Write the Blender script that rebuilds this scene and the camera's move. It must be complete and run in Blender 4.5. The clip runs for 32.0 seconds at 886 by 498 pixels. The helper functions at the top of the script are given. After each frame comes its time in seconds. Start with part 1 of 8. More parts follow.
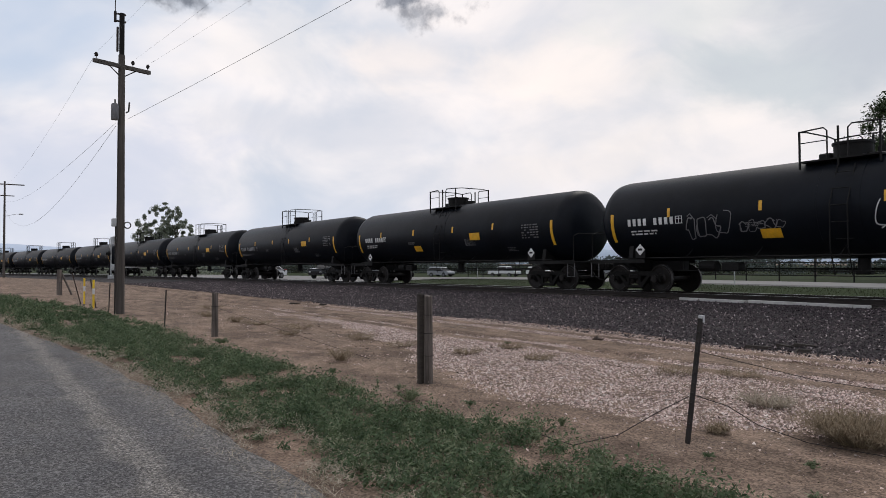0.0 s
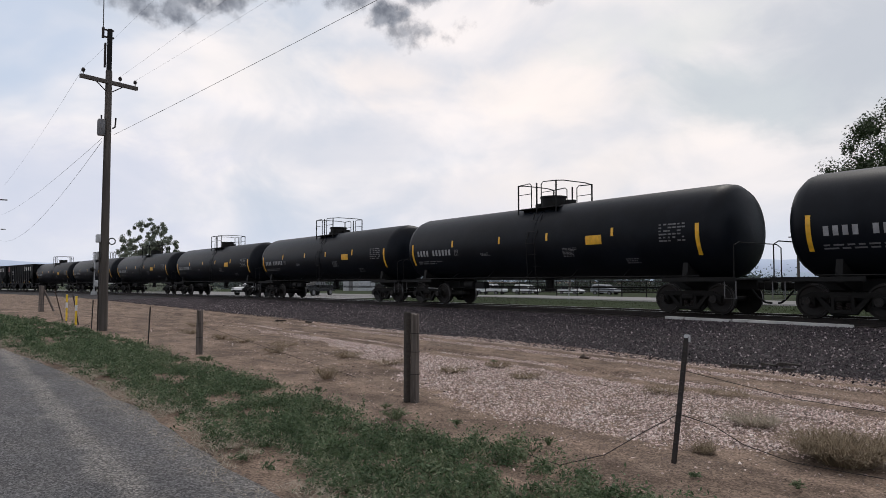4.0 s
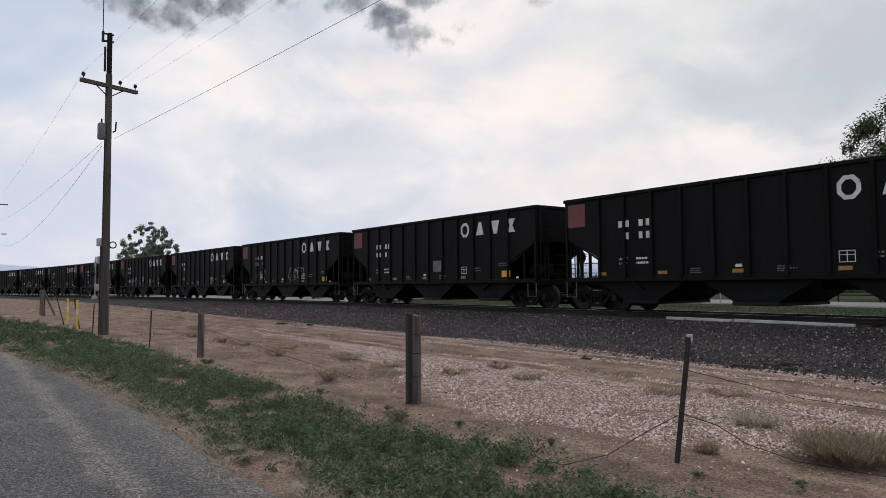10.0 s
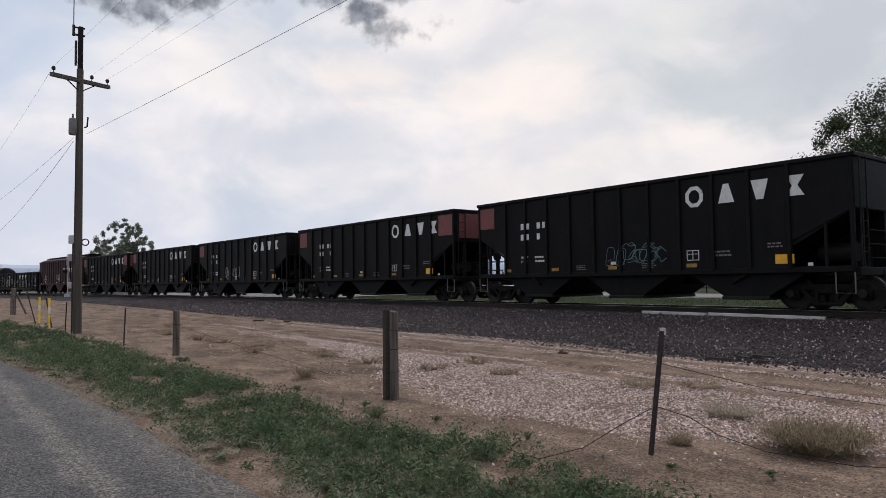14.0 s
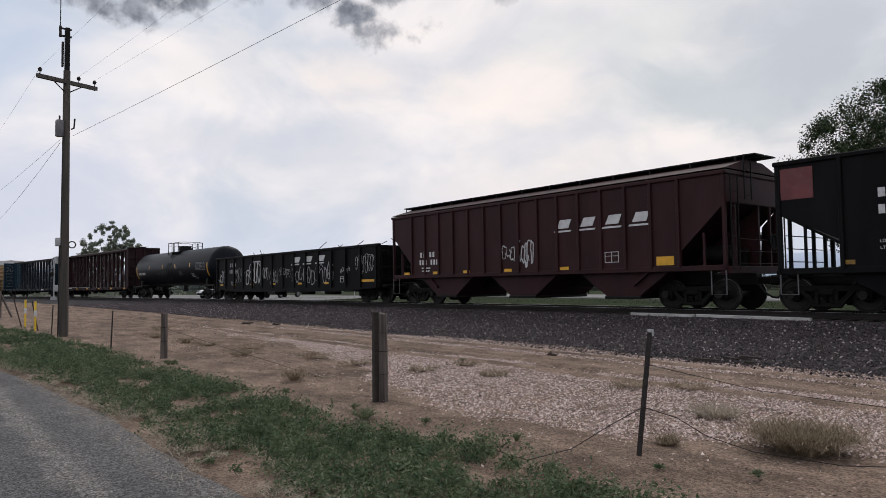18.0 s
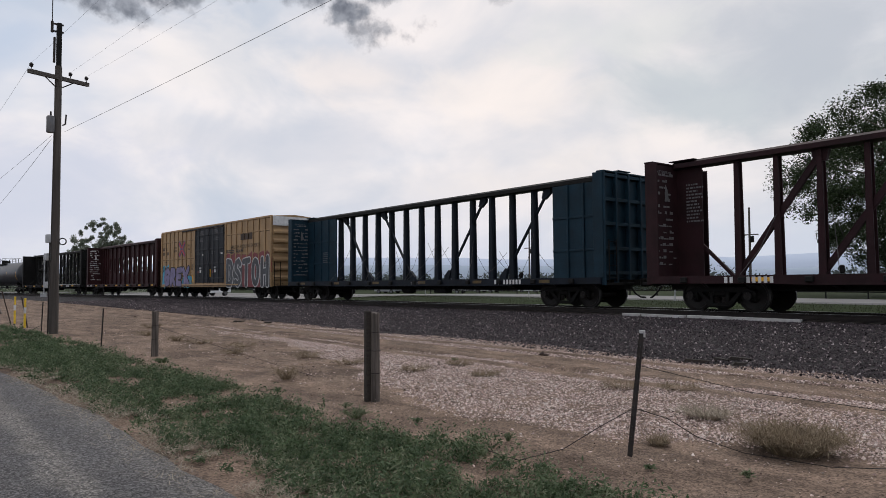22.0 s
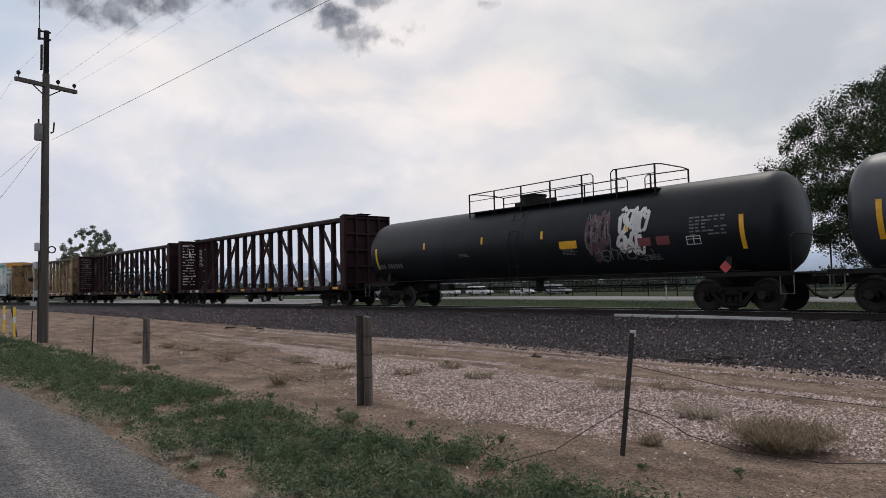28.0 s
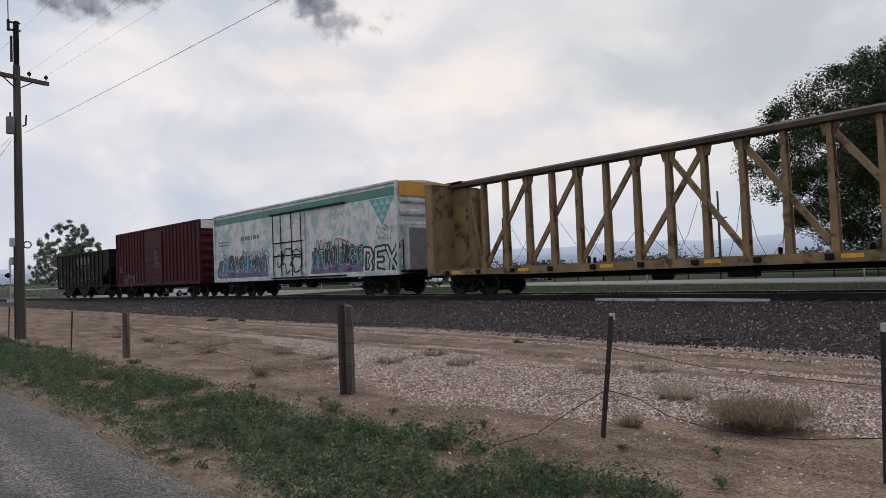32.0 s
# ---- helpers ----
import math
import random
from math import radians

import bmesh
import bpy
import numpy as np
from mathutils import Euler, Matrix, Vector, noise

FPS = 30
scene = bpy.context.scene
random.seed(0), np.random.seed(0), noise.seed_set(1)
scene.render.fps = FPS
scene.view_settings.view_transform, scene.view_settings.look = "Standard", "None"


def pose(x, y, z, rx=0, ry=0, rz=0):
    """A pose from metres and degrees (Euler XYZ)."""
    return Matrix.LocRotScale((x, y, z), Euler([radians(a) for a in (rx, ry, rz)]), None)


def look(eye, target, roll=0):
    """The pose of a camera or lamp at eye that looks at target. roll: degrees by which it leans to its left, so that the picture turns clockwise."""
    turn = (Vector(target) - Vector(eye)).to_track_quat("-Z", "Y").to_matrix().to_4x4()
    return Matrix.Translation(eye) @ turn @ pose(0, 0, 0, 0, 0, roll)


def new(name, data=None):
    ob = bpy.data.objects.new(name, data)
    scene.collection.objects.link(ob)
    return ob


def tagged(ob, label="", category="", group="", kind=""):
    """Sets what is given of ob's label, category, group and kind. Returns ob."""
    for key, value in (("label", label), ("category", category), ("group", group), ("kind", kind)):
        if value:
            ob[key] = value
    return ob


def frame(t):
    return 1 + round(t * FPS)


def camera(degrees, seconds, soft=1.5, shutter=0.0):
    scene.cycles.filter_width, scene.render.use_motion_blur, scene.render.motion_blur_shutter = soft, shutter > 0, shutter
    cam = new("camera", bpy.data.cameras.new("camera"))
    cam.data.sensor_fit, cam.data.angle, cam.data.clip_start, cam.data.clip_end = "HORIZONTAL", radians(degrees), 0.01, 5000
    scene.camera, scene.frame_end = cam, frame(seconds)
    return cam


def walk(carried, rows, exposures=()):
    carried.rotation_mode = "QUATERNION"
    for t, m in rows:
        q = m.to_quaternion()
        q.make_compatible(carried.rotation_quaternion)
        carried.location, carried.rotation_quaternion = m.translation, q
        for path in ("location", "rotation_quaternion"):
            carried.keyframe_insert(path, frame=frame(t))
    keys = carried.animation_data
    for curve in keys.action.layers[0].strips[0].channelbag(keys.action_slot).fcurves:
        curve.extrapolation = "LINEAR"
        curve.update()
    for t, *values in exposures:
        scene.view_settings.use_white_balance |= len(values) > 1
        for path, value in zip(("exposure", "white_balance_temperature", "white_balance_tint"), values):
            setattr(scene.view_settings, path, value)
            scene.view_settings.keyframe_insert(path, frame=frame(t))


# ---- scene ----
cam = camera(65.03, 32.0, 0.75)
# seconds, eye x y z, turn rx ry rz
PATH = [
    (0, -0.010, 0.023, 1.599, 91.185, 0.114, 55.286),
    (0.5, -0.017, 0.009, 1.594, 91.313, 0.143, 54.566),
    (1, -0.011, 0.005, 1.594, 91.417, 0.010, 54.437),
    (1.5, -0.004, 0.006, 1.609, 91.419, -0.181, 54.516),
    (2, -0.017, 0.021, 1.601, 91.537, -0.374, 54.652),
    (2.5, -0.015, 0.027, 1.594, 91.761, -0.439, 54.566),
    (3, -0.007, 0.015, 1.596, 92.096, -0.286, 54.363),
    (3.5, -0.007, 0.013, 1.604, 92.487, -0.098, 54.210),
    (5.5, -0.008, 0.029, 1.613, 92.724, -0.164, 54.177),
    (6, 0.000, 0.000, 1.600, 92.665, -0.313, 54.170),
    (6.5, -0.019, 0.030, 1.593, 92.625, -0.308, 54.334),
    (7, -0.014, 0.002, 1.603, 92.674, -0.188, 54.368),
    (7.5, -0.014, 0.002, 1.596, 92.827, -0.081, 54.405),
    (8, -0.005, 0.007, 1.608, 92.845, 0.032, 54.291),
    (8.5, -0.010, 0.015, 1.605, 92.863, 0.037, 54.169),
    (9, -0.008, 0.002, 1.597, 92.895, 0.006, 53.986),
    (9.5, -0.002, 0.003, 1.597, 92.847, 0.078, 54.011),
    (10, -0.015, 0.010, 1.596, 92.800, 0.204, 54.250),
    (10.5, -0.007, -0.003, 1.604, 92.774, 0.327, 54.467),
    (11, -0.016, -0.003, 1.607, 92.818, 0.409, 54.504),
    (11.5, -0.011, 0.000, 1.594, 92.919, 0.361, 54.318),
    (12, -0.004, -0.005, 1.600, 92.915, 0.327, 53.901),
    (12.5, -0.004, -0.002, 1.604, 92.774, 0.345, 53.417),
    (13, 0.002, 0.020, 1.601, 92.616, 0.372, 53.045),
    (13.5, 0.007, 0.018, 1.601, 92.493, 0.504, 52.738),
    (14, 0.008, 0.019, 1.598, 92.433, 0.544, 52.478),
    (14.5, 0.009, 0.018, 1.595, 92.425, 0.475, 52.293),
    (16.5, 0.015, 0.001, 1.602, 92.119, 0.347, 52.097),
    (17, 0.010, 0.014, 1.598, 92.278, 0.450, 52.045),
    (17.5, 0.007, 0.027, 1.590, 92.491, 0.541, 51.934),
    (18, 0.021, 0.014, 1.594, 92.616, 0.629, 51.615),
    (18.5, 0.030, 0.008, 1.601, 92.748, 0.649, 51.143),
    (19, 0.032, 0.018, 1.591, 92.890, 0.565, 50.507),
    (19.5, 0.039, 0.021, 1.597, 92.912, 0.418, 49.907),
    (20, 0.053, 0.003, 1.601, 92.905, 0.166, 49.399),
    (20.5, 0.046, 0.008, 1.595, 92.838, 0.066, 49.333),
    (21, 0.046, 0.011, 1.600, 92.762, 0.087, 49.747),
    (21.5, 0.039, 0.016, 1.601, 92.637, 0.130, 50.386),
    (22, 0.020, 0.010, 1.601, 92.544, 0.256, 50.984),
    (22.5, 0.013, 0.014, 1.589, 92.582, 0.346, 51.284),
    (23, 0.019, 0.028, 1.603, 92.616, 0.434, 51.308),
    (23.5, 0.024, 0.020, 1.591, 92.762, 0.524, 51.068),
    (24, 0.035, 0.013, 1.595, 92.870, 0.603, 50.770),
    (24.5, 0.032, 0.028, 1.594, 92.924, 0.661, 50.611),
    (25, 0.039, 0.008, 1.600, 92.880, 0.714, 50.599),
    (25.5, 0.030, 0.021, 1.601, 92.763, 0.784, 50.718),
    (27.5, 0.040, 0.018, 1.584, 92.697, 0.889, 50.559),
    (28, 0.040, 0.007, 1.592, 92.828, 1.025, 50.345),
    (28.5, 0.044, 0.010, 1.588, 92.907, 1.174, 50.212),
    (29, 0.052, -0.000, 1.585, 92.849, 1.302, 50.113),
    (29.5, 0.049, 0.014, 1.592, 92.581, 1.341, 50.122),
    (30, 0.043, 0.009, 1.586, 92.320, 1.356, 50.139),
    (30.5, 0.040, 0.016, 1.583, 92.066, 1.379, 50.153),
    (31, 0.036, 0.023, 1.579, 91.926, 1.572, 50.070),
    (31.5, 0.051, 0.022, 1.583, 91.858, 1.828, 49.779),
    (32, 0.060, 0.032, 1.578, 91.829, 2.101, 48.949),
]
walk(cam, [(r[0], pose(*r[1:])) for r in PATH], [(0, 0.10), (3.5, 0.10), (6, 0.06), (16, 0.05), (24, 0.0), (32, -0.03)])

# ---- sky and light ----
world = bpy.data.worlds.new("sky")
world.use_nodes = True
scene.world = world
wt = world.node_tree
wt.nodes.clear()


def math_node(tree, op, a, b=None, c=None, clamp=False):
    n = tree.nodes.new("ShaderNodeMath")
    n.operation, n.use_clamp = op, clamp
    for slot, value in enumerate((a, b, c)):
        if value is None:
            continue
        if isinstance(value, (int, float)):
            n.inputs[slot].default_value = value
        else:
            tree.links.new(value, n.inputs[slot])
    return n.outputs[0]


def mix_color(tree, fac, a, b, blend="MIX"):
    n = tree.nodes.new("ShaderNodeMix")
    n.data_type, n.blend_type = "RGBA", blend
    for slot, value in ((0, fac), (6, a), (7, b)):
        if isinstance(value, (int, float)):
            n.inputs[slot].default_value = value
        elif isinstance(value, tuple):
            n.inputs[slot].default_value = (*value[:3], 1)
        else:
            tree.links.new(value, n.inputs[slot])
    return n.outputs[2]


def noise_node(tree, vector, scale, detail=4.0, rough=0.55, distortion=0.0):
    n = tree.nodes.new("ShaderNodeTexNoise")
    n.inputs["Scale"].default_value, n.inputs["Detail"].default_value = scale, detail
    n.inputs["Roughness"].default_value, n.inputs["Distortion"].default_value = rough, distortion
    if vector is not None:
        tree.links.new(vector, n.inputs["Vector"])
    return n.outputs["Fac"]


def span(tree, value, lo, hi, a=0.0, b=1.0):
    n = tree.nodes.new("ShaderNodeMapRange")
    n.interpolation_type = "SMOOTHSTEP"
    tree.links.new(value, n.inputs[0])
    for slot, v in zip((1, 2, 3, 4), (lo, hi, a, b)):
        n.inputs[slot].default_value = v
    return n.outputs[0]


SUN_AZIMUTH, SUN_HEIGHT = radians(-28), radians(52)  # behind the train, high, veiled by cloud
coords = wt.nodes.new("ShaderNodeTexCoord").outputs["Generated"]
sky_node = wt.nodes.new("ShaderNodeTexSky")
sky_node.sky_type, sky_node.sun_disc = "NISHITA", False
sky_node.sun_elevation, sky_node.sun_rotation, sky_node.dust_density = SUN_HEIGHT, SUN_AZIMUTH, 2.5
sky = sky_node.outputs[0]
stretch = wt.nodes.new("ShaderNodeMapping")
stretch.inputs["Scale"].default_value = (1.0, 1.0, 1.7)
wt.links.new(coords, stretch.inputs["Vector"])
sep = wt.nodes.new("ShaderNodeSeparateXYZ")
wt.links.new(coords, sep.inputs[0])
high = sep.outputs[2]
cover = noise_node(wt, stretch.outputs[0], 2.1, 5, 0.48, 0.25)
wisps = noise_node(wt, stretch.outputs[0], 4.2, 5, 0.52, 0.4)
blue = mix_color(wt, 0.8, sky, (4.65, 5.2, 6.2))
white = mix_color(wt, span(wt, wisps, 0.35, 0.68), (7.6, 7.14, 7.1), (4.55, 4.98, 5.75))
toward = wt.nodes.new("ShaderNodeVectorMath")
toward.operation = "DOT_PRODUCT"
wt.links.new(coords, toward.inputs[0])
toward.inputs[1].default_value = (-0.72, 0.64, 0.27)  # where the veiled sun brightens the cloud
glow = math_node(wt, "MULTIPLY", span(wt, toward.outputs["Value"], 0.80, 1.0), 0.13)
veil = span(wt, math_node(wt, "ADD", math_node(wt, "ADD", cover, glow), math_node(wt, "MULTIPLY", high, 0.10)), 0.43, 0.60)
clouds = mix_color(wt, veil, blue, white)
# thicker grey cloud away from the sun, bluish haze low down
away = wt.nodes.new("ShaderNodeVectorMath")
away.operation = "DOT_PRODUCT"
wt.links.new(coords, away.inputs[0])
away.inputs[1].default_value = (-0.36, 0.85, 0.38)
clouds = mix_color(wt, math_node(wt, "MULTIPLY", span(wt, away.outputs["Value"], 0.86, 0.99), math_node(wt, "MULTIPLY_ADD", wisps, 0.9, 0.0)), clouds, (4.7, 5.0, 5.5))
rosy = wt.nodes.new("ShaderNodeVectorMath")
rosy.operation = "DOT_PRODUCT"
wt.links.new(coords, rosy.inputs[0])
rosy.inputs[1].default_value = (-0.58, 0.76, 0.28)
clouds = mix_color(wt, math_node(wt, "MULTIPLY", span(wt, rosy.outputs["Value"], 0.86, 0.99), math_node(wt, "MULTIPLY", veil, 0.3)), clouds, (7.7, 7.0, 6.75))
clouds = mix_color(wt, span(wt, high, 0.0, 0.15, 0.6, 0.0), clouds, (4.7, 5.2, 6.3))
SOFT_CLOUDS = [
    (-0.885, 0.427, 0.187, 0.20, 4.5, (4.69, 4.99, 5.71), 0.64),
    (-0.479, 0.843, 0.244, 0.27, 3.6, (4.63, 4.99, 5.30), 0.92),
    (-0.355, 0.888, 0.294, 0.22, 1.6, (4.25, 4.51, 5.00), 0.85),
    (-0.983, 0.132, 0.126, 0.26, 2.2, (4.91, 5.20, 6.22), 0.68),
    (-0.812, 0.512, 0.279, 0.12, 3.0, (8.28, 7.30, 6.73), 0.51),
    (-0.689, 0.676, 0.261, 0.16, 2.4, (8.18, 7.30, 6.73), 0.47),
    (-0.813, 0.569, 0.124, 0.22, 4.0, (5.34, 5.46, 6.02), 0.51),
    (-0.576, 0.797, 0.181, 0.13, 3.5, (8.07, 7.35, 6.94), 0.42),
    (-0.899, 0.326, 0.292, 0.14, 2.2, (6.98, 6.67, 6.63), 0.51),
    (-0.568, 0.755, 0.329, 0.16, 2.5, (6.10, 6.14, 6.07), 0.59),
    (-0.686, 0.714, 0.137, 0.20, 4.0, (6.87, 6.41, 6.22), 0.42),
]
# broad soft banks: blue-grey veils and warmer, brighter breaks
for k, (dx, dy, dz, size, squash, tone, amount) in enumerate(SOFT_CLOUDS):
    spot = wt.nodes.new("ShaderNodeMapping")
    spot.inputs["Location"].default_value = (-dx, -dy, -dz * squash)
    spot.inputs["Scale"].default_value = (1, 1, squash)
    wt.links.new(coords, spot.inputs["Vector"])
    far = wt.nodes.new("ShaderNodeVectorMath")
    far.operation = "LENGTH"
    wt.links.new(spot.outputs[0], far.inputs[0])
    ragged = math_node(wt, "ADD", far.outputs["Value"], math_node(wt, "MULTIPLY_ADD", noise_node(wt, stretch.outputs[0], 4.5 + 0.7 * k, 6, 0.55, 0.5), size * 2.4, -size * 1.2))
    clouds = mix_color(wt, math_node(wt, "MULTIPLY", span(wt, ragged, size * 0.1, size * 1.05, 1.0, 0.0), amount), clouds, tone)
DARK_CLOUDS = [(-0.918, 0.184, 0.351, 0.040, 0.85), (-0.912, 0.223, 0.344, 0.044, 0.95), (-0.896, 0.261, 0.359, 0.046, 0.95), (-0.880, 0.299, 0.370, 0.040, 0.85), (-0.857, 0.355, 0.374, 0.030, 0.75), (-0.812, 0.445, 0.379, 0.036, 0.90), (-0.795, 0.483, 0.367, 0.038, 0.95), (-0.771, 0.509, 0.382, 0.040, 0.80), (-0.774, 0.534, 0.340, 0.050, 0.75), (-0.671, 0.639, 0.378, 0.022, 0.60), (-0.919, 0.143, 0.368, 0.050, 0.70), (-0.852, 0.337, 0.401, 0.060, 0.80), (-0.704, 0.578, 0.414, 0.060, 0.70)]
# heavier grey clouds that ride above the track
dark = None
for dx, dy, dz, size, amount in DARK_CLOUDS:
    spot = wt.nodes.new("ShaderNodeMapping")
    spot.vector_type = "POINT"
    spot.inputs["Location"].default_value = (-dx, -dy, -dz * 2.2)
    spot.inputs["Scale"].default_value = (1, 1, 2.2)
    wt.links.new(coords, spot.inputs["Vector"])
    far = wt.nodes.new("ShaderNodeVectorMath")
    far.operation = "LENGTH"
    wt.links.new(spot.outputs[0], far.inputs[0])
    rag = math_node(wt, "ADD", far.outputs["Value"], math_node(wt, "MULTIPLY_ADD", noise_node(wt, coords, 19, 7, 0.6), size * 4.2, -size * 1.95))
    blob = math_node(wt, "MULTIPLY", span(wt, rag, size * 0.2, size * 1.25, 1.0, 0.0), amount)
    dark = blob if dark is None else math_node(wt, "MAXIMUM", dark, blob)
gloom = mix_color(wt, span(wt, noise_node(wt, coords, 30, 6, 0.65), 0.35, 0.68), (1.0, 1.12, 1.42), (2.5, 2.65, 3.05))
clouds = mix_color(wt, dark, clouds, gloom)
back = wt.nodes.new("ShaderNodeBackground")
back.inputs["Strength"].default_value = 0.125
wt.links.new(clouds, back.inputs["Color"])
wt.links.new(back.outputs[0], wt.nodes.new("ShaderNodeOutputWorld").inputs[0])

sun = new("sun", bpy.data.lights.new("sun", "SUN"))
sun.data.energy, sun.data.angle, sun.data.color = 0.7, radians(18), (1.0, 0.95, 0.88)
sun.matrix_world = look((0, 0, 0), (math.sin(-SUN_AZIMUTH) * math.cos(SUN_HEIGHT), -math.cos(SUN_AZIMUTH) * math.cos(SUN_HEIGHT), -math.sin(SUN_HEIGHT)))

# ---- materials ----
def material(name, base, rough=0.6, metal=0.0, var=0.25, coarse=1.3, fine=28.0, dust=(0.2, 0.17, 0.14), dusty=0.25, bump=0.15, stretch=(1, 1, 1), spec=0.5, second=None, second_at=(0.55, 0.62), second_scale=2.0):
    """A worn surface: base colour varied at two scales, dust or stains in patches, fine relief."""
    m = bpy.data.materials.new(name)
    m.use_nodes = True
    t = m.node_tree
    b = t.nodes["Principled BSDF"]
    co = t.nodes.new("ShaderNodeTexCoord").outputs["Object"]
    info = t.nodes.new("ShaderNodeObjectInfo").outputs["Random"]
    mp = t.nodes.new("ShaderNodeMapping")
    mp.inputs["Scale"].default_value = stretch
    t.links.new(co, mp.inputs["Vector"])
    shift = t.nodes.new("ShaderNodeVectorMath")
    shift.operation = "MULTIPLY_ADD"
    t.links.new(info, shift.inputs[0])
    shift.inputs[1].default_value = (17.0, 11.0, 7.0)
    t.links.new(mp.outputs[0], shift.inputs[2])
    v = shift.outputs[0]
    big, small = noise_node(t, v, coarse, 5, 0.6), noise_node(t, v, fine, 4, 0.65)
    col = mix_color(t, span(t, big, 0.3, 0.7), tuple(c * (1 - var) for c in base), tuple(min(1, c * (1 + var)) for c in base))
    col = mix_color(t, math_node(t, "MULTIPLY", small, 0.35 * min(1, var * 3)), col, tuple(c * 0.55 for c in base))
    if second:
        col = mix_color(t, span(t, noise_node(t, v, second_scale, 6, 0.65, 0.3), *second_at), col, second)
    if dusty:
        col = mix_color(t, math_node(t, "MULTIPLY", span(t, noise_node(t, v, coarse * 2.7, 6, 0.7), 0.42, 0.8), dusty), col, dust)
    t.links.new(col, b.inputs["Base Color"])
    t.links.new(math_node(t, "MULTIPLY_ADD", small, 0.3, rough - 0.15, clamp=True), b.inputs["Roughness"])
    b.inputs["Metallic"].default_value, b.inputs["Specular IOR Level"].default_value = metal, spec
    if bump:
        bn = t.nodes.new("ShaderNodeBump")
        bn.inputs["Strength"].default_value, bn.inputs["Distance"].default_value = bump, 0.02
        t.links.new(small, bn.inputs["Height"])
        t.links.new(bn.outputs[0], b.inputs["Normal"])
    return m


def island_material(name, tones, rough=0.85, fine=40.0, spec=0.3, sheer=0.0):
    """Loose pieces of one mesh, each of its own tone."""
    m = bpy.data.materials.new(name)
    m.use_nodes = True
    t = m.node_tree
    b = t.nodes["Principled BSDF"]
    pick = t.nodes.new("ShaderNodeNewGeometry").outputs["Random Per Island"]
    ramp = t.nodes.new("ShaderNodeValToRGB")
    while len(ramp.color_ramp.elements) < len(tones):
        ramp.color_ramp.elements.new(0.5)
    for i, c in enumerate(tones):
        ramp.color_ramp.elements[i].position = i / max(1, len(tones) - 1)
        ramp.color_ramp.elements[i].color = (*c, 1)
    t.links.new(pick, ramp.inputs[0])
    co = t.nodes.new("ShaderNodeTexCoord").outputs["Object"]
    col = mix_color(t, math_node(t, "MULTIPLY", noise_node(t, co, fine, 3), 0.4), ramp.outputs[0], (0.12, 0.1, 0.09), "MULTIPLY")
    t.links.new(col, b.inputs["Base Color"])
    b.inputs["Roughness"].default_value, b.inputs["Specular IOR Level"].default_value = rough, spec
    if sheer:
        # leaves let some light through
        soft = t.nodes.new("ShaderNodeBsdfTranslucent")
        t.links.new(col, soft.inputs["Color"])
        both = t.nodes.new("ShaderNodeMixShader")
        both.inputs[0].default_value = sheer
        t.links.new(b.outputs[0], both.inputs[1])
        t.links.new(soft.outputs[0], both.inputs[2])
        t.links.new(both.outputs[0], t.nodes["Material Output"].inputs[0])
    return m


def plain(name, base, rough=0.5, metal=0.0, emit=0.0):
    m = bpy.data.materials.new(name)
    m.use_nodes = True
    b = m.node_tree.nodes["Principled BSDF"]
    b.inputs["Base Color"].default_value, b.inputs["Roughness"].default_value, b.inputs["Metallic"].default_value = (*base, 1), rough, metal
    return m


BLACK = material("black_tank_paint", (0.0052, 0.0068, 0.0102), 0.42, var=0.3, dusty=0.12, dust=(0.03, 0.031, 0.034), bump=0.04, coarse=0.7, spec=0.11)
GREY_TANK = material("grey_tank_paint", (0.03, 0.034, 0.042), 0.38, var=0.2, dusty=0.12, dust=(0.12, 0.11, 0.1), bump=0.04, coarse=0.7)
HOPPER = material("black_hopper_paint", (0.006, 0.0063, 0.0068), 0.6, var=0.35, dusty=0.16, dust=(0.016, 0.0145, 0.014), bump=0.08, coarse=0.9, spec=0.1, stretch=(1.6, 1, 0.5))
STEEL = material("grimy_cast_steel", (0.0065, 0.0061, 0.0058), 0.75, 0.0, var=0.4, dusty=0.35, dust=(0.018, 0.015, 0.0125), spec=0.15, bump=0.2, coarse=3)
WHEEL = material("worn_wheel_steel", (0.014, 0.012, 0.011), 0.55, 0.2, var=0.4, dusty=0.4, dust=(0.026, 0.019, 0.016), spec=0.25, coarse=4)
RAIL_SIDE = material("grimy_rail_side", (0.018, 0.0125, 0.011), 0.75, 0.2, var=0.3, coarse=4, dusty=0.3, dust=(0.04, 0.028, 0.022))
RAIL = material("rusty_rail_steel", (0.05, 0.03, 0.022), 0.75, 0.3, var=0.3, coarse=4)
TREAD = material("worn_wheel_tread", (0.085, 0.08, 0.078), 0.45, 0.4, var=0.25, dusty=0.2, dust=(0.04, 0.03, 0.025), coarse=3, bump=0.03)
RAIL_TOP = material("polished_rail_head", (0.55, 0.55, 0.56), 0.32, 0.9, var=0.15, dusty=0.1, coarse=3, bump=0.02)
TIE = material("weathered_tie_wood", (0.035, 0.028, 0.023), 0.9, var=0.4, coarse=5, stretch=(6, 1, 6), bump=0.5, dust=(0.07, 0.06, 0.052), dusty=0.35)
REDBROWN = material("oxide_red_paint", (0.030, 0.0075, 0.009), 0.62, var=0.3, dusty=0.25, dust=(0.04, 0.022, 0.021), bump=0.06, coarse=0.8, spec=0.25, stretch=(1.5, 1, 0.5))
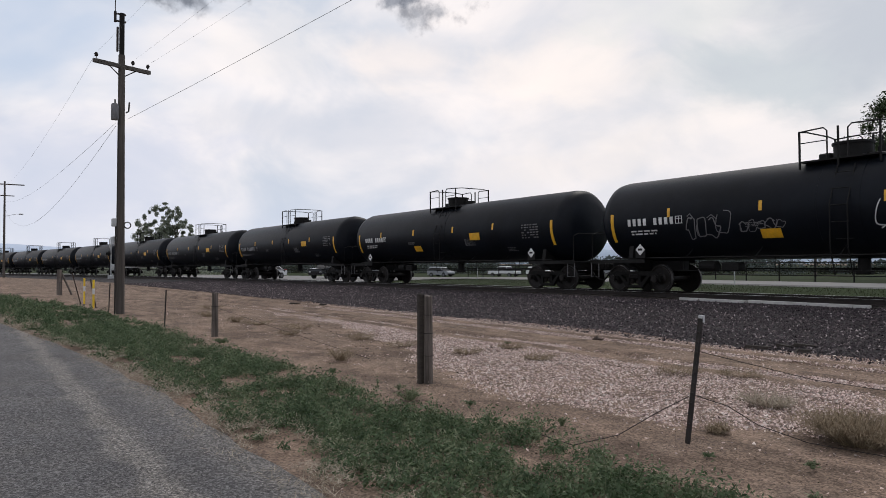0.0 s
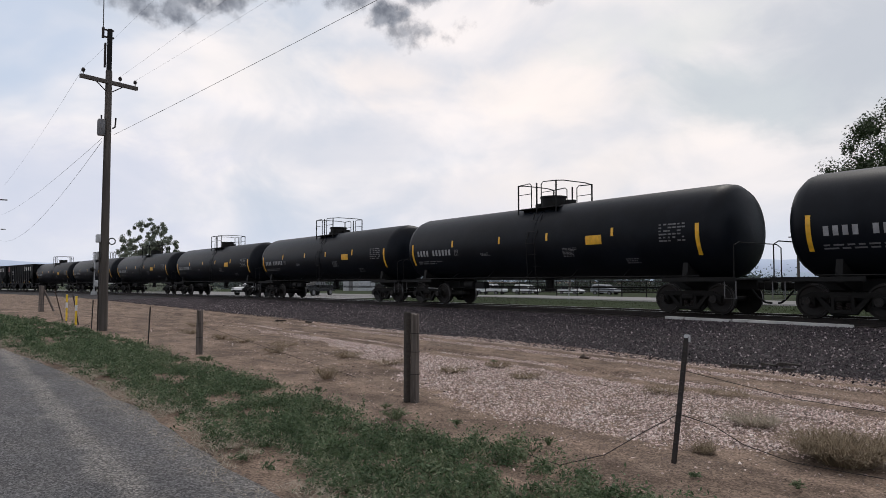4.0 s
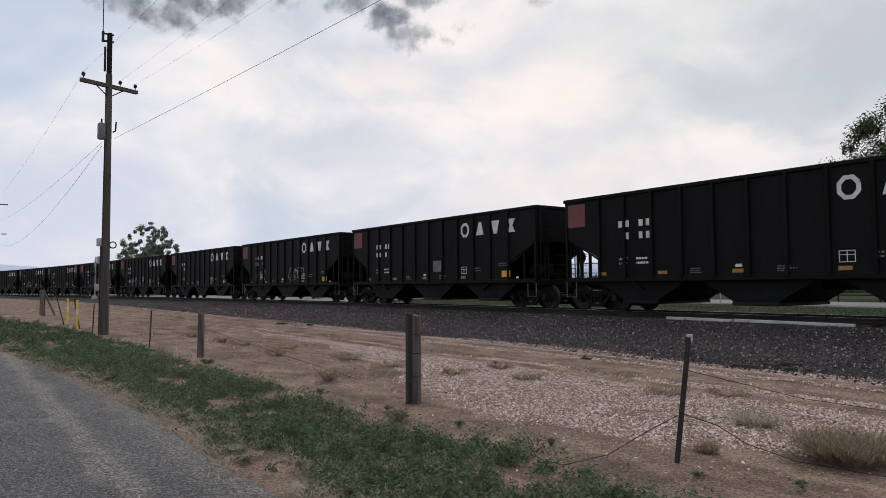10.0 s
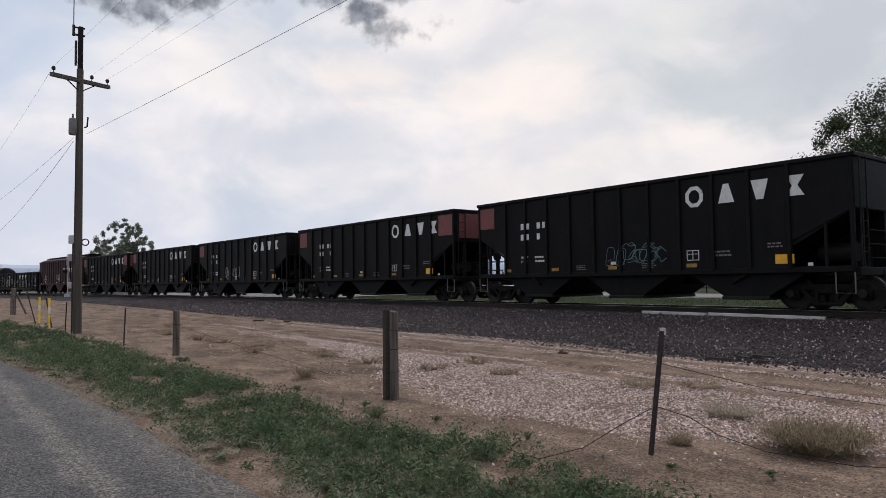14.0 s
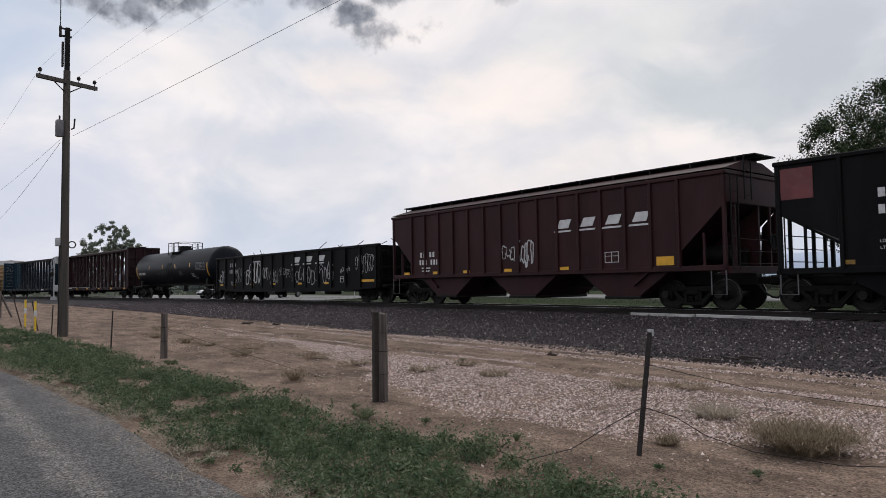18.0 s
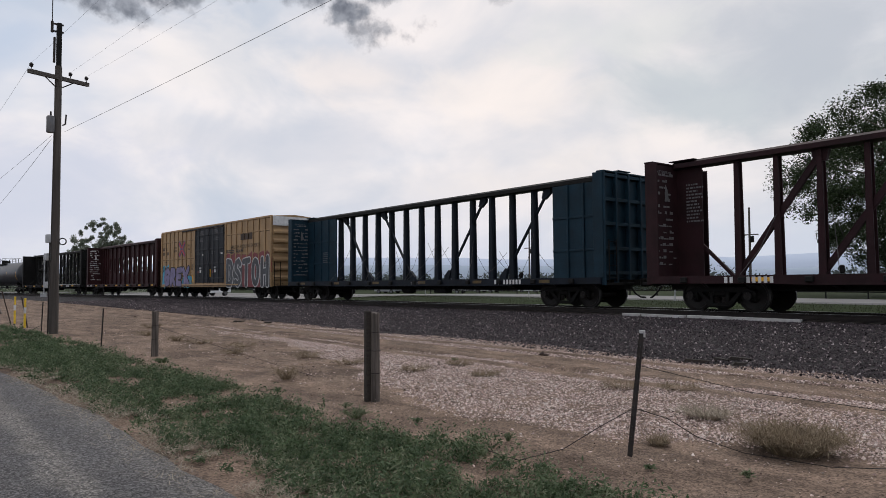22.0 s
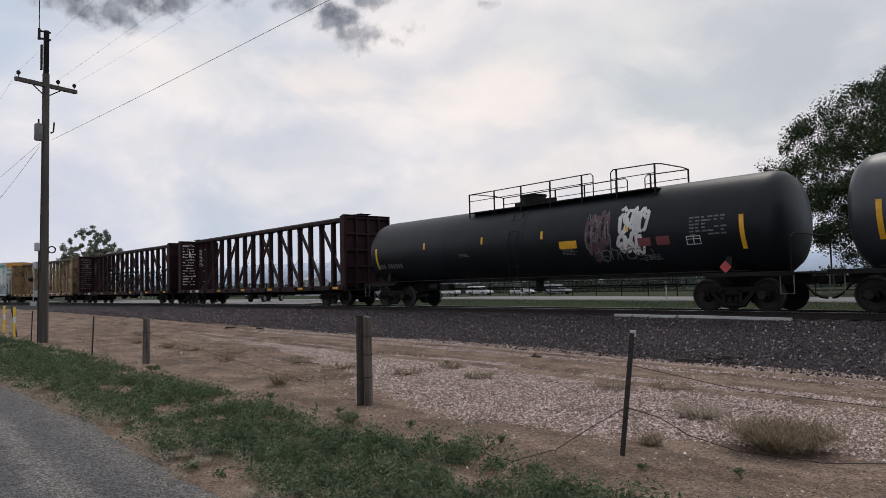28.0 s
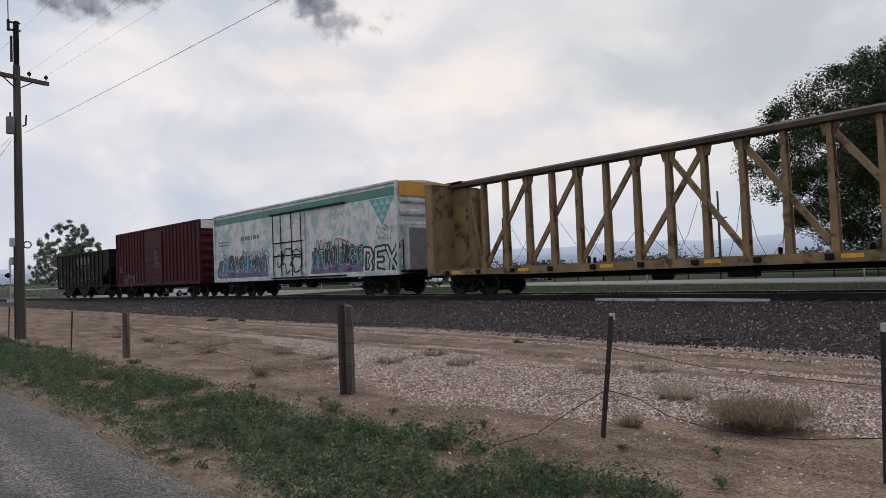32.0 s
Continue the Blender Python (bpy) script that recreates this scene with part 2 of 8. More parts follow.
DARKRED = material("dark_rusty_red_paint", (0.022, 0.0062, 0.0085), 0.7, var=0.35, dusty=0.3, dust=(0.03, 0.017, 0.016), bump=0.1, coarse=1.2, spec=0.25)
TEAL = material("faded_blue_green_paint", (0.0045, 0.024, 0.040), 0.65, var=0.3, dusty=0.25, dust=(0.012, 0.03, 0.044), bump=0.08, coarse=1.1, spec=0.25)
BLUE_SOOT = material("sooty_blue_paint", (0.004, 0.008, 0.015), 0.65, var=0.4, dusty=0.25, dust=(0.016, 0.017, 0.019), bump=0.08, coarse=1.1, spec=0.25)
BLACKISH = material("sooty_black_paint", (0.0055, 0.0053, 0.0053), 0.7, var=0.4, dusty=0.25, dust=(0.016, 0.014, 0.012), bump=0.1, coarse=1.2, spec=0.25)
YELLOW_CAR = material("rusting_yellow_paint", (0.23, 0.155, 0.075), 0.7, var=0.25, dusty=0.35, dust=(0.16, 0.12, 0.085), bump=0.1, coarse=1.4, second=(0.055, 0.026, 0.015), second_at=(0.53, 0.66), second_scale=1.6)
TAN_CAR = material("tan_yellow_boxcar_paint", (0.355, 0.228, 0.112), 0.6, var=0.18, dusty=0.35, dust=(0.21, 0.145, 0.10), bump=0.05, coarse=0.9, stretch=(1.4, 1, 0.45))
NAVY = material("navy_door_paint", (0.006, 0.0085, 0.0135), 0.5, var=0.3, dusty=0.2, dust=(0.03, 0.03, 0.032), bump=0.05, spec=0.25)
# mint mottling paints in reflections on the bulged side; the dust is separate
WHITE_CAR = material("dusty_white_paint_mint_gleams", (0.64, 0.63, 0.64), 0.5, var=0.12, dusty=0.3, dust=(0.36, 0.35, 0.33), bump=0.05, coarse=2.0, second=(0.33, 0.47, 0.45), second_at=(0.47, 0.58), second_scale=1.7)
GREEN_BAND = material("green_stripe_paint", (0.06, 0.22, 0.17), 0.5, var=0.12, dusty=0.2)
ORANGE_END = material("orange_end_paint", (0.55, 0.25, 0.03), 0.5, var=0.12, dusty=0.2)
SIGN_RED = material("faded_red_panel", (0.15, 0.034, 0.036), 0.6, var=0.2, dusty=0.2)
LETTER = material("white_stencil_paint", (0.62, 0.62, 0.62), 0.6, var=0.12, dusty=0.3, dust=(0.2, 0.2, 0.2), bump=0, coarse=4)
STENCIL = material("dusty_white_stencil_paint", (0.27, 0.275, 0.285), 0.6, var=0.2, dusty=0.3, dust=(0.1, 0.1, 0.1), bump=0, coarse=4)
LETTER_DIM = material("grey_stencil_paint", (0.125, 0.125, 0.132), 0.6, var=0.2, dusty=0.3, bump=0, coarse=4)
REFLECT = material("amber_reflective_tape", (0.72, 0.38, 0.015), 0.4, var=0.15, dusty=0.25, bump=0, coarse=5)
WORN_TAPE = material("worn_reflective_tape", (0.30, 0.17, 0.025), 0.5, var=0.35, dusty=0.4, dust=(0.08, 0.06, 0.04), bump=0, coarse=5)
DULL_TAPE = material("grimy_reflective_tape", (0.10, 0.06, 0.012), 0.5, var=0.4, dusty=0.4, dust=(0.03, 0.025, 0.02), bump=0, coarse=5)
WOOD = material("weathered_grey_wood", (0.12, 0.10, 0.088), 0.9, var=0.6, coarse=3, fine=55, stretch=(5, 5, 0.35), bump=0.6, dusty=0.3, dust=(0.08, 0.06, 0.045))
POLE_WOOD = material("utility_pole_wood", (0.08, 0.069, 0.061), 0.9, var=0.35, coarse=2, fine=50, stretch=(6, 6, 0.25), bump=0.6, dusty=0.3, dust=(0.11, 0.095, 0.085))
DARK_IRON = material("dark_iron", (0.03, 0.026, 0.025), 0.7, 0.5, var=0.3, coarse=6, dusty=0.3, dust=(0.1, 0.06, 0.04))
GALV = material("galvanised_steel", (0.42, 0.43, 0.44), 0.5, 0.5, var=0.15, coarse=3)
YELLOW_MARK = material("yellow_marker_plastic", (0.75, 0.5, 0.02), 0.5, var=0.12, coarse=4, dusty=0.2)
DIRT = material("sandy_dirt", (0.205, 0.148, 0.112), 0.95, var=0.24, coarse=0.5, fine=26, bump=1.0, dust=(0.125, 0.088, 0.068), dusty=0.6, second=(0.20, 0.148, 0.115), second_at=(0.5, 0.66), second_scale=0.9, spec=0.15)
MEADOW = material("far_side_grass_ground", (0.022, 0.034, 0.010), 0.95, var=0.3, coarse=0.2, fine=6, bump=0.8, dust=(0.045, 0.05, 0.022), dusty=0.5, spec=0.1)
ASPHALT = material("worn_chip_seal", (0.125, 0.122, 0.124), 0.93, var=0.16, coarse=0.5, fine=75, bump=0.9, dust=(0.18, 0.165, 0.15), dusty=0.45, second=(0.075, 0.072, 0.074), second_at=(0.6, 0.75), second_scale=1.1, spec=0.2)
HIGHWAY = material("pale_highway_concrete", (0.22, 0.215, 0.212), 0.9, var=0.1, coarse=0.2, fine=20, spec=0.2)
BALLAST_BED = material("ballast_bed", (0.036, 0.033, 0.035), 0.95, var=0.4, coarse=1.2, fine=22, bump=1.0, dust=(0.12, 0.105, 0.1), dusty=0.4, spec=0.2)
BALLAST = island_material("ballast_stone", [(0.014, 0.0115, 0.0143), (0.0564, 0.0445, 0.0511), (0.0217, 0.0171, 0.0204), (0.0957, 0.0746, 0.0855), (0.0271, 0.0214, 0.0256), (0.2045, 0.1703, 0.1735), (0.0162, 0.0129, 0.0158), (0.1108, 0.0871, 0.0951), (0.0244, 0.0191, 0.023), (0.0806, 0.0622, 0.0713), (0.0189, 0.0148, 0.0179), (0.0325, 0.0258, 0.0296), (0.1008, 0.08, 0.0895), (0.0217, 0.0171, 0.0204), (0.0271, 0.022, 0.0256), (0.1215, 0.0976, 0.1045), (0.4812, 0.42, 0.4223)])
GRAVEL = island_material("pinkish_gravel_stone", [(0.4198, 0.2973, 0.2624), (0.8395, 0.6821, 0.6238), (0.1166, 0.0793, 0.07), (0.548, 0.4023, 0.3615), (0.88, 0.7929, 0.7346), (0.0933, 0.0641, 0.056), (0.4897, 0.3556, 0.3148), (0.1632, 0.1119, 0.0968), (0.7696, 0.618, 0.5655), (0.6063, 0.4547, 0.4081)])
LEAF = island_material("weed_leaf", [(0.0816, 0.1307, 0.0583), (0.1283, 0.1866, 0.0933), (0.0525, 0.0875, 0.0396), (0.21, 0.2624, 0.1575), (0.0933, 0.1423, 0.0653), (0.1516, 0.2041, 0.1166)], 0.75, sheer=0.3)
DARK_LEAF = island_material("dark_weed_leaf", [(0.064, 0.11, 0.051), (0.1067, 0.161, 0.0791), (0.0427, 0.0751, 0.0358), (0.1422, 0.1946, 0.1084)], 0.75, sheer=0.3)
PALE_WEED = island_material("pale_weed_leaf", [(0.15, 0.20, 0.10), (0.24, 0.28, 0.17), (0.10, 0.14, 0.066), (0.31, 0.33, 0.22)], 0.8, sheer=0.3)
CLOD = island_material("dirt_clod", [(0.10, 0.07, 0.054), (0.20, 0.148, 0.118), (0.07, 0.05, 0.04), (0.28, 0.22, 0.185), (0.15, 0.108, 0.085)], 0.95, spec=0.1)
CHIP = island_material("lane_chip", [(0.10, 0.095, 0.097), (0.24, 0.23, 0.225), (0.05, 0.048, 0.05), (0.32, 0.31, 0.30), (0.14, 0.135, 0.135), (0.035, 0.034, 0.036)], 0.9, spec=0.2)
STRAW = island_material("dry_straw", [(0.42, 0.36, 0.27), (0.33, 0.28, 0.21), (0.52, 0.46, 0.37), (0.26, 0.21, 0.155)], 0.85)
DRY_BRUSH = island_material("dry_brush", [(0.29, 0.222, 0.145), (0.18, 0.136, 0.09), (0.46, 0.375, 0.25)], 0.85)
TREE_LEAF = island_material("cottonwood_leaf", [(0.0288, 0.0504, 0.0158), (0.0468, 0.0756, 0.0259), (0.0216, 0.0374, 0.0144), (0.054, 0.0828, 0.0288)], 0.6, sheer=0.14)
# grey-green leaf, its tones lifted to paint in the haze before it
PALE_LEAF = island_material("hazed_willow_leaf", [(0.25, 0.28, 0.21), (0.31, 0.34, 0.27), (0.19, 0.22, 0.165)], 0.7, sheer=0.45)
DARK_HEDGE = island_material("dark_hedge_leaf", [(0.018, 0.024, 0.012), (0.028, 0.036, 0.018), (0.014, 0.018, 0.01)], 0.8, spec=0.15)
# far foliage: haze of distance painted in as paler, greyer leaf tones
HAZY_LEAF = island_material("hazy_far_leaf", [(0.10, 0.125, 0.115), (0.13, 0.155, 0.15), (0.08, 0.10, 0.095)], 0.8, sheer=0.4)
BARK = material("tree_bark", (0.08, 0.065, 0.05), 0.95, var=0.35, coarse=2, fine=20, stretch=(3, 3, 0.5), bump=0.8)
# aerial haze is mixed into these ridge colours, paler and bluer farther off
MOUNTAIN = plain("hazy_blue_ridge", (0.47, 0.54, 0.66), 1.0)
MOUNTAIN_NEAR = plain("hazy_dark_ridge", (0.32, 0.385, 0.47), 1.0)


# pale dusty wheel track worn into the lane
t = ASPHALT.node_tree
b = t.nodes["Principled BSDF"]
feed = b.inputs["Base Color"].links[0].from_socket
split = t.nodes.new("ShaderNodeSeparateXYZ")
here = t.nodes.new("ShaderNodeTexCoord").outputs["Object"]
t.links.new(here, split.inputs[0])
sway = math_node(t, "MULTIPLY_ADD", noise_node(t, here, 1.6, 5, 0.6), 0.5, -0.25)
across = math_node(t, "ADD", split.outputs[1], sway)
band = span(t, math_node(t, "ABSOLUTE", math_node(t, "ADD", across, -1.22)), 0.03, 0.22, 0.7, 0.0)
edge = span(t, across, 1.55, 1.95, 0.0, 0.45)
col = mix_color(t, math_node(t, "MULTIPLY", math_node(t, "MAXIMUM", band, edge), span(t, noise_node(t, here, 45, 3), 0.3, 0.6)), feed, (0.27, 0.25, 0.225))
def grains(tree, vector, scale):
    """A random grey for each small stone of a surface."""
    n = tree.nodes.new("ShaderNodeTexVoronoi")
    n.inputs["Scale"].default_value = scale
    tree.links.new(vector, n.inputs["Vector"])
    one = tree.nodes.new("ShaderNodeSeparateColor")
    tree.links.new(n.outputs["Color"], one.inputs[0])
    return one.outputs[0]


specks = math_node(t, "MULTIPLY", math_node(t, "MULTIPLY_ADD", math_node(t, "POWER", grains(t, here, 62), 1.6), 1.25, 0.5), math_node(t, "MULTIPLY_ADD", grains(t, here, 120), 0.6, 0.7))
grit = t.nodes.new("ShaderNodeMix")
grit.data_type, grit.blend_type = "RGBA", "MULTIPLY"
grit.inputs[0].default_value = 1.0
t.links.new(col, grit.inputs[6])
t.links.new(specks, grit.inputs[7])
t.links.new(grit.outputs[2], b.inputs["Base Color"])


# grit and small clods in the dirt, plus painted streaks of rut shade
for soil, size, low, gain in ((DIRT, 62, 0.5, 1.0), (BALLAST_BED, 24, 0.35, 1.3)):
    t = soil.node_tree
    b = t.nodes["Principled BSDF"]
    feed = b.inputs["Base Color"].links[0].from_socket
    here = t.nodes.new("ShaderNodeTexCoord").outputs["Object"]
    fleck = math_node(t, "MULTIPLY", math_node(t, "MULTIPLY_ADD", grains(t, here, size), gain, low), math_node(t, "MULTIPLY_ADD", noise_node(t, here, 5.0, 5, 0.7), 1.0, 0.5))
    # long noise bands darken the colour in place of shadows in the ruts
    shade_streaks = t.nodes.new("ShaderNodeMapping")
    shade_streaks.inputs["Scale"].default_value = (0.5, 1.2, 1.0)
    t.links.new(here, shade_streaks.inputs["Vector"])
    fleck = math_node(t, "MULTIPLY", fleck, math_node(t, "MULTIPLY_ADD", span(t, noise_node(t, shade_streaks.outputs[0], 1.6, 6, 0.6, 0.5), 0.36, 0.64), 0.5, 0.72))
    grit = t.nodes.new("ShaderNodeMix")
    grit.data_type, grit.blend_type = "RGBA", "MULTIPLY"
    grit.inputs[0].default_value = 1.0
    t.links.new(feed, grit.inputs[6])
    t.links.new(fleck, grit.inputs[7])
    t.links.new(grit.outputs[2], b.inputs["Base Color"])
# ---- mesh kit ----
class Geo:
    """Collects vertices and faces of one mesh."""

    def __init__(self):
        self.v, self.f = [], []

    def add(self, verts, faces):
        n = len(self.v)
        self.v += [tuple(p) for p in verts]
        self.f += [tuple(i + n for i in face) for face in faces]
        return self

    def box(self, x0, x1, y0, y1, z0, z1, c=0.0):
        x0, x1, y0, y1, z0, z1 = min(x0, x1), max(x0, x1), min(y0, y1), max(y0, y1), min(z0, z1), max(z0, z1)
        if not c:
            return self.add([(x, y, z) for x in (x0, x1) for y in (y0, y1) for z in (z0, z1)],
                            [(0, 1, 3, 2), (4, 6, 7, 5), (0, 4, 5, 1), (2, 3, 7, 6), (0, 2, 6, 4), (1, 5, 7, 3)])
        c = min(c, (x1 - x0) * 0.45, (y1 - y0) * 0.45, (z1 - z0) * 0.45)
        lo, hi, verts, at = (x0, y0, z0), (x1, y1, z1), [], {}
        for corner in [(i, j, k) for i in (0, 1) for j in (0, 1) for k in (0, 1)]:
            for axis in range(3):
                p = [(hi[a] if corner[a] else lo[a]) if a == axis else ((hi[a] - c) if corner[a] else (lo[a] + c)) for a in range(3)]
                at[corner, axis] = len(verts)
                verts.append(p)
        faces = []
        for axis in range(3):
            b, d = [a for a in range(3) if a != axis]
            for s in (0, 1):
                ring = []
                for i, j in ((0, 0), (1, 0), (1, 1), (0, 1)):
                    corner = [0, 0, 0]
                    corner[axis], corner[b], corner[d] = s, i, j
                    ring.append(at[tuple(corner), axis])
                faces.append(ring)
        for axis in range(3):  # edges along this axis
            b, d = [a for a in range(3) if a != axis]
            for i in (0, 1):
                for j in (0, 1):
                    ca, cb = [0, 0, 0], [0, 0, 0]
                    ca[b] = cb[b] = i
                    ca[d] = cb[d] = j
                    cb[axis] = 1
                    ca, cb = tuple(ca), tuple(cb)
                    faces.append((at[ca, b], at[cb, b], at[cb, d], at[ca, d]))
        for corner in [(i, j, k) for i in (0, 1) for j in (0, 1) for k in (0, 1)]:
            faces.append(tuple(at[corner, a] for a in range(3)))
        return self.add(verts, faces)

    def cyl(self, p0, p1, r, n=10, r1=None):
        p0, p1 = Vector(p0), Vector(p1)
        r1 = r if r1 is None else r1
        d = (p1 - p0).normalized()
        a = d.orthogonal().normalized()
        b = d.cross(a)
        ring = [a * math.cos(2 * math.pi * i / n) + b * math.sin(2 * math.pi * i / n) for i in range(n)]
        verts = [p0 + q * r for q in ring] + [p1 + q * r1 for q in ring]
        faces = [(i, (i + 1) % n, n + (i + 1) % n, n + i) for i in range(n)] + [tuple(range(n - 1, -1, -1)), tuple(range(n, 2 * n))]
        return self.add(verts, faces)

    def tube(self, points, r, n=7):
        points = [Vector(p) for p in points]
        points = [p for i, p in enumerate(points) if i == 0 or (p - points[i - 1]).length > 1e-5]
        verts, faces = [], []
        side = None
        for i, p in enumerate(points):
            d = (points[min(i + 1, len(points) - 1)] - points[max(i - 1, 0)]).normalized()
            if side is None or side.cross(d).length < 0.05:
                side = Vector((0, 0, 1)) if abs(d.z) < 0.8 else Vector((1, 0, 0))
            u = d.cross(side).normalized()
            side = u.cross(d)
            verts += [p + (u * math.cos(6.2832 * k / n) + side * math.sin(6.2832 * k / n)) * r for k in range(n)]
        for i in range(len(points) - 1):
            faces += [(i * n + k, i * n + (k + 1) % n, (i + 1) * n + (k + 1) % n, (i + 1) * n + k) for k in range(n)]
        m = len(verts)
        faces += [tuple(range(n - 1, -1, -1)), tuple(range(m - n, m))]
        return self.add([tuple(v) for v in verts], faces)

    def prism(self, poly, y0, y1):
        """A polygon in the x-z plane, given thickness in y."""
        n = len(poly)
        verts = [(x, y0, z) for x, z in poly] + [(x, y1, z) for x, z in poly]
        return self.add(verts, [(i, (i + 1) % n, n + (i + 1) % n, n + i) for i in range(n)] + [tuple(range(n - 1, -1, -1)), tuple(range(n, 2 * n))])

    def prism_x(self, poly, x0, x1):
        """A polygon in the y-z plane, given thickness in x."""
        n = len(poly)
        verts = [(x0, y, z) for y, z in poly] + [(x1, y, z) for y, z in poly]
        return self.add(verts, [(i, (i + 1) % n, n + (i + 1) % n, n + i) for i in range(n)] + [tuple(range(n - 1, -1, -1)), tuple(range(n, 2 * n))])

    def prism_z(self, poly, z0, z1):
        n = len(poly)
        verts = [(x, y, z0) for x, y in poly] + [(x, y, z1) for x, y in poly]
        return self.add(verts, [(i, (i + 1) % n, n + (i + 1) % n, n + i) for i in range(n)] + [tuple(range(n - 1, -1, -1)), tuple(range(n, 2 * n))])

    def lathe(self, profile, n, axis="x", centre=(0, 0)):
        """profile: (along, radius) pairs, turned round an axis."""
        verts, faces = [], []
        for s, r in profile:
            for i in range(n):
                a = 2 * math.pi * i / n
                p, q = r * math.cos(a), r * math.sin(a)
                verts.append({"x": (s, centre[0] + p, centre[1] + q), "y": (centre[0] + p, s, centre[1] + q), "z": (centre[0] + p, centre[1] + q, s)}[axis])
        for k in range(len(profile) - 1):
            for i in range(n):
                j = (i + 1) % n
                faces.append((k * n + i, k * n + j, (k + 1) * n + j, (k + 1) * n + i))
        faces += [tuple(range(n - 1, -1, -1)), tuple(range((len(profile) - 1) * n, len(profile) * n))]
        return self.add(verts, faces)

    def slab(self, x0, x1, z0, z1, surf, out=0.006, steps=3):
        """A thin plate lying on a side whose face is at y = surf(z)."""
        verts = []
        for k in range(steps + 1):
            z = z0 + (z1 - z0) * k / steps
            y = surf(z)
            verts += [(x0, y - out, z), (x1, y - out, z), (x0, y + 0.01, z), (x1, y + 0.01, z)]
        faces = []
        for k in range(steps):
            a, b = 4 * k, 4 * k + 4
            faces += [(a, a + 1, b + 1, b), (a + 2, b + 2, b + 3, a + 3), (a, b, b + 2, a + 2), (a + 1, a + 3, b + 3, b + 1)]
        faces += [(0, 2, 3, 1), (4 * steps, 4 * steps + 1, 4 * steps + 3, 4 * steps + 2)]
        return self.add(verts, faces)

    def ribbon(self, points, w, surf, out=0.005):
        """A flat stroke on a side, through (x, z) points."""
        pts = [Vector((p[0], p[1])) for p in points]
        verts = []
        for i, p in enumerate(pts):
            d = (pts[min(i + 1, len(pts) - 1)] - pts[max(i - 1, 0)])
            d = d.normalized() if d.length > 1e-6 else Vector((1, 0))
            q = Vector((-d.y, d.x)) * w / 2
            for s in (p + q, p - q):
                verts.append((s.x, surf(s.y) - out, s.y))
        return self.add(verts, [(2 * i, 2 * i + 1, 2 * i + 3, 2 * i + 2) for i in range(len(pts) - 1)])

    def mesh(self, name, mat, smooth=False):
        me = bpy.data.meshes.new(name)
        me.from_pydata(self.v, [], self.f)
        me.materials.append(mat)
        if smooth:
            me.polygons.foreach_set("use_smooth", [True] * len(me.polygons))
            me.set_sharp_from_angle(angle=radians(38))
        me.update()
        return me


def bulk_mesh(name, verts, faces, mat):
    """A mesh from arrays: verts (n, 3), faces (m, 3 or 4)."""
    me = bpy.data.meshes.new(name)
    k = faces.shape[1]
    me.vertices.add(len(verts))
    me.vertices.foreach_set("co", np.asarray(verts, "f").ravel())
    me.loops.add(faces.size)
    me.loops.foreach_set("vertex_index", np.asarray(faces, "i").ravel())
    me.polygons.add(len(faces))
    me.polygons.foreach_set("loop_start", np.arange(0, faces.size, k, dtype="i"))
    me.update(calc_edges=True)
    me.materials.append(mat)
    return me


def part(name, shape, mat, parent, label="", at=(0, 0, 0), smooth=False):
    """One mesh object under a thing or a part."""
    me = shape.mesh(name, mat, smooth) if isinstance(shape, Geo) else shape
    ob = new(name, me)
    ob.parent = parent
    ob.location = at
    if label:
        ob["label"] = label
    return ob


def thing(name, label, category, group="", at=(0, 0, 0), turn=0.0, data=None, kind=""):
    ob = new(name, data)
    ob.matrix_basis = pose(*at, 0, 0, turn)
    return tagged(ob, label, category, group, kind)


def rocks(points, sizes, rng, squash=0.7, sunk=False):
    """Small irregular stones: 6 corners and 8 faces each, or only the upper half where they lie sunk in the soil."""
    n = len(points)
    base = np.array([(1, 0, 0), (-1, 0, 0), (0, 1, 0), (0, -1, 0), (0, 0, 1), (0, 0, -1)], "f")
    v = base[None] * (0.65 + 0.7 * rng.random((n, 6, 1)))
    v += rng.normal(0, 0.22, (n, 6, 3))
    a = rng.random(n) * 6.283
    tilt = rng.normal(0, 0.5, n)
    ca, sa, ct, st = np.cos(a), np.sin(a), np.cos(tilt), np.sin(tilt)
    x, y, z = v[..., 0], v[..., 1], v[..., 2] * squash
    y, z = y * ct[:, None] - z * st[:, None], y * st[:, None] + z * ct[:, None]
    x, y = x * ca[:, None] - y * sa[:, None], x * sa[:, None] + y * ca[:, None]
    v = np.stack([x, y, z], -1) * sizes[:, None, None] + points[:, None, :]
    f = np.array([(0, 2, 4), (2, 1, 4), (1, 3, 4), (3, 0, 4), (2, 0, 5), (1, 2, 5), (3, 1, 5), (0, 3, 5)])
    if sunk:
        return v[:, :5].reshape(-1, 3), (f[None, :4] + 5 * np.arange(n)[:, None, None]).reshape(-1, 3)
    return v.reshape(-1, 3), (f[None] + 6 * np.arange(n)[:, None, None]).reshape(-1, 3)


def blades(points, height, width, lean, rng):
    """Grass or stems: narrow leaves of three corners."""
    n = len(points)
    a = rng.random(n) * 6.283
    side = np.stack([np.cos(a), np.sin(a), np.zeros(n)], -1) * (width / 2)[:, None]
    b = rng.random(n) * 6.283
    tip = np.stack([np.cos(b) * lean, np.sin(b) * lean, height], -1)
    v = np.stack([points - side, points + side, points + tip], 1)
    return v.reshape(-1, 3), np.arange(3 * n).reshape(-1, 3)


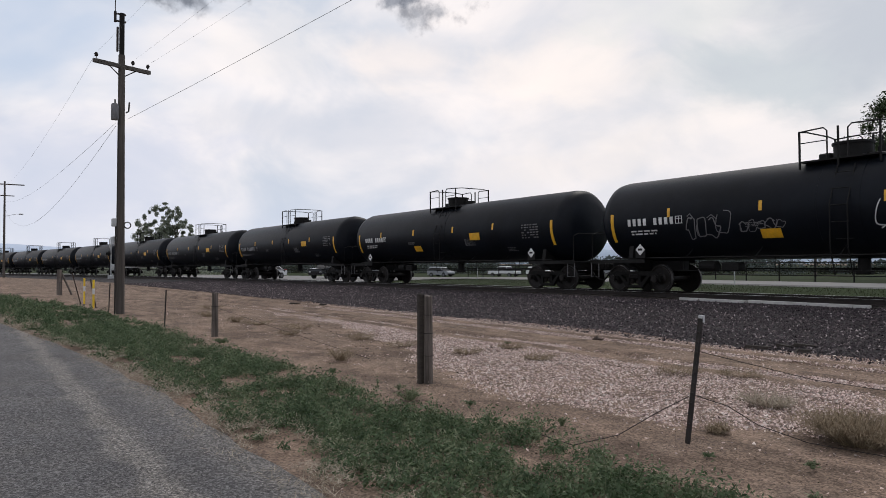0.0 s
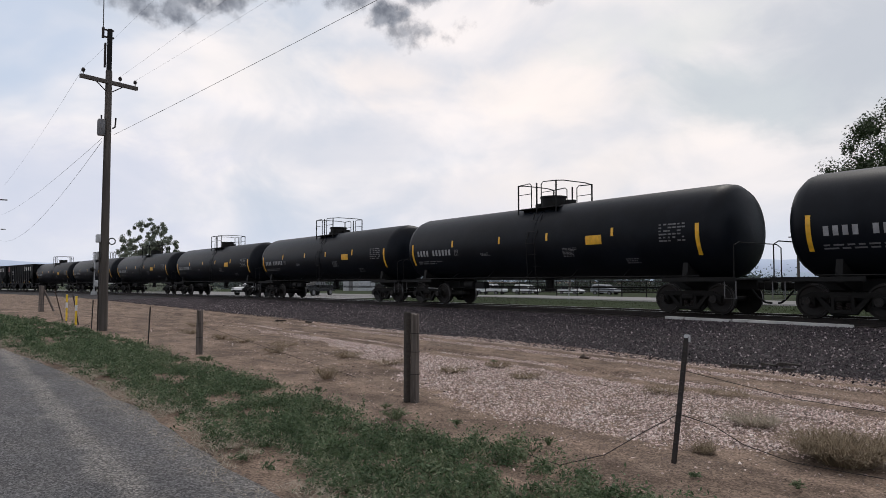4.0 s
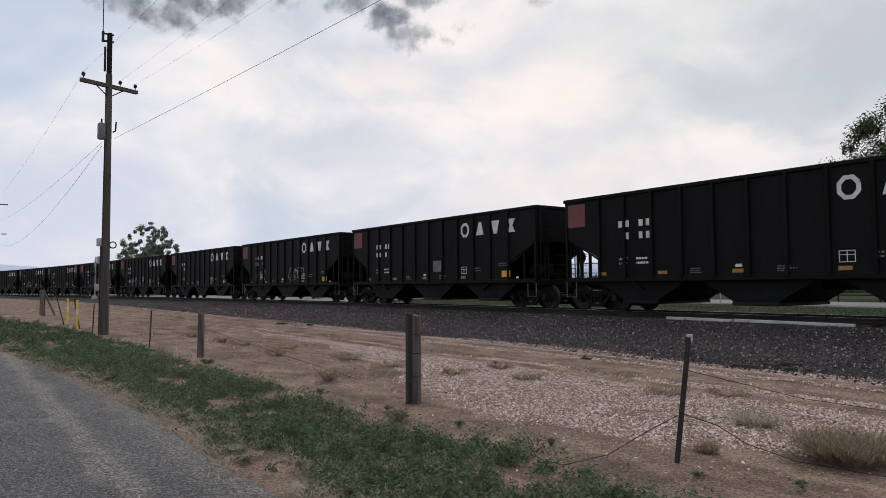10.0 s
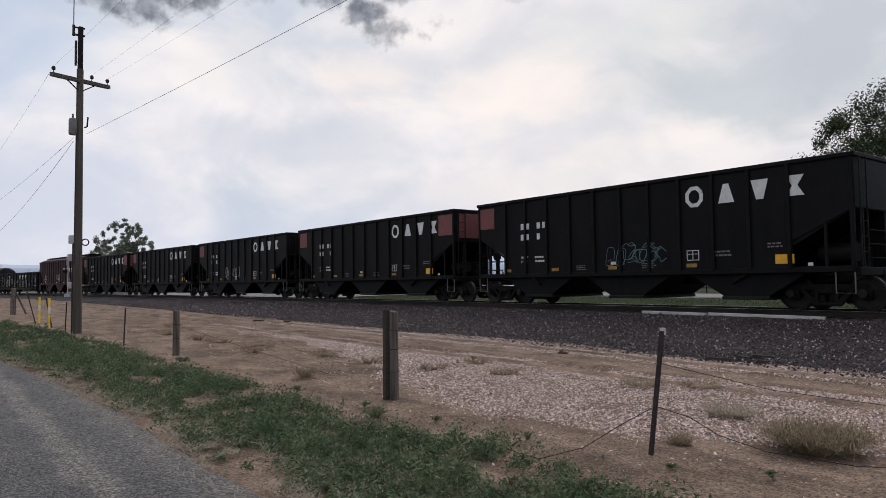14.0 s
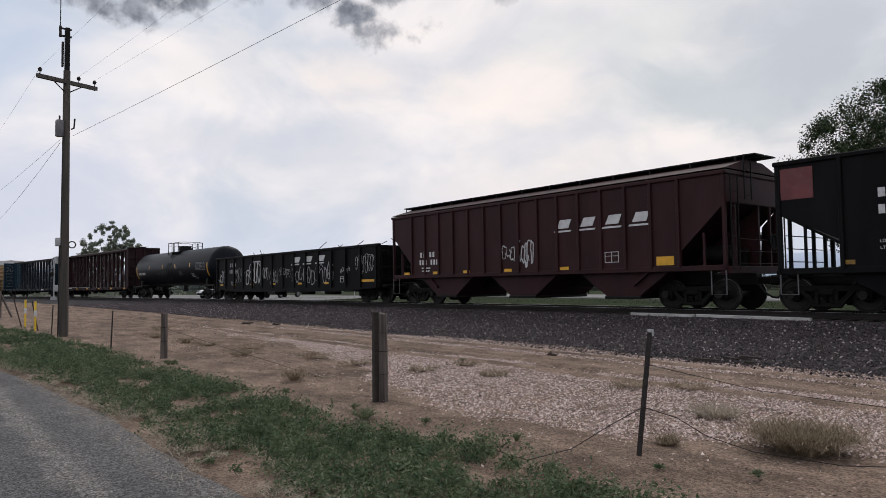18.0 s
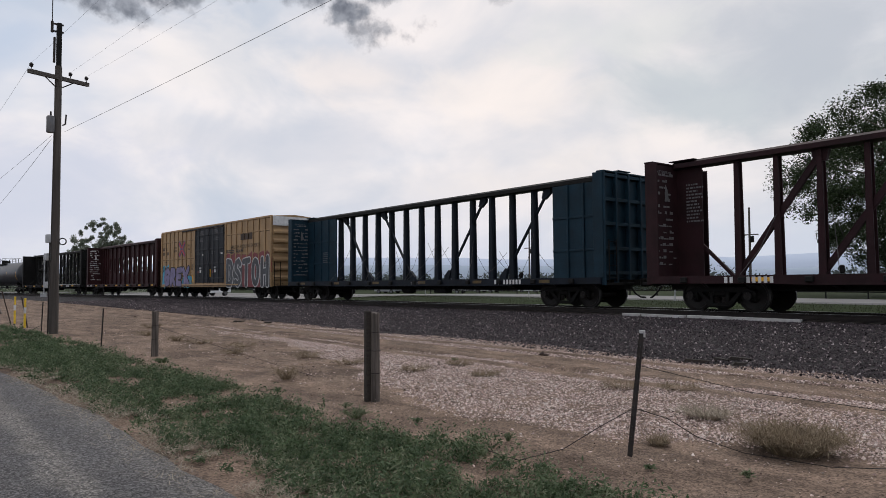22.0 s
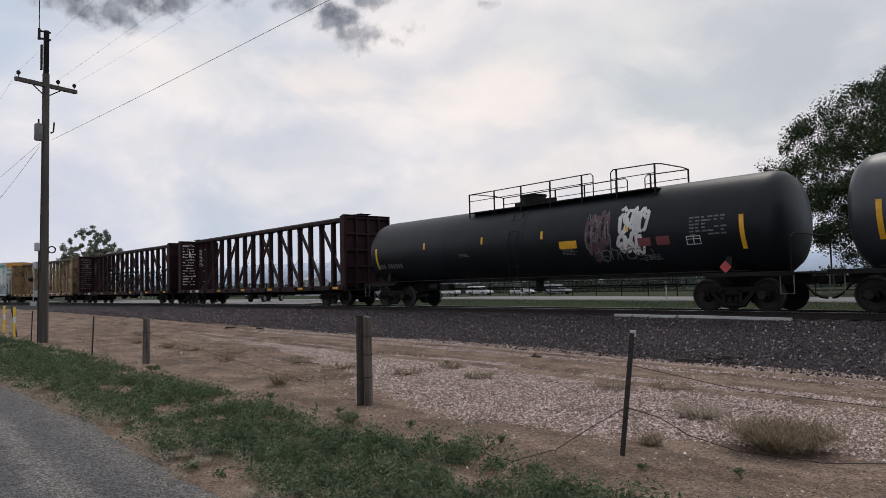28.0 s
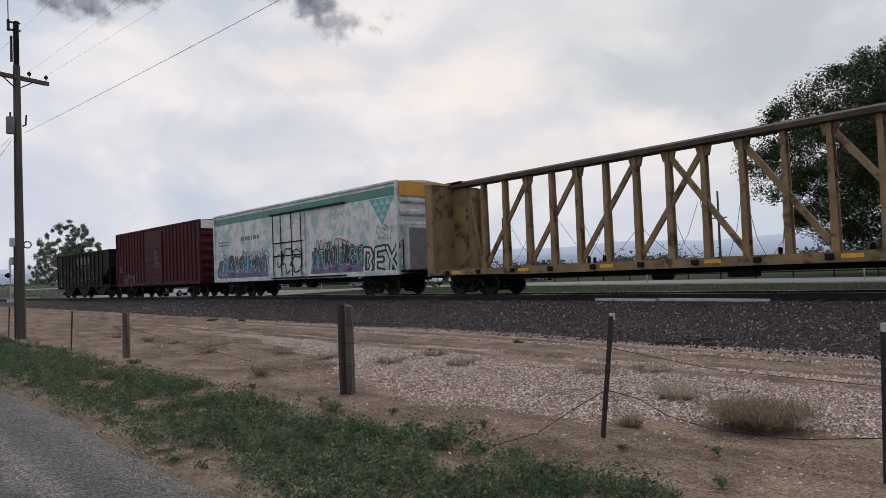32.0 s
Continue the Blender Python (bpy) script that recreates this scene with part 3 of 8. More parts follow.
def leaves(points, size, rng, up=0.6, slim=0.6):
    """Flat leaves of four corners, turned every way."""
    n = len(points)
    nrm = rng.normal(0, 1, (n, 3))
    nrm[:, 2] = np.abs(nrm[:, 2]) + up
    nrm /= np.linalg.norm(nrm, axis=1, keepdims=True)
    u = np.cross(nrm, rng.normal(0, 1, (n, 3)))
    u /= np.linalg.norm(u, axis=1, keepdims=True) + 1e-9
    w = np.cross(nrm, u)
    u, w = u * size[:, None], w * size[:, None] * slim
    v = np.stack([points - u, points - w * 0.9, points + u, points + w * 0.9], 1)
    return v.reshape(-1, 3), np.arange(4 * n).reshape(-1, 4)


# ---- ground, road and track ----
EAST, WEST = 5.0, -200.0


def lie(x):
    """The centre line of the track at x: y, height of the rail head, slope of y."""
    c = min(max(x, WEST), 60.0)
    y = 19.809 - 0.014569 * c - 0.00058055 * c * c + 4.68e-7 * c ** 3
    s = -0.014569 - 0.0011611 * c + 1.404e-6 * c * c
    return y + s * (x - c), 0.709 + 0.005916 * min(max(x, WEST), EAST), s


ARC_X = [-1100 + 2.0 * i for i in range(1001)]
ARC_S = [0.0]
for xa, xb in zip(ARC_X, ARC_X[1:]):
    ARC_S.append(ARC_S[-1] + math.hypot(xb - xa, lie(xb)[0] - lie(xa)[0]))
ARC_ZERO = float(np.interp(0.0, ARC_X, ARC_S))


def along(s):
    """The point of the track's centre line at s metres along it (0 abreast of the viewer), and its heading."""
    x = float(np.interp(s + ARC_ZERO, ARC_S, ARC_X))
    y, z, slope = lie(x)
    return Vector((x, y, z)), math.atan(slope)


def ground_z(x, y):
    """The height of the natural ground."""
    z = 0.006 * min(0.0, x + 75)
    z = max(z, -0.9)
    yt, zr, slope = lie(x)
    if y > yt + 4:
        z += min(1.0, (y - yt - 4) / 10) * (0.22 - 0.4 * min(1.0, max(0.0, (-45 - x) / 25)))
    if y > yt + 26:
        z -= min(0.55, (y - yt - 26) * 0.02) * min(1.0, max(0.0, (-25 - x) / 15))
    return z


rng = np.random.default_rng(5)
xs = np.unique(np.concatenate([np.linspace(-4200, -300, 14), np.linspace(-300, -60, 40), np.linspace(-60, 12, 145), np.linspace(12, 300, 20), np.linspace(300, 4200, 14)]))
ys = np.unique(np.concatenate([np.linspace(-4200, -60, 14), np.linspace(-60, -4, 12), np.linspace(-4, 6, 41), np.linspace(6.1, 14, 80), np.linspace(14, 70, 29), np.linspace(70, 4400, 20)]))
verts = []
for x in xs:
    for y in ys:
        bumpy = noise.noise(Vector((x * 0.35, y * 0.35, 0))) * 0.035 + noise.noise(Vector((x * 1.3, y * 1.3, 3))) * 0.014
        # wheel ruts worn between gravel and track
        for mid in (9.75, 11.2):
            d = y - mid - 0.02 * x - 0.25 * noise.noise(Vector((x * 0.12, mid, 0)))
            bumpy += 0.035 * math.exp(-((abs(d) - 0.38) / 0.16) ** 2) - 0.05 * math.exp(-(d / 0.22) ** 2)
        near = min(1, max(0, (y - 2.1) / 0.8)) * (-70 < x < 14 and y < 15)
        verts.append((x, y, ground_z(x, y) - 0.03 + near * (0.018 + bumpy)))
ny = len(ys)
idx = np.arange(len(xs) * ny).reshape(len(xs), ny)
faces = np.stack([idx[:-1, :-1], idx[1:, :-1], idx[1:, 1:], idx[:-1, 1:]], -1).reshape(-1, 4)
ground = tagged(new("ground", bulk_mesh("ground", np.array(verts), faces, DIRT)), "sandy brown bare dirt with ruts and tracks", "ground", kind="structure")
ground.data.polygons.foreach_set("use_smooth", [True] * len(ground.data.polygons))


def strip(name, label, category, mat, left, right, x0, x1, step, lift, kind="structure", wobble=0.0):
    """A sheet along x between two edge functions, lifted above the ground."""
    n = int((x1 - x0) / step) + 1
    g = Geo()
    m = 6
    for i in range(n):
        x = x0 + (x1 - x0) * i / (n - 1)
        a, b = left(x), right(x)
        for k in range(m + 1):
            y = a + (b - a) * (0, 0.02, 0.25, 0.5, 0.75, 0.98, 1)[k]
            edge = wobble * (k in (0, m)) * noise.noise(Vector((x * 0.9, k * 3.0, 1)))
            g.v.append((x, y + edge, ground_z(x, y) + (lift if 0 < k < m else -0.03)))
    for i in range(n - 1):
        for k in range(m):
            a = i * (m + 1) + k
            g.f.append((a, a + m + 1, a + m + 2, a + 1))
    return tagged(new(name, g.mesh(name, mat, True)), label, category, kind=kind)


def lane_edge(x):
    """The fence-side edge of the lane."""
    return 2.12 + 0.055 * min(0.0, x + 9) if x > -14 else 1.845 + 0.105 * max(-18.0, x + 14)


strip("road", "grey chip-seal lane with pale wheel tracks", "road", ASPHALT, lambda x: -4.6, lane_edge, -400, 60, 0.6, 0.03, wobble=0.18)
strip("highway", "pale concrete highway beyond the track", "road", HIGHWAY, lambda x: lie(x)[0] + 18.6, lambda x: lie(x)[0] + 25.8, -900, 900, 12.0, 0.12)
strip("crossing_pavement", "pale pavement between crossing and highway", "road", HIGHWAY, lambda x: lie(x)[0] + 4.9, lambda x: lie(x)[0] + 18.55, -112, -50, 3.0, 0.1)
strip("verge", "green grass verge between track and highway", "grass", MEADOW, lambda x: lie(x)[0] + 3.2, lambda x: lie(x)[0] + 18.5, -900, 900, 6.0, 0.05)
strip("meadow", "green meadow beyond the highway", "grass", MEADOW, lambda x: lie(x)[0] + 26.0, lambda x: lie(x)[0] + 900, -2000, 1500, 40.0, 0.08)

# ballast bank under the track: near slope, shoulder, far slope


def bank_z(x, off):
    y, zr, s = lie(x)
    base = ground_z(x, y + off)
    top = zr - 0.21
    if off < -2.3:
        k = min(1.0, max(0.0, (off + 7.8) / 5.5))
        return base + max(0.0, top - base) * (k * 0.8 + 0.2 * k * k)
    if off > 2.3:
        k = min(1.0, max(0.0, (4.6 - off) / 2.3))
        return base + max(0.0, top - base) * k
    return max(top, base + 0.02)


offs = [-7.9, -7.0, -6.0, -5.0, -4.0, -3.0, -2.3, -1.2, 0, 1.2, 2.3, 3.4, 4.6]
xs = np.unique(np.concatenate([np.linspace(-1000, -200, 30), np.linspace(-200, 40, 160), np.linspace(40, 880, 40)]))
g = Geo()
for x in xs:
    y, zr, s = lie(x)
    for o in offs:
        g.v.append((x, y + o + 0.8 * noise.noise(Vector((x * 0.3, o, 0))) * (o < -7), bank_z(x, o) + (-0.05 if o in (-7.9, 4.6) else 0.015 * noise.noise(Vector((x, o * 2, 5))))))
n = len(offs)
for i in range(len(xs) - 1):
    for k in range(n - 1):
        a = i * n + k
        g.f.append((a, a + n, a + n + 1, a + 1))
tagged(new("ballast_bank", g.mesh("ballast_bank", BALLAST_BED, True)), "dark crushed-stone ballast bank under the track", "ballast", kind="structure")

# loose stones on the near slope
count = 112000
px = 2 - 62 * rng.random(count) ** 1.35
po = -8.1 + 6.9 * rng.random(count)
keep = (po > -7.6) | (rng.random(count) < 0.3)
px, po = px[keep], po[keep]
pts = np.array([(x, lie(x)[0] + o, bank_z(x, o) + 0.012) for x, o in zip(px, po)])
v, f = rocks(pts, (0.011 + 0.019 * rng.random(len(pts))) * np.where(px < -30, 1.6, 1), rng, 1.15, True)
tagged(new("ballast_stones", bulk_mesh("ballast_stones", v, f, BALLAST)), "loose dark grey ballast stones with pale ones among them", "ballast", kind="stuff")

# pinkish gravel patch behind the fence
count = 390000
gx, gy = 2.2 - 29 * rng.random(count) ** 1.05, 5.1 + 8.2 * rng.random(count)
dens = np.array([noise.noise(Vector((x * 0.5, y * 1.1, 9))) * 0.6 + noise.noise(Vector((x * 1.7, y * 2.6, 2))) * 0.4 for x, y in zip(gx, gy)])
low = np.interp(gx, [-20, -16, -12.5, -8.7, -7.2, -6, -5, -4.1, -3.5, -2.7, 2], [8.3, 8.0, 7.1, 5.7, 5.42, 5.4, 5.65, 5.8, 6.3, 6.7, 7.2])
rut = np.interp(gx, [-18, -14, -10, -7, -5.5, 2], [10.0, 10.0, 10.1, 10.4, 10.7, 11.4])
near_bed = np.clip((gy - low + 0.5 * dens) / 0.3, 0, 1) * np.clip((rut - np.interp(gx, [-8, -3], [0.55, 0.15]) + 0.7 * dens - gy) / 0.5, 0, 1)
past_rut = np.interp(gx, [-9, -5, -2], [0.45, 0.7, 0.85]) * np.clip((gy - rut - np.interp(gx, [-8, -3], [0.45, 0.15]) + 0.5 * dens) / 0.4, 0, 1) * np.clip((12.7 - gy) / 0.5, 0, 1)
keep = rng.random(count) < np.clip((near_bed * (0.95 + dens * 0.9) + past_rut + 0.012) * np.clip((gx + 27) / 11, 0, 1), 0, 1)
gx, gy = gx[keep], gy[keep]
pts = np.array([(x, y, ground_z(x, y) - 0.014 + 0.035 * noise.noise(Vector((x * 0.35, y * 0.35, 0))) + 0.014 * noise.noise(Vector((x * 1.3, y * 1.3, 3)))) for x, y in zip(gx, gy)])
v, f = rocks(pts, 0.0072 + 0.0148 * rng.random(len(pts)) ** 1.5, rng, 0.85, True)
tagged(new("gravel_patch", bulk_mesh("gravel_patch", v, f, GRAVEL)), "scattered pinkish white crushed gravel on dirt", "gravel", kind="stuff")

# ---- rails and ties ----
track = tagged(new("track"), "railway track of steel rails on dark wooden ties", "railway track", kind="structure")
RAIL_SHAPE = [(-0.07, -0.165), (0.07, -0.165), (0.07, -0.15), (0.012, -0.13), (0.012, -0.045), (0.036, -0.035), (0.036, -0.002), (-0.036, -0.002), (-0.036, -0.035), (-0.012, -0.045), (-0.012, -0.13), (-0.07, -0.15)]
sx = np.unique(np.concatenate([np.linspace(-1000, -220, 20), np.linspace(-220, 60, 150), np.linspace(60, 880, 20)]))


def extrude_along(shape, off, name, mat, label):
    g = Geo()
    for x in sx:
        y, z, s = lie(x)
        c = 1 / math.hypot(1, s)
        for a, b in shape:
            g.v.append((x + (off + a) * s * c, y - (off + a) * c, z + b))
    n = len(shape)
    for i in range(len(sx) - 1):
        for k in range(n):
            a, b = i * n + k, i * n + (k + 1) % n
            g.f.append((a, b, b + n, a + n))
    return part(name, g, mat, track, label)


for side in (-0.752, 0.752):
    extrude_along(RAIL_SHAPE, side, "rail", RAIL_SIDE, "rusty steel rail")
    extrude_along([(-0.03, -0.003), (0.03, -0.003), (0.03, 0.0), (-0.03, 0.0)], side, "rail_head", RAIL_TOP, "polished running surface")

tie_meshes = []
for k in range(4):
    g = Geo().box(-0.115, 0.115, -1.3 - 0.03 * k, 1.3 + 0.02 * k, -0.335, -0.168, 0.012)
    for y in (-0.752, 0.752):
        g.box(-0.09, 0.09, y - 0.17, y + 0.17, -0.169, -0.158)
    tie_meshes.append(g.mesh("tie", TIE))
for i in range(200):
    p, a = along(-96 + i * 0.5)
    tie = part("tie", tie_meshes[i * 7 % 4], TIE, track)
    tie.matrix_basis = pose(p.x, p.y + 0.03 * math.sin(i * 5.1), p.z, 0, 0, math.degrees(a) + math.sin(i * 3.7))
g = Geo()
for i in range(520):
    s = -97 - i * 0.55 if i < 260 else 5 + (i - 260) * 0.55
    p, a = along(s)
    g.box(p.x - 0.115, p.x + 0.115, p.y - 1.3, p.y + 1.3, p.z - 0.335, p.z - 0.168)
tagged(part("ties", g, TIE, track), kind="stuff")

# ---- train ----
P_T = [(0, 0.0), (1, 20.24), (2, 39.18), (3, 59.31), (6, 118.26), (7, 136.98), (8, 157.1), (9, 175.86), (10, 195.32), (11, 213.61), (12, 232.48), (13, 251.91), (14, 270.13), (17, 326.53), (18, 345.36), (19, 363.87), (20, 383.66), (21, 402.1), (22, 421.78), (23, 440.0), (24, 458.83), (25, 477.82), (27.5, 526.46), (28, 536.37), (29, 555.85), (30, 574.75), (31, 593.8), (32, 613.95)]
TRAIN = []  # (thing, place of its middle along the track at the start, half the distance between its trucks)

WHEEL_R = 0.457


def wheelset_mesh():
    g = Geo()
    for s in (-1, 1):
        g.lathe([(s * 0.68, 0.10), (s * 0.683, 0.44), (s * 0.69, 0.483), (s * 0.705, 0.483), (s * 0.715, WHEEL_R), (s * 0.815, WHEEL_R - 0.005), (s * 0.82, 0.405), (s * 0.79, 0.38), (s * 0.775, 0.2), (s * 0.83, 0.15), (s * 0.84, 0.09)], 22, "y", (0, WHEEL_R))
        g.cyl((0, s * 0.84, WHEEL_R), (0, s * 1.12, WHEEL_R), 0.085, 12)
        g.cyl((0, s * 1.12, WHEEL_R), (0, s * 1.16, WHEEL_R), 0.115, 12)
        for k in range(3):
            a = k * 2.094
            g.cyl((0.06 * math.cos(a), s * 1.16, WHEEL_R + 0.06 * math.sin(a)), (0.06 * math.cos(a), s * 1.175, WHEEL_R + 0.06 * math.sin(a)), 0.02, 6)
    g.cyl((0, -0.7, WHEEL_R), (0, 0.7, WHEEL_R), 0.085, 12)
    v = [(x, y, z - WHEEL_R) for x, y, z in g.v]
    g.v = v
    me = g.mesh("wheelset", WHEEL, True)
    me.materials.append(TREAD)  # the running tread is polished
    for p in me.polygons:
        if all(math.hypot(me.vertices[i].co.x, me.vertices[i].co.z) > 0.44 and abs(me.vertices[i].co.y) > 0.71 for i in p.vertices):
            p.material_index = 1
    return me


def sideframe_mesh():
    g = Geo()
    y0, y1 = -0.07, 0.07
    g.prism([(-1.1, 0.56), (-0.78, 0.70), (0.78, 0.70), (1.1, 0.56), (1.1, 0.50), (0.72, 0.56), (-0.72, 0.56), (-1.1, 0.50)], y0, y1)
    for s in (-1, 1):
        g.prism([(s * 0.72, 0.60), (s * 0.60, 0.60), (s * 0.24, 0.26), (s * 0.24, 0.14), (s * 0.34, 0.16)], y0 * 0.9, y1 * 0.9)
        g.prism([(s * 0.20, 0.60), (s * 0.29, 0.60), (s * 0.29, 0.2), (s * 0.20, 0.2)], y0, y1)
        g.box(s * 0.889 - 0.15, s * 0.889 + 0.15, y0 * 1.4, y1 * 1.4, 0.40, 0.58, 0.03)
        g.box(s * 0.889 - 0.19, s * 0.889 - 0.14, y0, y1, 0.34, 0.56, 0.01)
        g.box(s * 0.889 + 0.14, s * 0.889 + 0.19, y0, y1, 0.34, 0.56, 0.01)
    g.box(-0.36, 0.36, y0, y1, 0.13, 0.24, 0.03)
    return g.mesh("sideframe", STEEL)


def bolster_mesh():
    g = Geo().box(-0.2, 0.2, -1.1, 1.1, 0.44, 0.62, 0.04)
    g.cyl((0, 0, 0.6), (0, 0, 0.72), 0.2, 16)
    g.box(-0.7, 0.7, -0.05, 0.05, 0.35, 0.43, 0.02)
    for s in (-1, 1):
        g.box(s * 0.42 - 0.05, s * 0.42 + 0.05, -0.85, 0.85, 0.3, 0.42, 0.02)
        for y in (-0.74, 0.74):
            g.box(s * 0.45 - 0.06, s * 0.45 + 0.02, y - 0.06, y + 0.06, 0.24, 0.6, 0.02)
    return g.mesh("truck", STEEL)


def spring_mesh():
    g = Geo()
    for dx in (-0.11, 0.11):
        g.tube([(dx + 0.06 * math.cos(a), 0.06 * math.sin(a), 0.25 + 0.0168 * a / 1.571 * 0.62) for a in [0.7854 * k for k in range(33)]], 0.014, 4)
    return g.mesh("spring_nest", DARK_IRON)


SHARED = {"wheelset": wheelset_mesh(), "sideframe": sideframe_mesh(), "truck": bolster_mesh(), "spring_nest": spring_mesh()}


def trucks(car, half):
    for x in (-half, half):
        tr = part("truck", SHARED["truck"], STEEL, car, at=(x, 0, 0))
        for y in (-1.0, 1.0):
            part("sideframe", SHARED["sideframe"], STEEL, tr, at=(0, y, 0))
            part("spring_nest", SHARED["spring_nest"], DARK_IRON, tr, at=(0, y, 0))
        for dx in (-0.889, 0.889):
            part("wheelset", SHARED["wheelset"], WHEEL, tr, at=(dx, 0, WHEEL_R))


def coupler(car, x0, x1, mat=None):
    """Draft gear and knuckle coupler at each end."""
    for s in (-1, 1):
        g = Geo().box(s * x0, s * (x1 - 0.22), -0.09, 0.09, 0.76, 0.96, 0.03)
        g.box(s * (x1 - 0.26), s * x1, -0.17, 0.10, 0.72, 1.0, 0.05)
        g.box(s * (x1 - 0.1), s * (x1 + 0.04), -0.02, 0.14, 0.74, 0.98, 0.04)
        part("coupler", g, STEEL, car)
        h = Geo().tube([(s * (x1 - 0.5), -0.32, 0.74), (s * (x1 - 0.3), -0.34, 0.5), (s * (x1 - 0.12), -0.3, 0.38), (s * (x1 + 0.02), -0.2, 0.36)], 0.03, 7)
        part("air_hose", h, BLACKISH, car)


def rung_ladder(car, x, y, z0, z1, axis="x", width=0.42, mat=None):
    g = Geo()
    d = (width / 2, 0, 0) if axis == "x" else (0, width / 2, 0)
    for s in (-1, 1):
        g.box(x + s * d[0] - 0.015, x + s * d[0] + 0.015, y + s * d[1] - 0.015, y + s * d[1] + 0.015, z0, z1)
    n = max(2, round((z1 - z0) / 0.38))
    for i in range(n):
        z = z0 + 0.12 + (z1 - z0 - 0.2) * i / (n - 1)
        g.cyl((x - d[0], y - d[1], z), (x + d[0], y + d[1], z), 0.012, 6)
    part("ladder", g, mat or BLACKISH, car)


def marks(car, x, z, count, h, surf, mat, gaps=(), name="lettering", ratio=0.62, label=""):
    """A row of character-sized plain bars."""
    g = Geo()
    for i in range(count):
        if i in gaps:
            continue
        cx = x + i * h * (ratio + 0.2)
        g.slab(cx, cx + h * ratio * 0.72, z, z + h, surf, 0.005, 2)
    return tagged(part(name, g, mat, car, label), kind="stuff")


def lines(car, x, z, rows, w, surf, mat, h=0.035, seed=0, name="stencilling"):
    """Small stencilled lines of writing too small to read, as broken bars."""
    r = random.Random(seed)
    g = Geo()
    for k in range(rows):
        xx, zz = x, z - k * h * 2.1
        end = x + w * r.uniform(0.6, 1.0)
        while xx < end:
            ww = r.uniform(0.06, 0.2) * w
            g.slab(xx, min(end, xx + ww), zz, zz + h, surf, 0.004, 1)
            xx += ww + 0.035 * w + 0.01
    return tagged(part(name, g, mat, car), kind="stuff")


def reflector(car, x, z0, z1, surf, w=0.1, mat=None):
    part("reflector", Geo().slab(x - w / 2, x + w / 2, z0, z1, surf, 0.006, 4), mat or REFLECT, car)


def panel(car, x0, x1, z0, z1, surf, mat, name="sign_plate", label=""):
    return part(name, Geo().slab(x0, x1, z0, z1, surf, 0.008, 4), mat, car, label)


def frame_box(car, x0, x1, z0, z1, surf, mat=None, w=0.02):
    g = Geo()
    for a in ((x0, x1, z0, z0 + w), (x0, x1, z1 - w, z1), (x0, x0 + w, z0, z1), (x1 - w, x1, z0, z1), ((x0 + x1) / 2 - w / 2, (x0 + x1) / 2 + w / 2, z0, z1)):
        g.slab(*a, surf, 0.005, 1)
    g.slab(x0, x1, (z0 + z1) / 2 + 0.03, (z0 + z1) / 2 + 0.045, surf, 0.005, 1)
    part("stencil_frame", g, mat or LETTER, car)


def car_thing(name, label, left, length, trucks_at, group="cars of the freight train"):
    ob = thing(name, label, "freight car", group)
    half = (trucks_at[1] - trucks_at[0]) / 2
    TRAIN.append((ob, left + (trucks_at[0] + trucks_at[1]) / 2, half))
    return ob


def flat(y):
    return lambda z: y


def scribble(car, x0, x1, z0, z1, surf, mat, seed, strokes=6, w=0.035, name="graffiti", label="sprayed graffiti"):
    """Looping spray-can strokes inside a rectangle."""
    r = random.Random(seed)
    g = Geo()
    for k in range(strokes):
        cx = x0 + (x1 - x0) * (k + 0.5) / strokes
        cz = (z0 + z1) / 2 + r.uniform(-0.15, 0.15) * (z1 - z0)
        ax, az = (x1 - x0) / strokes * r.uniform(0.45, 0.8), (z1 - z0) * r.uniform(0.25, 0.5)
        a0, turns, wob = r.uniform(0, 6.28), r.uniform(0.55, 1.25), r.uniform(1.5, 3.2)
        pts = []
        for i in range(22):
            a = a0 + turns * 6.28 * i / 21
            pts.append((cx + ax * math.cos(a) * (0.75 + 0.25 * math.sin(wob * a)), min(z1, max(z0, cz + az * math.sin(a + 0.4 * math.sin(wob * a))))))
        g.ribbon(pts, w * r.uniform(0.7, 1.3), surf, 0.006)
        if r.random() < 0.6:
            zz = r.uniform(z0, z1)
            g.ribbon([(cx - ax * 0.5, zz), (cx, zz + 0.1 * (z1 - z0)), (cx + ax * 0.6, zz - 0.05)], w, surf, 0.007)
    return tagged(part(name, g, mat, car, label), kind="stuff")


SPRAY_MAUVE = material("faded_mauve_spray_paint", (0.075, 0.038, 0.05), 0.6, var=0.3, dusty=0.3, dust=(0.05, 0.05, 0.055), bump=0, coarse=3)
SPRAY_WHITE = material("white_spray_paint", (0.55, 0.55, 0.55), 0.6, var=0.15, dusty=0.35, dust=(0.1, 0.1, 0.1), bump=0, coarse=3)


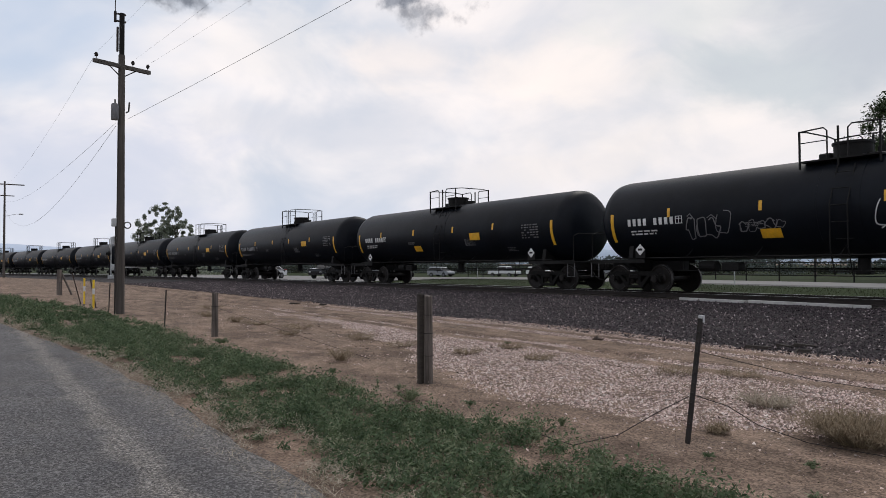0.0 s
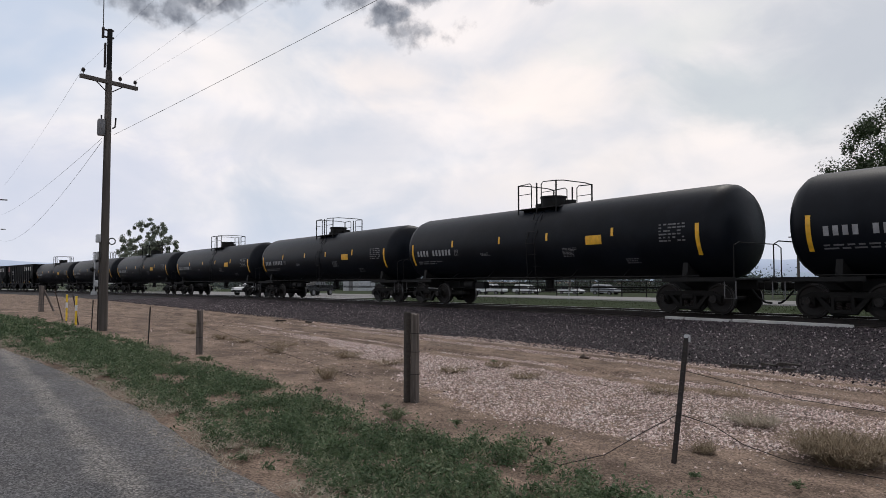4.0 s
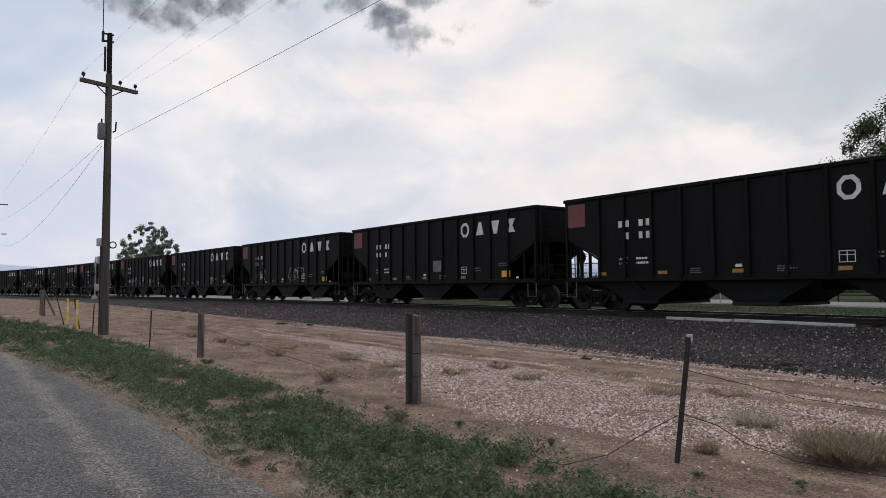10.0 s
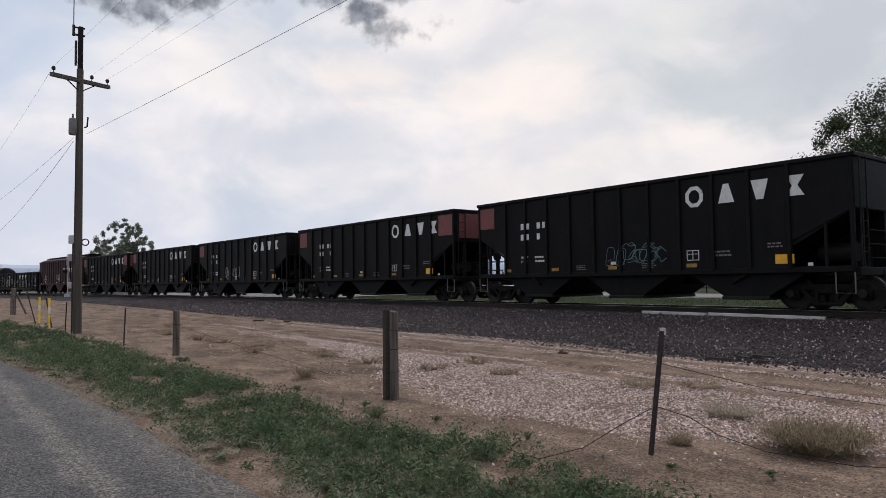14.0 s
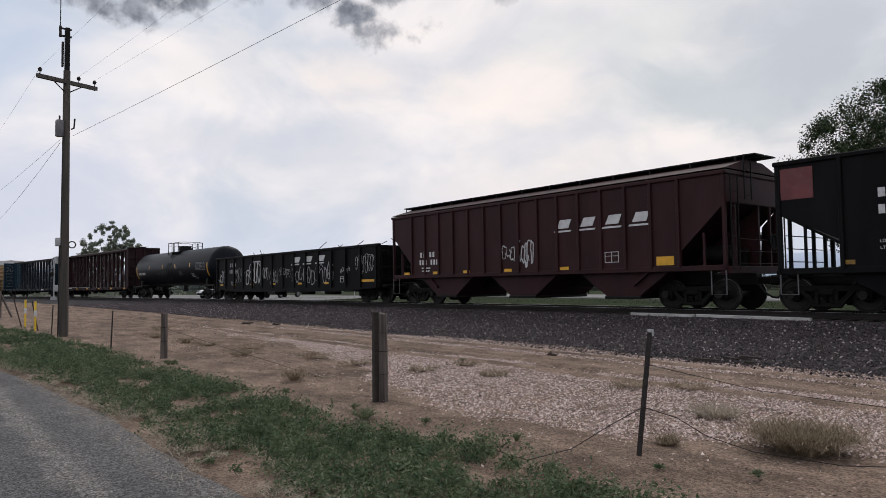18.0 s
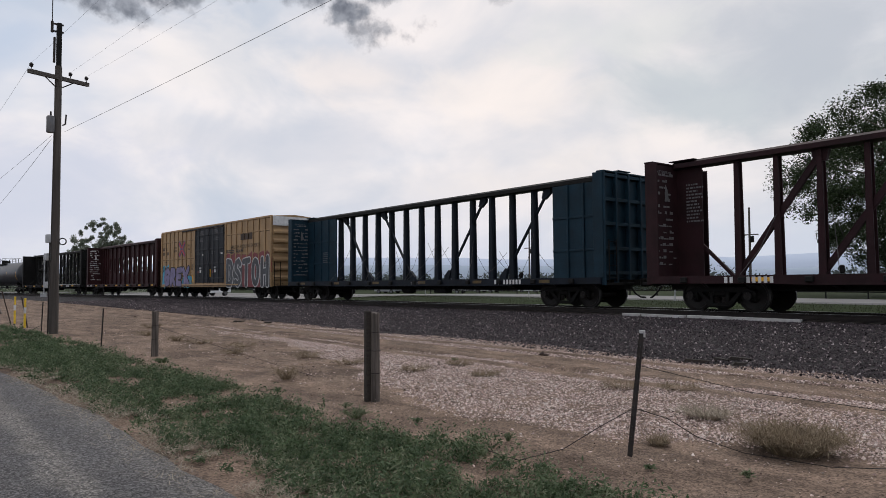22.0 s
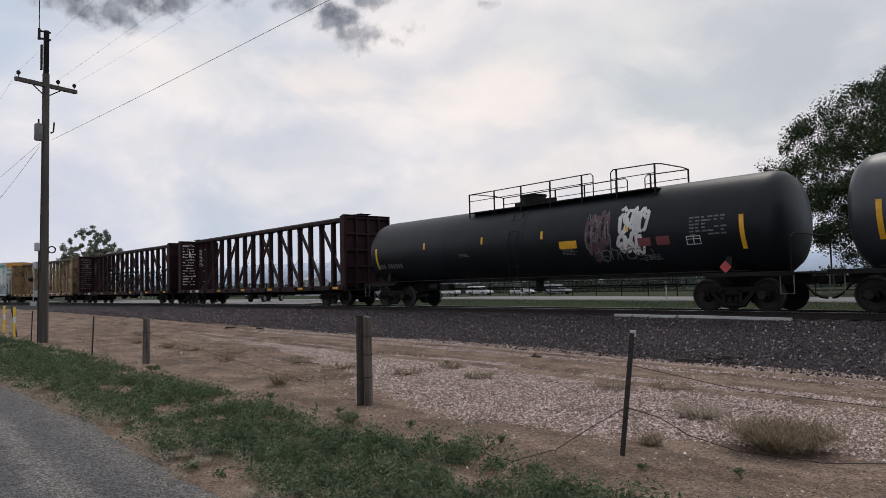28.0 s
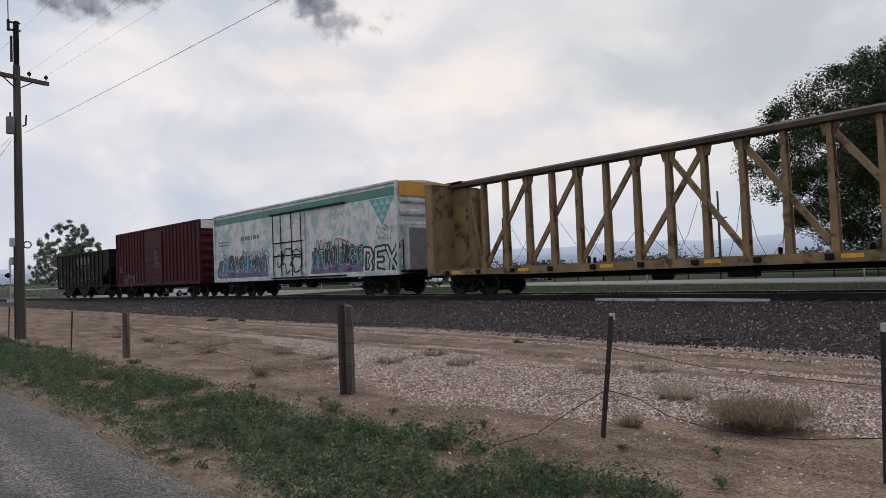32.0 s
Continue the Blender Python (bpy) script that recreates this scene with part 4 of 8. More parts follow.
# -- tank cars --
def tank_car(label, left, length=16.7, top=3.95, bottom=1.06, half=6.89, paint=None, long_walk=False, seed=0, sign=True, mid=8.19, tapes=(3.72, 6.8, 9.45, 12.5), sign_at=3.15, data_at=6.15, drop=0.0, manway=0.22, rail=0.82):
    paint = paint or BLACK
    car = thing("tank_car", label, "tank car", "cars of the freight train")
    TRAIN.append((car, left + mid, half))
    r, zc, L = (top - bottom) / 2, (top + bottom) / 2, length / 2
    head = [(0, 0.02), (0.03, 0.3), (0.10, 0.6), (0.22, 0.86), (0.40, 0.97), (0.62, 1.0)]
    prof = [(-L + a * 1.1, b * r) for a, b in head] + [(-0.55, r), (-0.54, r + 0.012), (0.54, r + 0.012), (0.55, r)] + [(L - a * 1.1, b * r) for a, b in reversed(head)]
    part("tank", Geo().lathe(prof, 56, "x", (0, zc)), paint, car, smooth=True)

    def surf(z):
        q = min(0.999, max(-0.999, (z - zc) / r))
        return -r * math.sqrt(1 - q * q) - 0.002

    # stub sills, saddles, end platforms
    for s in (-1, 1):
        g = Geo().box(s * (half - 1.3), s * (L + 0.25), -0.18, 0.18, 0.72, 1.06, 0.02)
        part("stub_sill", g, BLACKISH, car)
        g = Geo()
        poly = [(-1.25, 0.95), (-1.15, 1.55), (-0.9, 1.35), (-0.4, 1.1), (0, 1.05), (0.4, 1.1), (0.9, 1.35), (1.15, 1.55), (1.25, 0.95), (0.6, 0.72), (-0.6, 0.72)]
        g.prism_x([(y, z) for y, z in poly], s * half - 0.09, s * half + 0.09)
        part("saddle", g, BLACKISH, car)
        g = Geo().box(s * (L - 0.35), s * (L + 0.28), -1.36, 1.36, 1.02, 1.07, 0.01)
        for y in (-1.36, 1.33):
            g.box(s * (half - 0.7), s * (L + 0.28), y, y + 0.03, 0.98, 1.10)
        part("end_platform", g, BLACKISH, car)
        g = Geo()
        for y in (-1.3, 1.3):
            g.tube([(s * (L + 0.2), y, 1.07), (s * (L + 0.2), y, 2.0), (s * (L + 0.2), y * 0.8, 2.1)], 0.018, 6)
        g.tube([(s * (L + 0.2), -1.04, 2.1), (s * (L + 0.2), 1.04, 2.1)], 0.018, 6)
        part("end_handrail", g, BLACKISH, car)
        for y in (-1.3, 1.3):
            part("sill_step", Geo().tube([(s * (L - 0.1), y, 1.0), (s * (L - 0.1), y, 0.5), (s * (L + 0.25), y, 0.5), (s * (L + 0.25), y, 1.0)], 0.016, 6), LETTER_DIM, car)
    for y in (-1, 1):
        g = Geo().tube([(-L + 0.9, y * 1.3, 1.14), (L - 0.9, y * 1.3, 1.14)], 0.02, 6)
        for k in range(7):
            x = -L + 1.4 + k * (2 * L - 2.8) / 6
            g.tube([(x, y * 1.3, 1.14), (x, y * (abs(surf(1.42)) - 0.02), 1.42)], 0.014, 5)
        part("side_handrail", g, BLACKISH, car)
    # manway, valve housing, top platform with rails
    mx = manway if not long_walk else long_walk[0]
    rail = rail if not long_walk else 0.62
    part("manway", Geo().cyl((mx, 0, top - 0.06), (mx, 0, top + 0.30), 0.48, 24).cyl((mx, 0, top + 0.30), (mx, 0, top + 0.36), 0.52, 24), BLACKISH, car, smooth=True)
    part("valve_housing", Geo().cyl((mx + 0.8, 0.1, top - 0.05), (mx + 0.8, 0.1, top + 0.16), 0.22, 16), BLACKISH, car)
    part("vent_box", Geo().box(mx - 0.85, mx - 0.5, -0.2, 0.2, top - 0.08, top + 0.14, 0.04), BLACKISH, car)
    x0, x1 = (mx - 0.95, mx + 1.1) if not long_walk else long_walk[1:3]
    for y0, y1 in ((-1.0, -0.55), (0.55, 1.0)):
        part("top_platform", Geo().box(x0, x1, y0, y1, top - 0.17, top - 0.13), BLACKISH, car)
    for y in (-0.98, 0.98):
        n = 3 if not long_walk else 7
        for k in range(n):
            x = x0 + (x1 - x0) * k / (n - 1)
            part("rail_post", Geo().box(x - 0.022, x + 0.022, y - 0.022, y + 0.022, top - 0.35, top + rail), BLACKISH, car)
        gap0, gap1 = (x0 + 0.36 * (x1 - x0), x0 + 0.62 * (x1 - x0)) if not long_walk else long_walk[3:]
        g = Geo()
        h = Geo()
        g.tube([(x0, y, top + rail - 0.02), (gap0 - 0.1, y, top + rail + 0.01), (gap0, y, top + rail - 0.08), (gap0, y, top - 0.15)], 0.02, 7)
        h.tube([(x1, y, top + rail - 0.02), (gap1 + 0.1, y, top + rail + 0.01), (gap1, y, top + rail - 0.08), (gap1, y, top - 0.15)], 0.02, 7)
        g.tube([(x0, y, top + rail * 0.52), (gap0, y, top + rail * 0.52)], 0.014, 6)
        h.tube([(x1, y, top + rail * 0.52), (gap1, y, top + rail * 0.52)], 0.014, 6)
        part("guard_rail", g, BLACKISH, car)
        part("guard_rail", h, BLACKISH, car)
    for x in (x0, x1):
        part("end_rail", Geo().tube([(x, -0.98, top + rail - 0.02), (x, -0.6, top + rail + 0.02), (x, 0.6, top + rail + 0.02), (x, 0.98, top + rail - 0.02)], 0.02, 7), BLACKISH, car)
    # ladder up the side, outlet, brake gear
    gx = mx + 0.3
    g = Geo()
    for dx in (-0.22, 0.22):
        g.tube([(gx + dx, -1.28, 0.62), (gx + dx, -1.5, 1.3), (gx + dx, surf(zc) - 0.12, zc), (gx + dx, surf(zc + r * 0.75) - 0.12, zc + r * 0.75)], 0.016, 6)
    for k in range(7):
        z = 0.7 + k * 0.43
        y = surf(z) - 0.12 if z > 1.3 else -1.4
        g.cyl((gx - 0.22, y, z), (gx + 0.22, y, z), 0.012, 6)
    part("side_ladder", g, BLACKISH, car)
    part("outlet_valve", Geo().cyl((0, 0, 0.72), (0, 0, bottom + 0.05), 0.16, 14).box(-0.2, 0.2, -0.14, 0.14, 0.62, 0.74, 0.03), BLACKISH, car)
    part("brake_cylinder", Geo().cyl((-half + 2.3, -0.55, 0.86), (-half + 2.85, -0.55, 0.86), 0.17, 14).box(-half + 3.1, -half + 3.7, -0.75, -0.4, 0.7, 0.98, 0.04), BLACKISH, car)
    g = Geo().tube([(-half, 0.3, 0.78), (half, 0.3, 0.78)], 0.03, 6).tube([(-half + 1, -0.5, 0.72), (half - 2, -0.5, 0.72)], 0.018, 6)
    for x in (-half + 1.6, -2.2, 1.8, half - 2.2):
        g.tube([(x, -0.5, 0.72), (x, -0.5, bottom + 0.25)], 0.012, 5).tube([(x, 0.3, 0.78), (x, 0.3, bottom + 0.2)], 0.012, 5)
    part("brake_rod", g, BLACKISH, car)
    # markings on both sides
    k = L / 8.35
    for x in tapes:
        reflector(car, (x - 8.19) * k, zc - 0.02, zc + 0.26, surf)
    for x in (0.66, 15.68):
        reflector(car, (x - 8.19) * k, zc - 0.75, zc + 0.2, surf, 0.13)
    if sign:
        panel(car, sign_at * k, (sign_at + 0.7) * k, zc - 0.26 - drop, zc + 0.05 - drop, surf, REFLECT, "warning_sign", "yellow stencilled consent sign")
        lines(car, (sign_at + 0.05) * k, zc - 0.02 - drop, 4, 0.6, surf, BLACK, 0.025, seed, "sign_lines")
    g = Geo()
    rr = random.Random(seed + 3)
    for row in range(6):
        for col in range(6):
            if rr.random() < 0.85:
                g.slab((data_at + col * 0.165) * k, (data_at + col * 0.165 + rr.uniform(0.06, 0.15)) * k, zc - 0.3 - drop + row * 0.1, zc - 0.3 - drop + row * 0.1 + 0.045, surf, 0.004, 1)
    tagged(part("data_panel", g, LETTER_DIM, car, "grey stencilled data panel"), kind="stuff")
    lines(car, 2.0 * k, zc - 0.35, 7, 0.75, surf, LETTER_DIM, 0.022, seed + 1)
    lines(car, 4.7 * k, zc - 0.8, 3, 0.7, surf, LETTER_DIM, 0.03, seed + 2)
    lines(car, -2.6 * k, zc - 0.36, 3, 0.6, surf, LETTER_DIM, 0.022, seed + 5)
    coupler(car, half + 0.4, 9.03 if length < 18 else L + 0.62)
    trucks(car, half)
    return car, surf, zc, r


TANKS = [-17.05, -35.11, -53.19, -71.23, -89.32, -107.44, -125.63, -143.68, -161.77, -179.82, -197.87]
for i, left in enumerate(TANKS):
    if i < 2:
        car, surf, zc, r = tank_car("glossy black tank car with large white lettering and amber reflectors", left, seed=i, tapes=(2.99, 6.09, 9.34, 12.19), sign_at=2.4, data_at=5.8, top=3.84, drop=0.14, manway=-0.22, rail=0.7)
        marks(car, -6.85, zc - 0.24, 9, 0.23, surf, LETTER, (4,), "car_number", 0.72)
        lines(car, -6.75, zc - 0.44, 2, 1.6, surf, LETTER, 0.045, 3)
        frame_box(car, -4.95, -4.7, zc - 0.24, zc, surf)
        for e in (-1, 1):
            x = e * 6.35
            part("placard", Geo().prism([(x - 0.19, 1.42), (x, 1.61), (x + 0.19, 1.42), (x, 1.23)], -1.38, -1.37), LETTER, car, "white diamond placard")
            part("placard_holder", Geo().prism([(x - 0.2, 1.14), (x + 0.2, 1.14), (x + 0.2, 1.4), (x - 0.2, 1.4)], -1.37, -1.355), BLACKISH, car)
            tagged(part("placard_mark", Geo().box(x - 0.09, x + 0.09, -1.384, -1.379, 1.39, 1.46), BLACKISH, car), kind="stuff")
        if i == 0:
            scribble(car, -4.6, -3.1, zc - 0.75, zc + 0.1, surf, LETTER_DIM, 91, 4, 0.03)
            scribble(car, -2.8, -1.4, zc - 0.62, zc - 0.25, surf, LETTER_DIM, 92, 5, 0.03)
            scribble(car, 0.9, 3.4, zc - 0.8, zc + 0.05, surf, SPRAY_WHITE, 93, 6, 0.035)
        panel(car, -2.17, -1.57, zc - 0.8, zc - 0.54, surf, REFLECT, "warning_sign", "amber sign plate")
    else:
        car, surf, zc, r = tank_car("dusty black tank car with grey stencils, amber reflectors and yellow sign", left, seed=i)
        marks(car, -7.15, zc - 0.36, 11, 0.25, surf, STENCIL, (4,), "car_number", 0.75)
        lines(car, -7.2, zc - 0.62, 2, 2.2, surf, LETTER_DIM, 0.04, i)
        frame_box(car, -4.35, -4.1, zc - 0.38, zc - 0.14, surf, LETTER_DIM)


def blobs(car, x0, x1, z0, z1, y, n, fill, edge, seed, label, jag=0.18, inner=None):
    """Fat bubble shapes side by side, each filled and outlined."""
    r = random.Random(seed)
    for k in range(n):
        a, b = x0 + (x1 - x0) * (k - 0.08) / n, x0 + (x1 - x0) * (k + 1.08) / n
        cx, cz, hx, hz = (a + b) / 2, (z0 + z1) / 2, (b - a) / 2, (z1 - z0) / 2
        pts = []
        for i in range(18):
            t = 6.283 * i / 18
            k2 = 1 + r.uniform(-jag, jag)
            sx, sz = math.copysign(abs(math.cos(t)) ** 0.55, math.cos(t)), math.copysign(abs(math.sin(t)) ** 0.55, math.sin(t))
            pts.append((cx + hx * sx * k2, cz + hz * sz * (1 + r.uniform(-jag, jag) * 0.7)))
        f = Geo()
        f.add([(cx, y - 0.007 - 0.001 * (k % 2), cz)] + [(p[0], y - 0.007 - 0.001 * (k % 2), p[1]) for p in pts], [(0, 1 + i, 1 + (i + 1) % 18) for i in range(18)])
        tone = fill[k % len(fill)]
        part("graffiti_letter", f, tone, car, label)
        e = Geo().ribbon(pts + pts[:2], 0.05, flat(y), 0.011)
        hx *= 0.35
        e.ribbon([(cx - hx, cz + hz * r.uniform(0.1, 0.6)), (cx + hx * 0.3, cz + hz * r.uniform(-0.2, 0.3)), (cx + hx, cz - hz * r.uniform(0.1, 0.6))], 0.05, flat(y), 0.011)
        part("graffiti_outline", e, edge, car)
        if inner:
            part("graffiti_shade", Geo().ribbon([(cx - hx, cz - hz * 0.5), (cx, cz - hz * 0.1), (cx + hx * 1.4, cz + hz * 0.4)], 0.14, flat(y), 0.009), inner, car)


def stroke(g, pts, w, y, step=0.0003):
    """A thick sprayed line with rounded joints; each piece lies a hair in front of the one before."""
    k = len(g.f)
    for i, (x, z) in enumerate(pts):
        k += 1
        yy = y - step * (k % 24)
        ring = [(x + w / 2 * math.cos(0.524 * a), yy, z + w / 2 * math.sin(0.524 * a)) for a in range(12)]
        g.add(ring, [tuple(range(12))])
        if i + 1 < len(pts):
            dx, dz = pts[i + 1][0] - x, pts[i + 1][1] - z
            ln = math.hypot(dx, dz) or 1
            qx, qz = -dz / ln * w / 2, dx / ln * w / 2
            yy -= step / 2
            g.add([(x + qx, yy, z + qz), (x - qx, yy, z - qz), (x + dx - qx, yy, z + dz - qz), (x + dx + qx, yy, z + dz + qz)], [(0, 1, 2, 3)])


LOOP = [(0.5 + 0.42 * math.sin(0.524 * a), 0.5 + 0.47 * math.cos(0.524 * a)) for a in range(13)]
GLYPHS = {
    "bowl": [[(0.1, 0.0), (0.1, 1.0), (0.7, 0.95), (0.92, 0.7), (0.7, 0.48), (0.9, 0.25), (0.7, 0.02), (0.12, 0.0)]],
    "snake": [[(0.9, 0.85), (0.6, 1.0), (0.2, 0.9), (0.15, 0.65), (0.8, 0.4), (0.85, 0.15), (0.5, 0.0), (0.08, 0.12)]],
    "mast": [[(0.0, 0.95), (1.0, 1.0)], [(0.5, 0.95), (0.46, 0.0)]],
    "loop": [LOOP],
    "gate": [[(0.08, 0.0), (0.12, 1.0)], [(0.1, 0.5), (0.9, 0.52)], [(0.9, 0.0), (0.94, 1.05)]],
    "hook": [[(0.95, 0.8), (0.6, 1.0), (0.15, 0.85), (0.05, 0.4), (0.3, 0.02), (0.9, 0.1), (0.92, 0.45), (0.55, 0.45)]],
    "leg": [[(0.1, 0.0), (0.1, 0.98), (0.75, 0.95), (0.85, 0.65), (0.2, 0.5), (0.95, 0.0)]],
    "comb": [[(0.95, 1.0), (0.1, 0.96), (0.1, 0.05), (0.95, 0.0)], [(0.1, 0.52), (0.8, 0.52)]],
    "kick": [[(0.0, 1.0), (0.5, 0.5), (0.45, 0.0)], [(1.1, 1.05), (0.5, 0.5), (1.15, 0.02)]],
}


def sprayed(car, x0, x1, z0, z1, y, glyphs, fill, edge, w_fill, w_edge, label, gap=0.12, slant=0.0):
    """Sprayed block letters side by side: a broad outline, and the fill in front of it."""
    n = len(glyphs)
    wide = (x1 - x0) / n
    for k, name in enumerate(glyphs):
        a, outer, body = x0 + wide * k, Geo(), Geo()
        for line in GLYPHS[name]:
            pts = [(a + wide * (gap + (1 - 2 * gap) * u) + slant * v, z0 + (z1 - z0) * v) for u, v in line]
            stroke(outer, pts, w_edge, y - 0.002 * (k % 3))
            stroke(body, pts, w_fill, y - 0.016 - 0.002 * (k % 3))
        tagged(part("graffiti_outline", outer, edge, car), kind="stuff")
        tagged(part("graffiti_letter", body, fill[k % len(fill)], car, label), kind="stuff")


def words(car, text, x, y, z, size, mat, name="words"):
    c = bpy.data.curves.new(name, "FONT")
    c.body, c.size, c.extrude = text, size, 0.002
    tmp = new("tmp", c)
    me = bpy.data.meshes.new_from_object(tmp)
    bpy.data.objects.remove(tmp)
    me.materials.clear()
    me.materials.append(mat)
    ob = part(name, me, mat, car)
    ob.matrix_basis = pose(x, y, z, 90)
    return ob


SPRAY_PALE = material("thin_pale_blue_spray_paint", (0.09, 0.17, 0.20), 0.6, var=0.25, dusty=0.3, bump=0)
BROWN_INK = material("faded_brown_lettering", (0.045, 0.026, 0.016), 0.7, var=0.2, dusty=0.2, bump=0)
SPRAY_CYAN = material("cyan_spray_paint", (0.05, 0.33, 0.50), 0.6, var=0.2, dusty=0.2, bump=0)
SPRAY_VIOLET = material("violet_spray_paint", (0.19, 0.165, 0.30), 0.6, var=0.25, dusty=0.2, bump=0)
SPRAY_RED = material("red_spray_paint", (0.20, 0.035, 0.04), 0.6, var=0.25, dusty=0.2, bump=0)
SPRAY_BLACK = material("black_spray_paint", (0.02, 0.02, 0.025), 0.6, var=0.3, dusty=0.1, bump=0)
SPRAY_BLUE = material("blue_grey_spray_paint", (0.08, 0.14, 0.20), 0.6, var=0.3, dusty=0.2, bump=0)
SPRAY_GREY = material("grey_spray_paint", (0.055, 0.06, 0.07), 0.6, var=0.3, dusty=0.2, bump=0)
TRI_TEAL = material("teal_triangle_paint", (0.11, 0.36, 0.36), 0.5, var=0.12, dusty=0.15, bump=0)
LOGO_BLUE = material("faded_blue_logo", (0.035, 0.06, 0.21), 0.6, var=0.2, dusty=0.2, bump=0)
LOGO_RED = material("faded_red_logo", (0.42, 0.05, 0.05), 0.6, var=0.2, dusty=0.2, bump=0)
CABLE = material("tie_down_cable", (0.06, 0.058, 0.058), 0.6, 0.2, var=0.2, bump=0, dusty=0)
RUBBER = material("rubber_strap", (0.007, 0.007, 0.007), 0.8, var=0.3, bump=0, dusty=0.1, spec=0.15)


# -- open hoppers --
def hopper_side(L, top, sill, cut_z, cut_x, cut_low):
    return [(-L, top), (L, top), (L, cut_z), (L - cut_x, cut_low), (L - cut_x, sill), (-L + cut_x, sill), (-L + cut_x, cut_low), (-L, cut_z)]


def hopper_car(left, label, paint, L=7.06, hw=1.53, top=3.97, sill=1.1, half=6.1, mid=7.16, posts=11, bays=(-3.9, 0.05, 4.1), cut=(2.6, 1.55, 1.85), name="hopper_car", lid=False, low=0.36, ends=True):
    car = thing(name, label, "hopper car", "cars of the freight train")
    TRAIN.append((car, left + mid, half))
    poly = hopper_side(L, top, sill, *cut)
    for s in (-1, 1):
        part("side_sheet", Geo().prism(poly, s * hw - 0.02, s * hw + 0.02), paint, car)
        part("top_chord", Geo().box(-L - 0.03, L + 0.03, s * hw - 0.08, s * hw + 0.08, top - 0.12, top, 0.02), paint, car)
        part("side_sill", Geo().box(-L + 0.02, L - 0.02, s * hw - 0.06, s * hw + 0.05, sill - 0.1, sill + 0.06, 0.015), paint, car)
        for k in range(posts):
            x = -L + cut[1] + 0.06 + k * (2 * L - 2 * cut[1] - 0.12) / (posts - 1)
            part("side_post", Geo().box(x - 0.05, x + 0.05, s * hw + s * 0.02, s * hw + s * 0.095, sill, top - 0.06, 0.015), paint, car)
        for e in (-1, 1):
            part("corner_post", Geo().box(e * (L - 0.02), e * (L - 0.12), s * hw - 0.06, s * hw + 0.06, sill - 0.1, top - 0.05, 0.015), paint, car)
            part("end_strut", Geo().box(e * (L - 0.75), e * (L - 0.68), s * hw - 0.03, s * hw + 0.03, sill, 2.25, 0.01), paint, car)
    for e in (-1, 1):
        part("end_sheet", Geo().box(e * (L - 0.04), e * L, -hw, hw, cut[0], top), paint, car)
        part("end_chord", Geo().box(e * (L - 0.06), e * (L + 0.05), -hw - 0.08, hw + 0.08, top - 0.12, top + 0.003, 0.02), paint, car)
        slope = [(e * (L - 0.02), cut[0] + 0.05), (e * (L - 0.02), cut[0] - 0.02), (e * (L - cut[1] - 1.75), 0.72), (e * (L - cut[1] - 1.75), 0.8)]
        part("slope_sheet", Geo().prism(slope, -hw + 0.02, hw - 0.02), paint, car)
        part("end_sill", Geo().box(e * (L - 0.25), e * (L + 0.08), -hw, hw, sill - 0.2, sill + 0.02, 0.02), paint, car)
        for y in (-1.0, 0.35, 1.05):
            part("end_post", Geo().box(e * (L - 0.11), e * (L - 0.03), y - 0.05, y + 0.05, sill, cut[0] + 0.02, 0.01), paint, car)
        rung_ladder(car, e * (L + 0.07), -hw + 0.32, sill - 0.1, top - 0.1, "y", 0.4)
        g = Geo()
        for k in range(3):
            g.cyl((e * (L + 0.06), -hw + 0.6, 1.35 + 0.35 * k), (e * (L + 0.06), hw - 0.35, 1.35 + 0.35 * k), 0.014, 6)
        tagged(part("end_grab_irons", g, paint, car), kind="stuff")
        part("sill_step", Geo().tube([(e * (L - 0.05), -hw - 0.03, sill - 0.1), (e * (L - 0.05), -hw - 0.03, 0.48), (e * (L - 0.5), -hw - 0.03, 0.48), (e * (L - 0.5), -hw - 0.03, sill - 0.1)], 0.018, 6), LETTER_DIM, car)
    part("equipment_sheet", Geo().prism([(L - 0.12, cut[0] + 0.02), (L - 0.12, sill - 0.05), (L - cut[1] - 1.2, sill - 0.05)], 0.35, 0.39), paint, car)
    part("air_reservoir", Geo().cyl((L - 1.25, -0.55, sill + 0.42), (L - 0.35, -0.55, sill + 0.42), 0.24, 14), BLACKISH, car, smooth=True)
    part("brake_cylinder", Geo().cyl((L - 1.3, 0.1, sill + 0.3), (L - 0.6, 0.1, sill + 0.3), 0.17, 12).box(L - 0.62, L - 0.3, -0.05, 0.25, sill + 0.02, sill + 0.55, 0.03), BLACKISH, car)
    part("brake_wheel", Geo().lathe([(L + 0.2, 0.24), (L + 0.23, 0.24), (L + 0.23, 0.2), (L + 0.2, 0.2)], 18, "x", (0.7, 2.0)).box(L + 0.05, L + 0.22, 0.66, 0.74, 1.9, 2.1), BLACKISH, car)
    part("centre_sill", Geo().box(-L - 0.1, L + 0.1, -0.18, 0.18, 0.72, 1.06, 0.02), BLACKISH, car)
    for x in bays:
        w = 1.85 if len(bays) == 3 else 1.3
        g = Geo()
        for s in (-1, 1):
            a = [(x - w, sill), (x + w, sill), (x + 0.62, low), (x - 0.62, low)]
            g.prism(a, s * (hw - 0.16) - 0.02, s * (hw - 0.16) + 0.02)
        g.prism([(x - w, sill), (x - 0.62, low), (x - 0.56, low), (x - w + 0.1, sill)], -hw + 0.16, hw - 0.16)
        g.prism([(x + w, sill), (x + 0.62, low), (x + 0.56, low), (x + w - 0.1, sill)], -hw + 0.16, hw - 0.16)
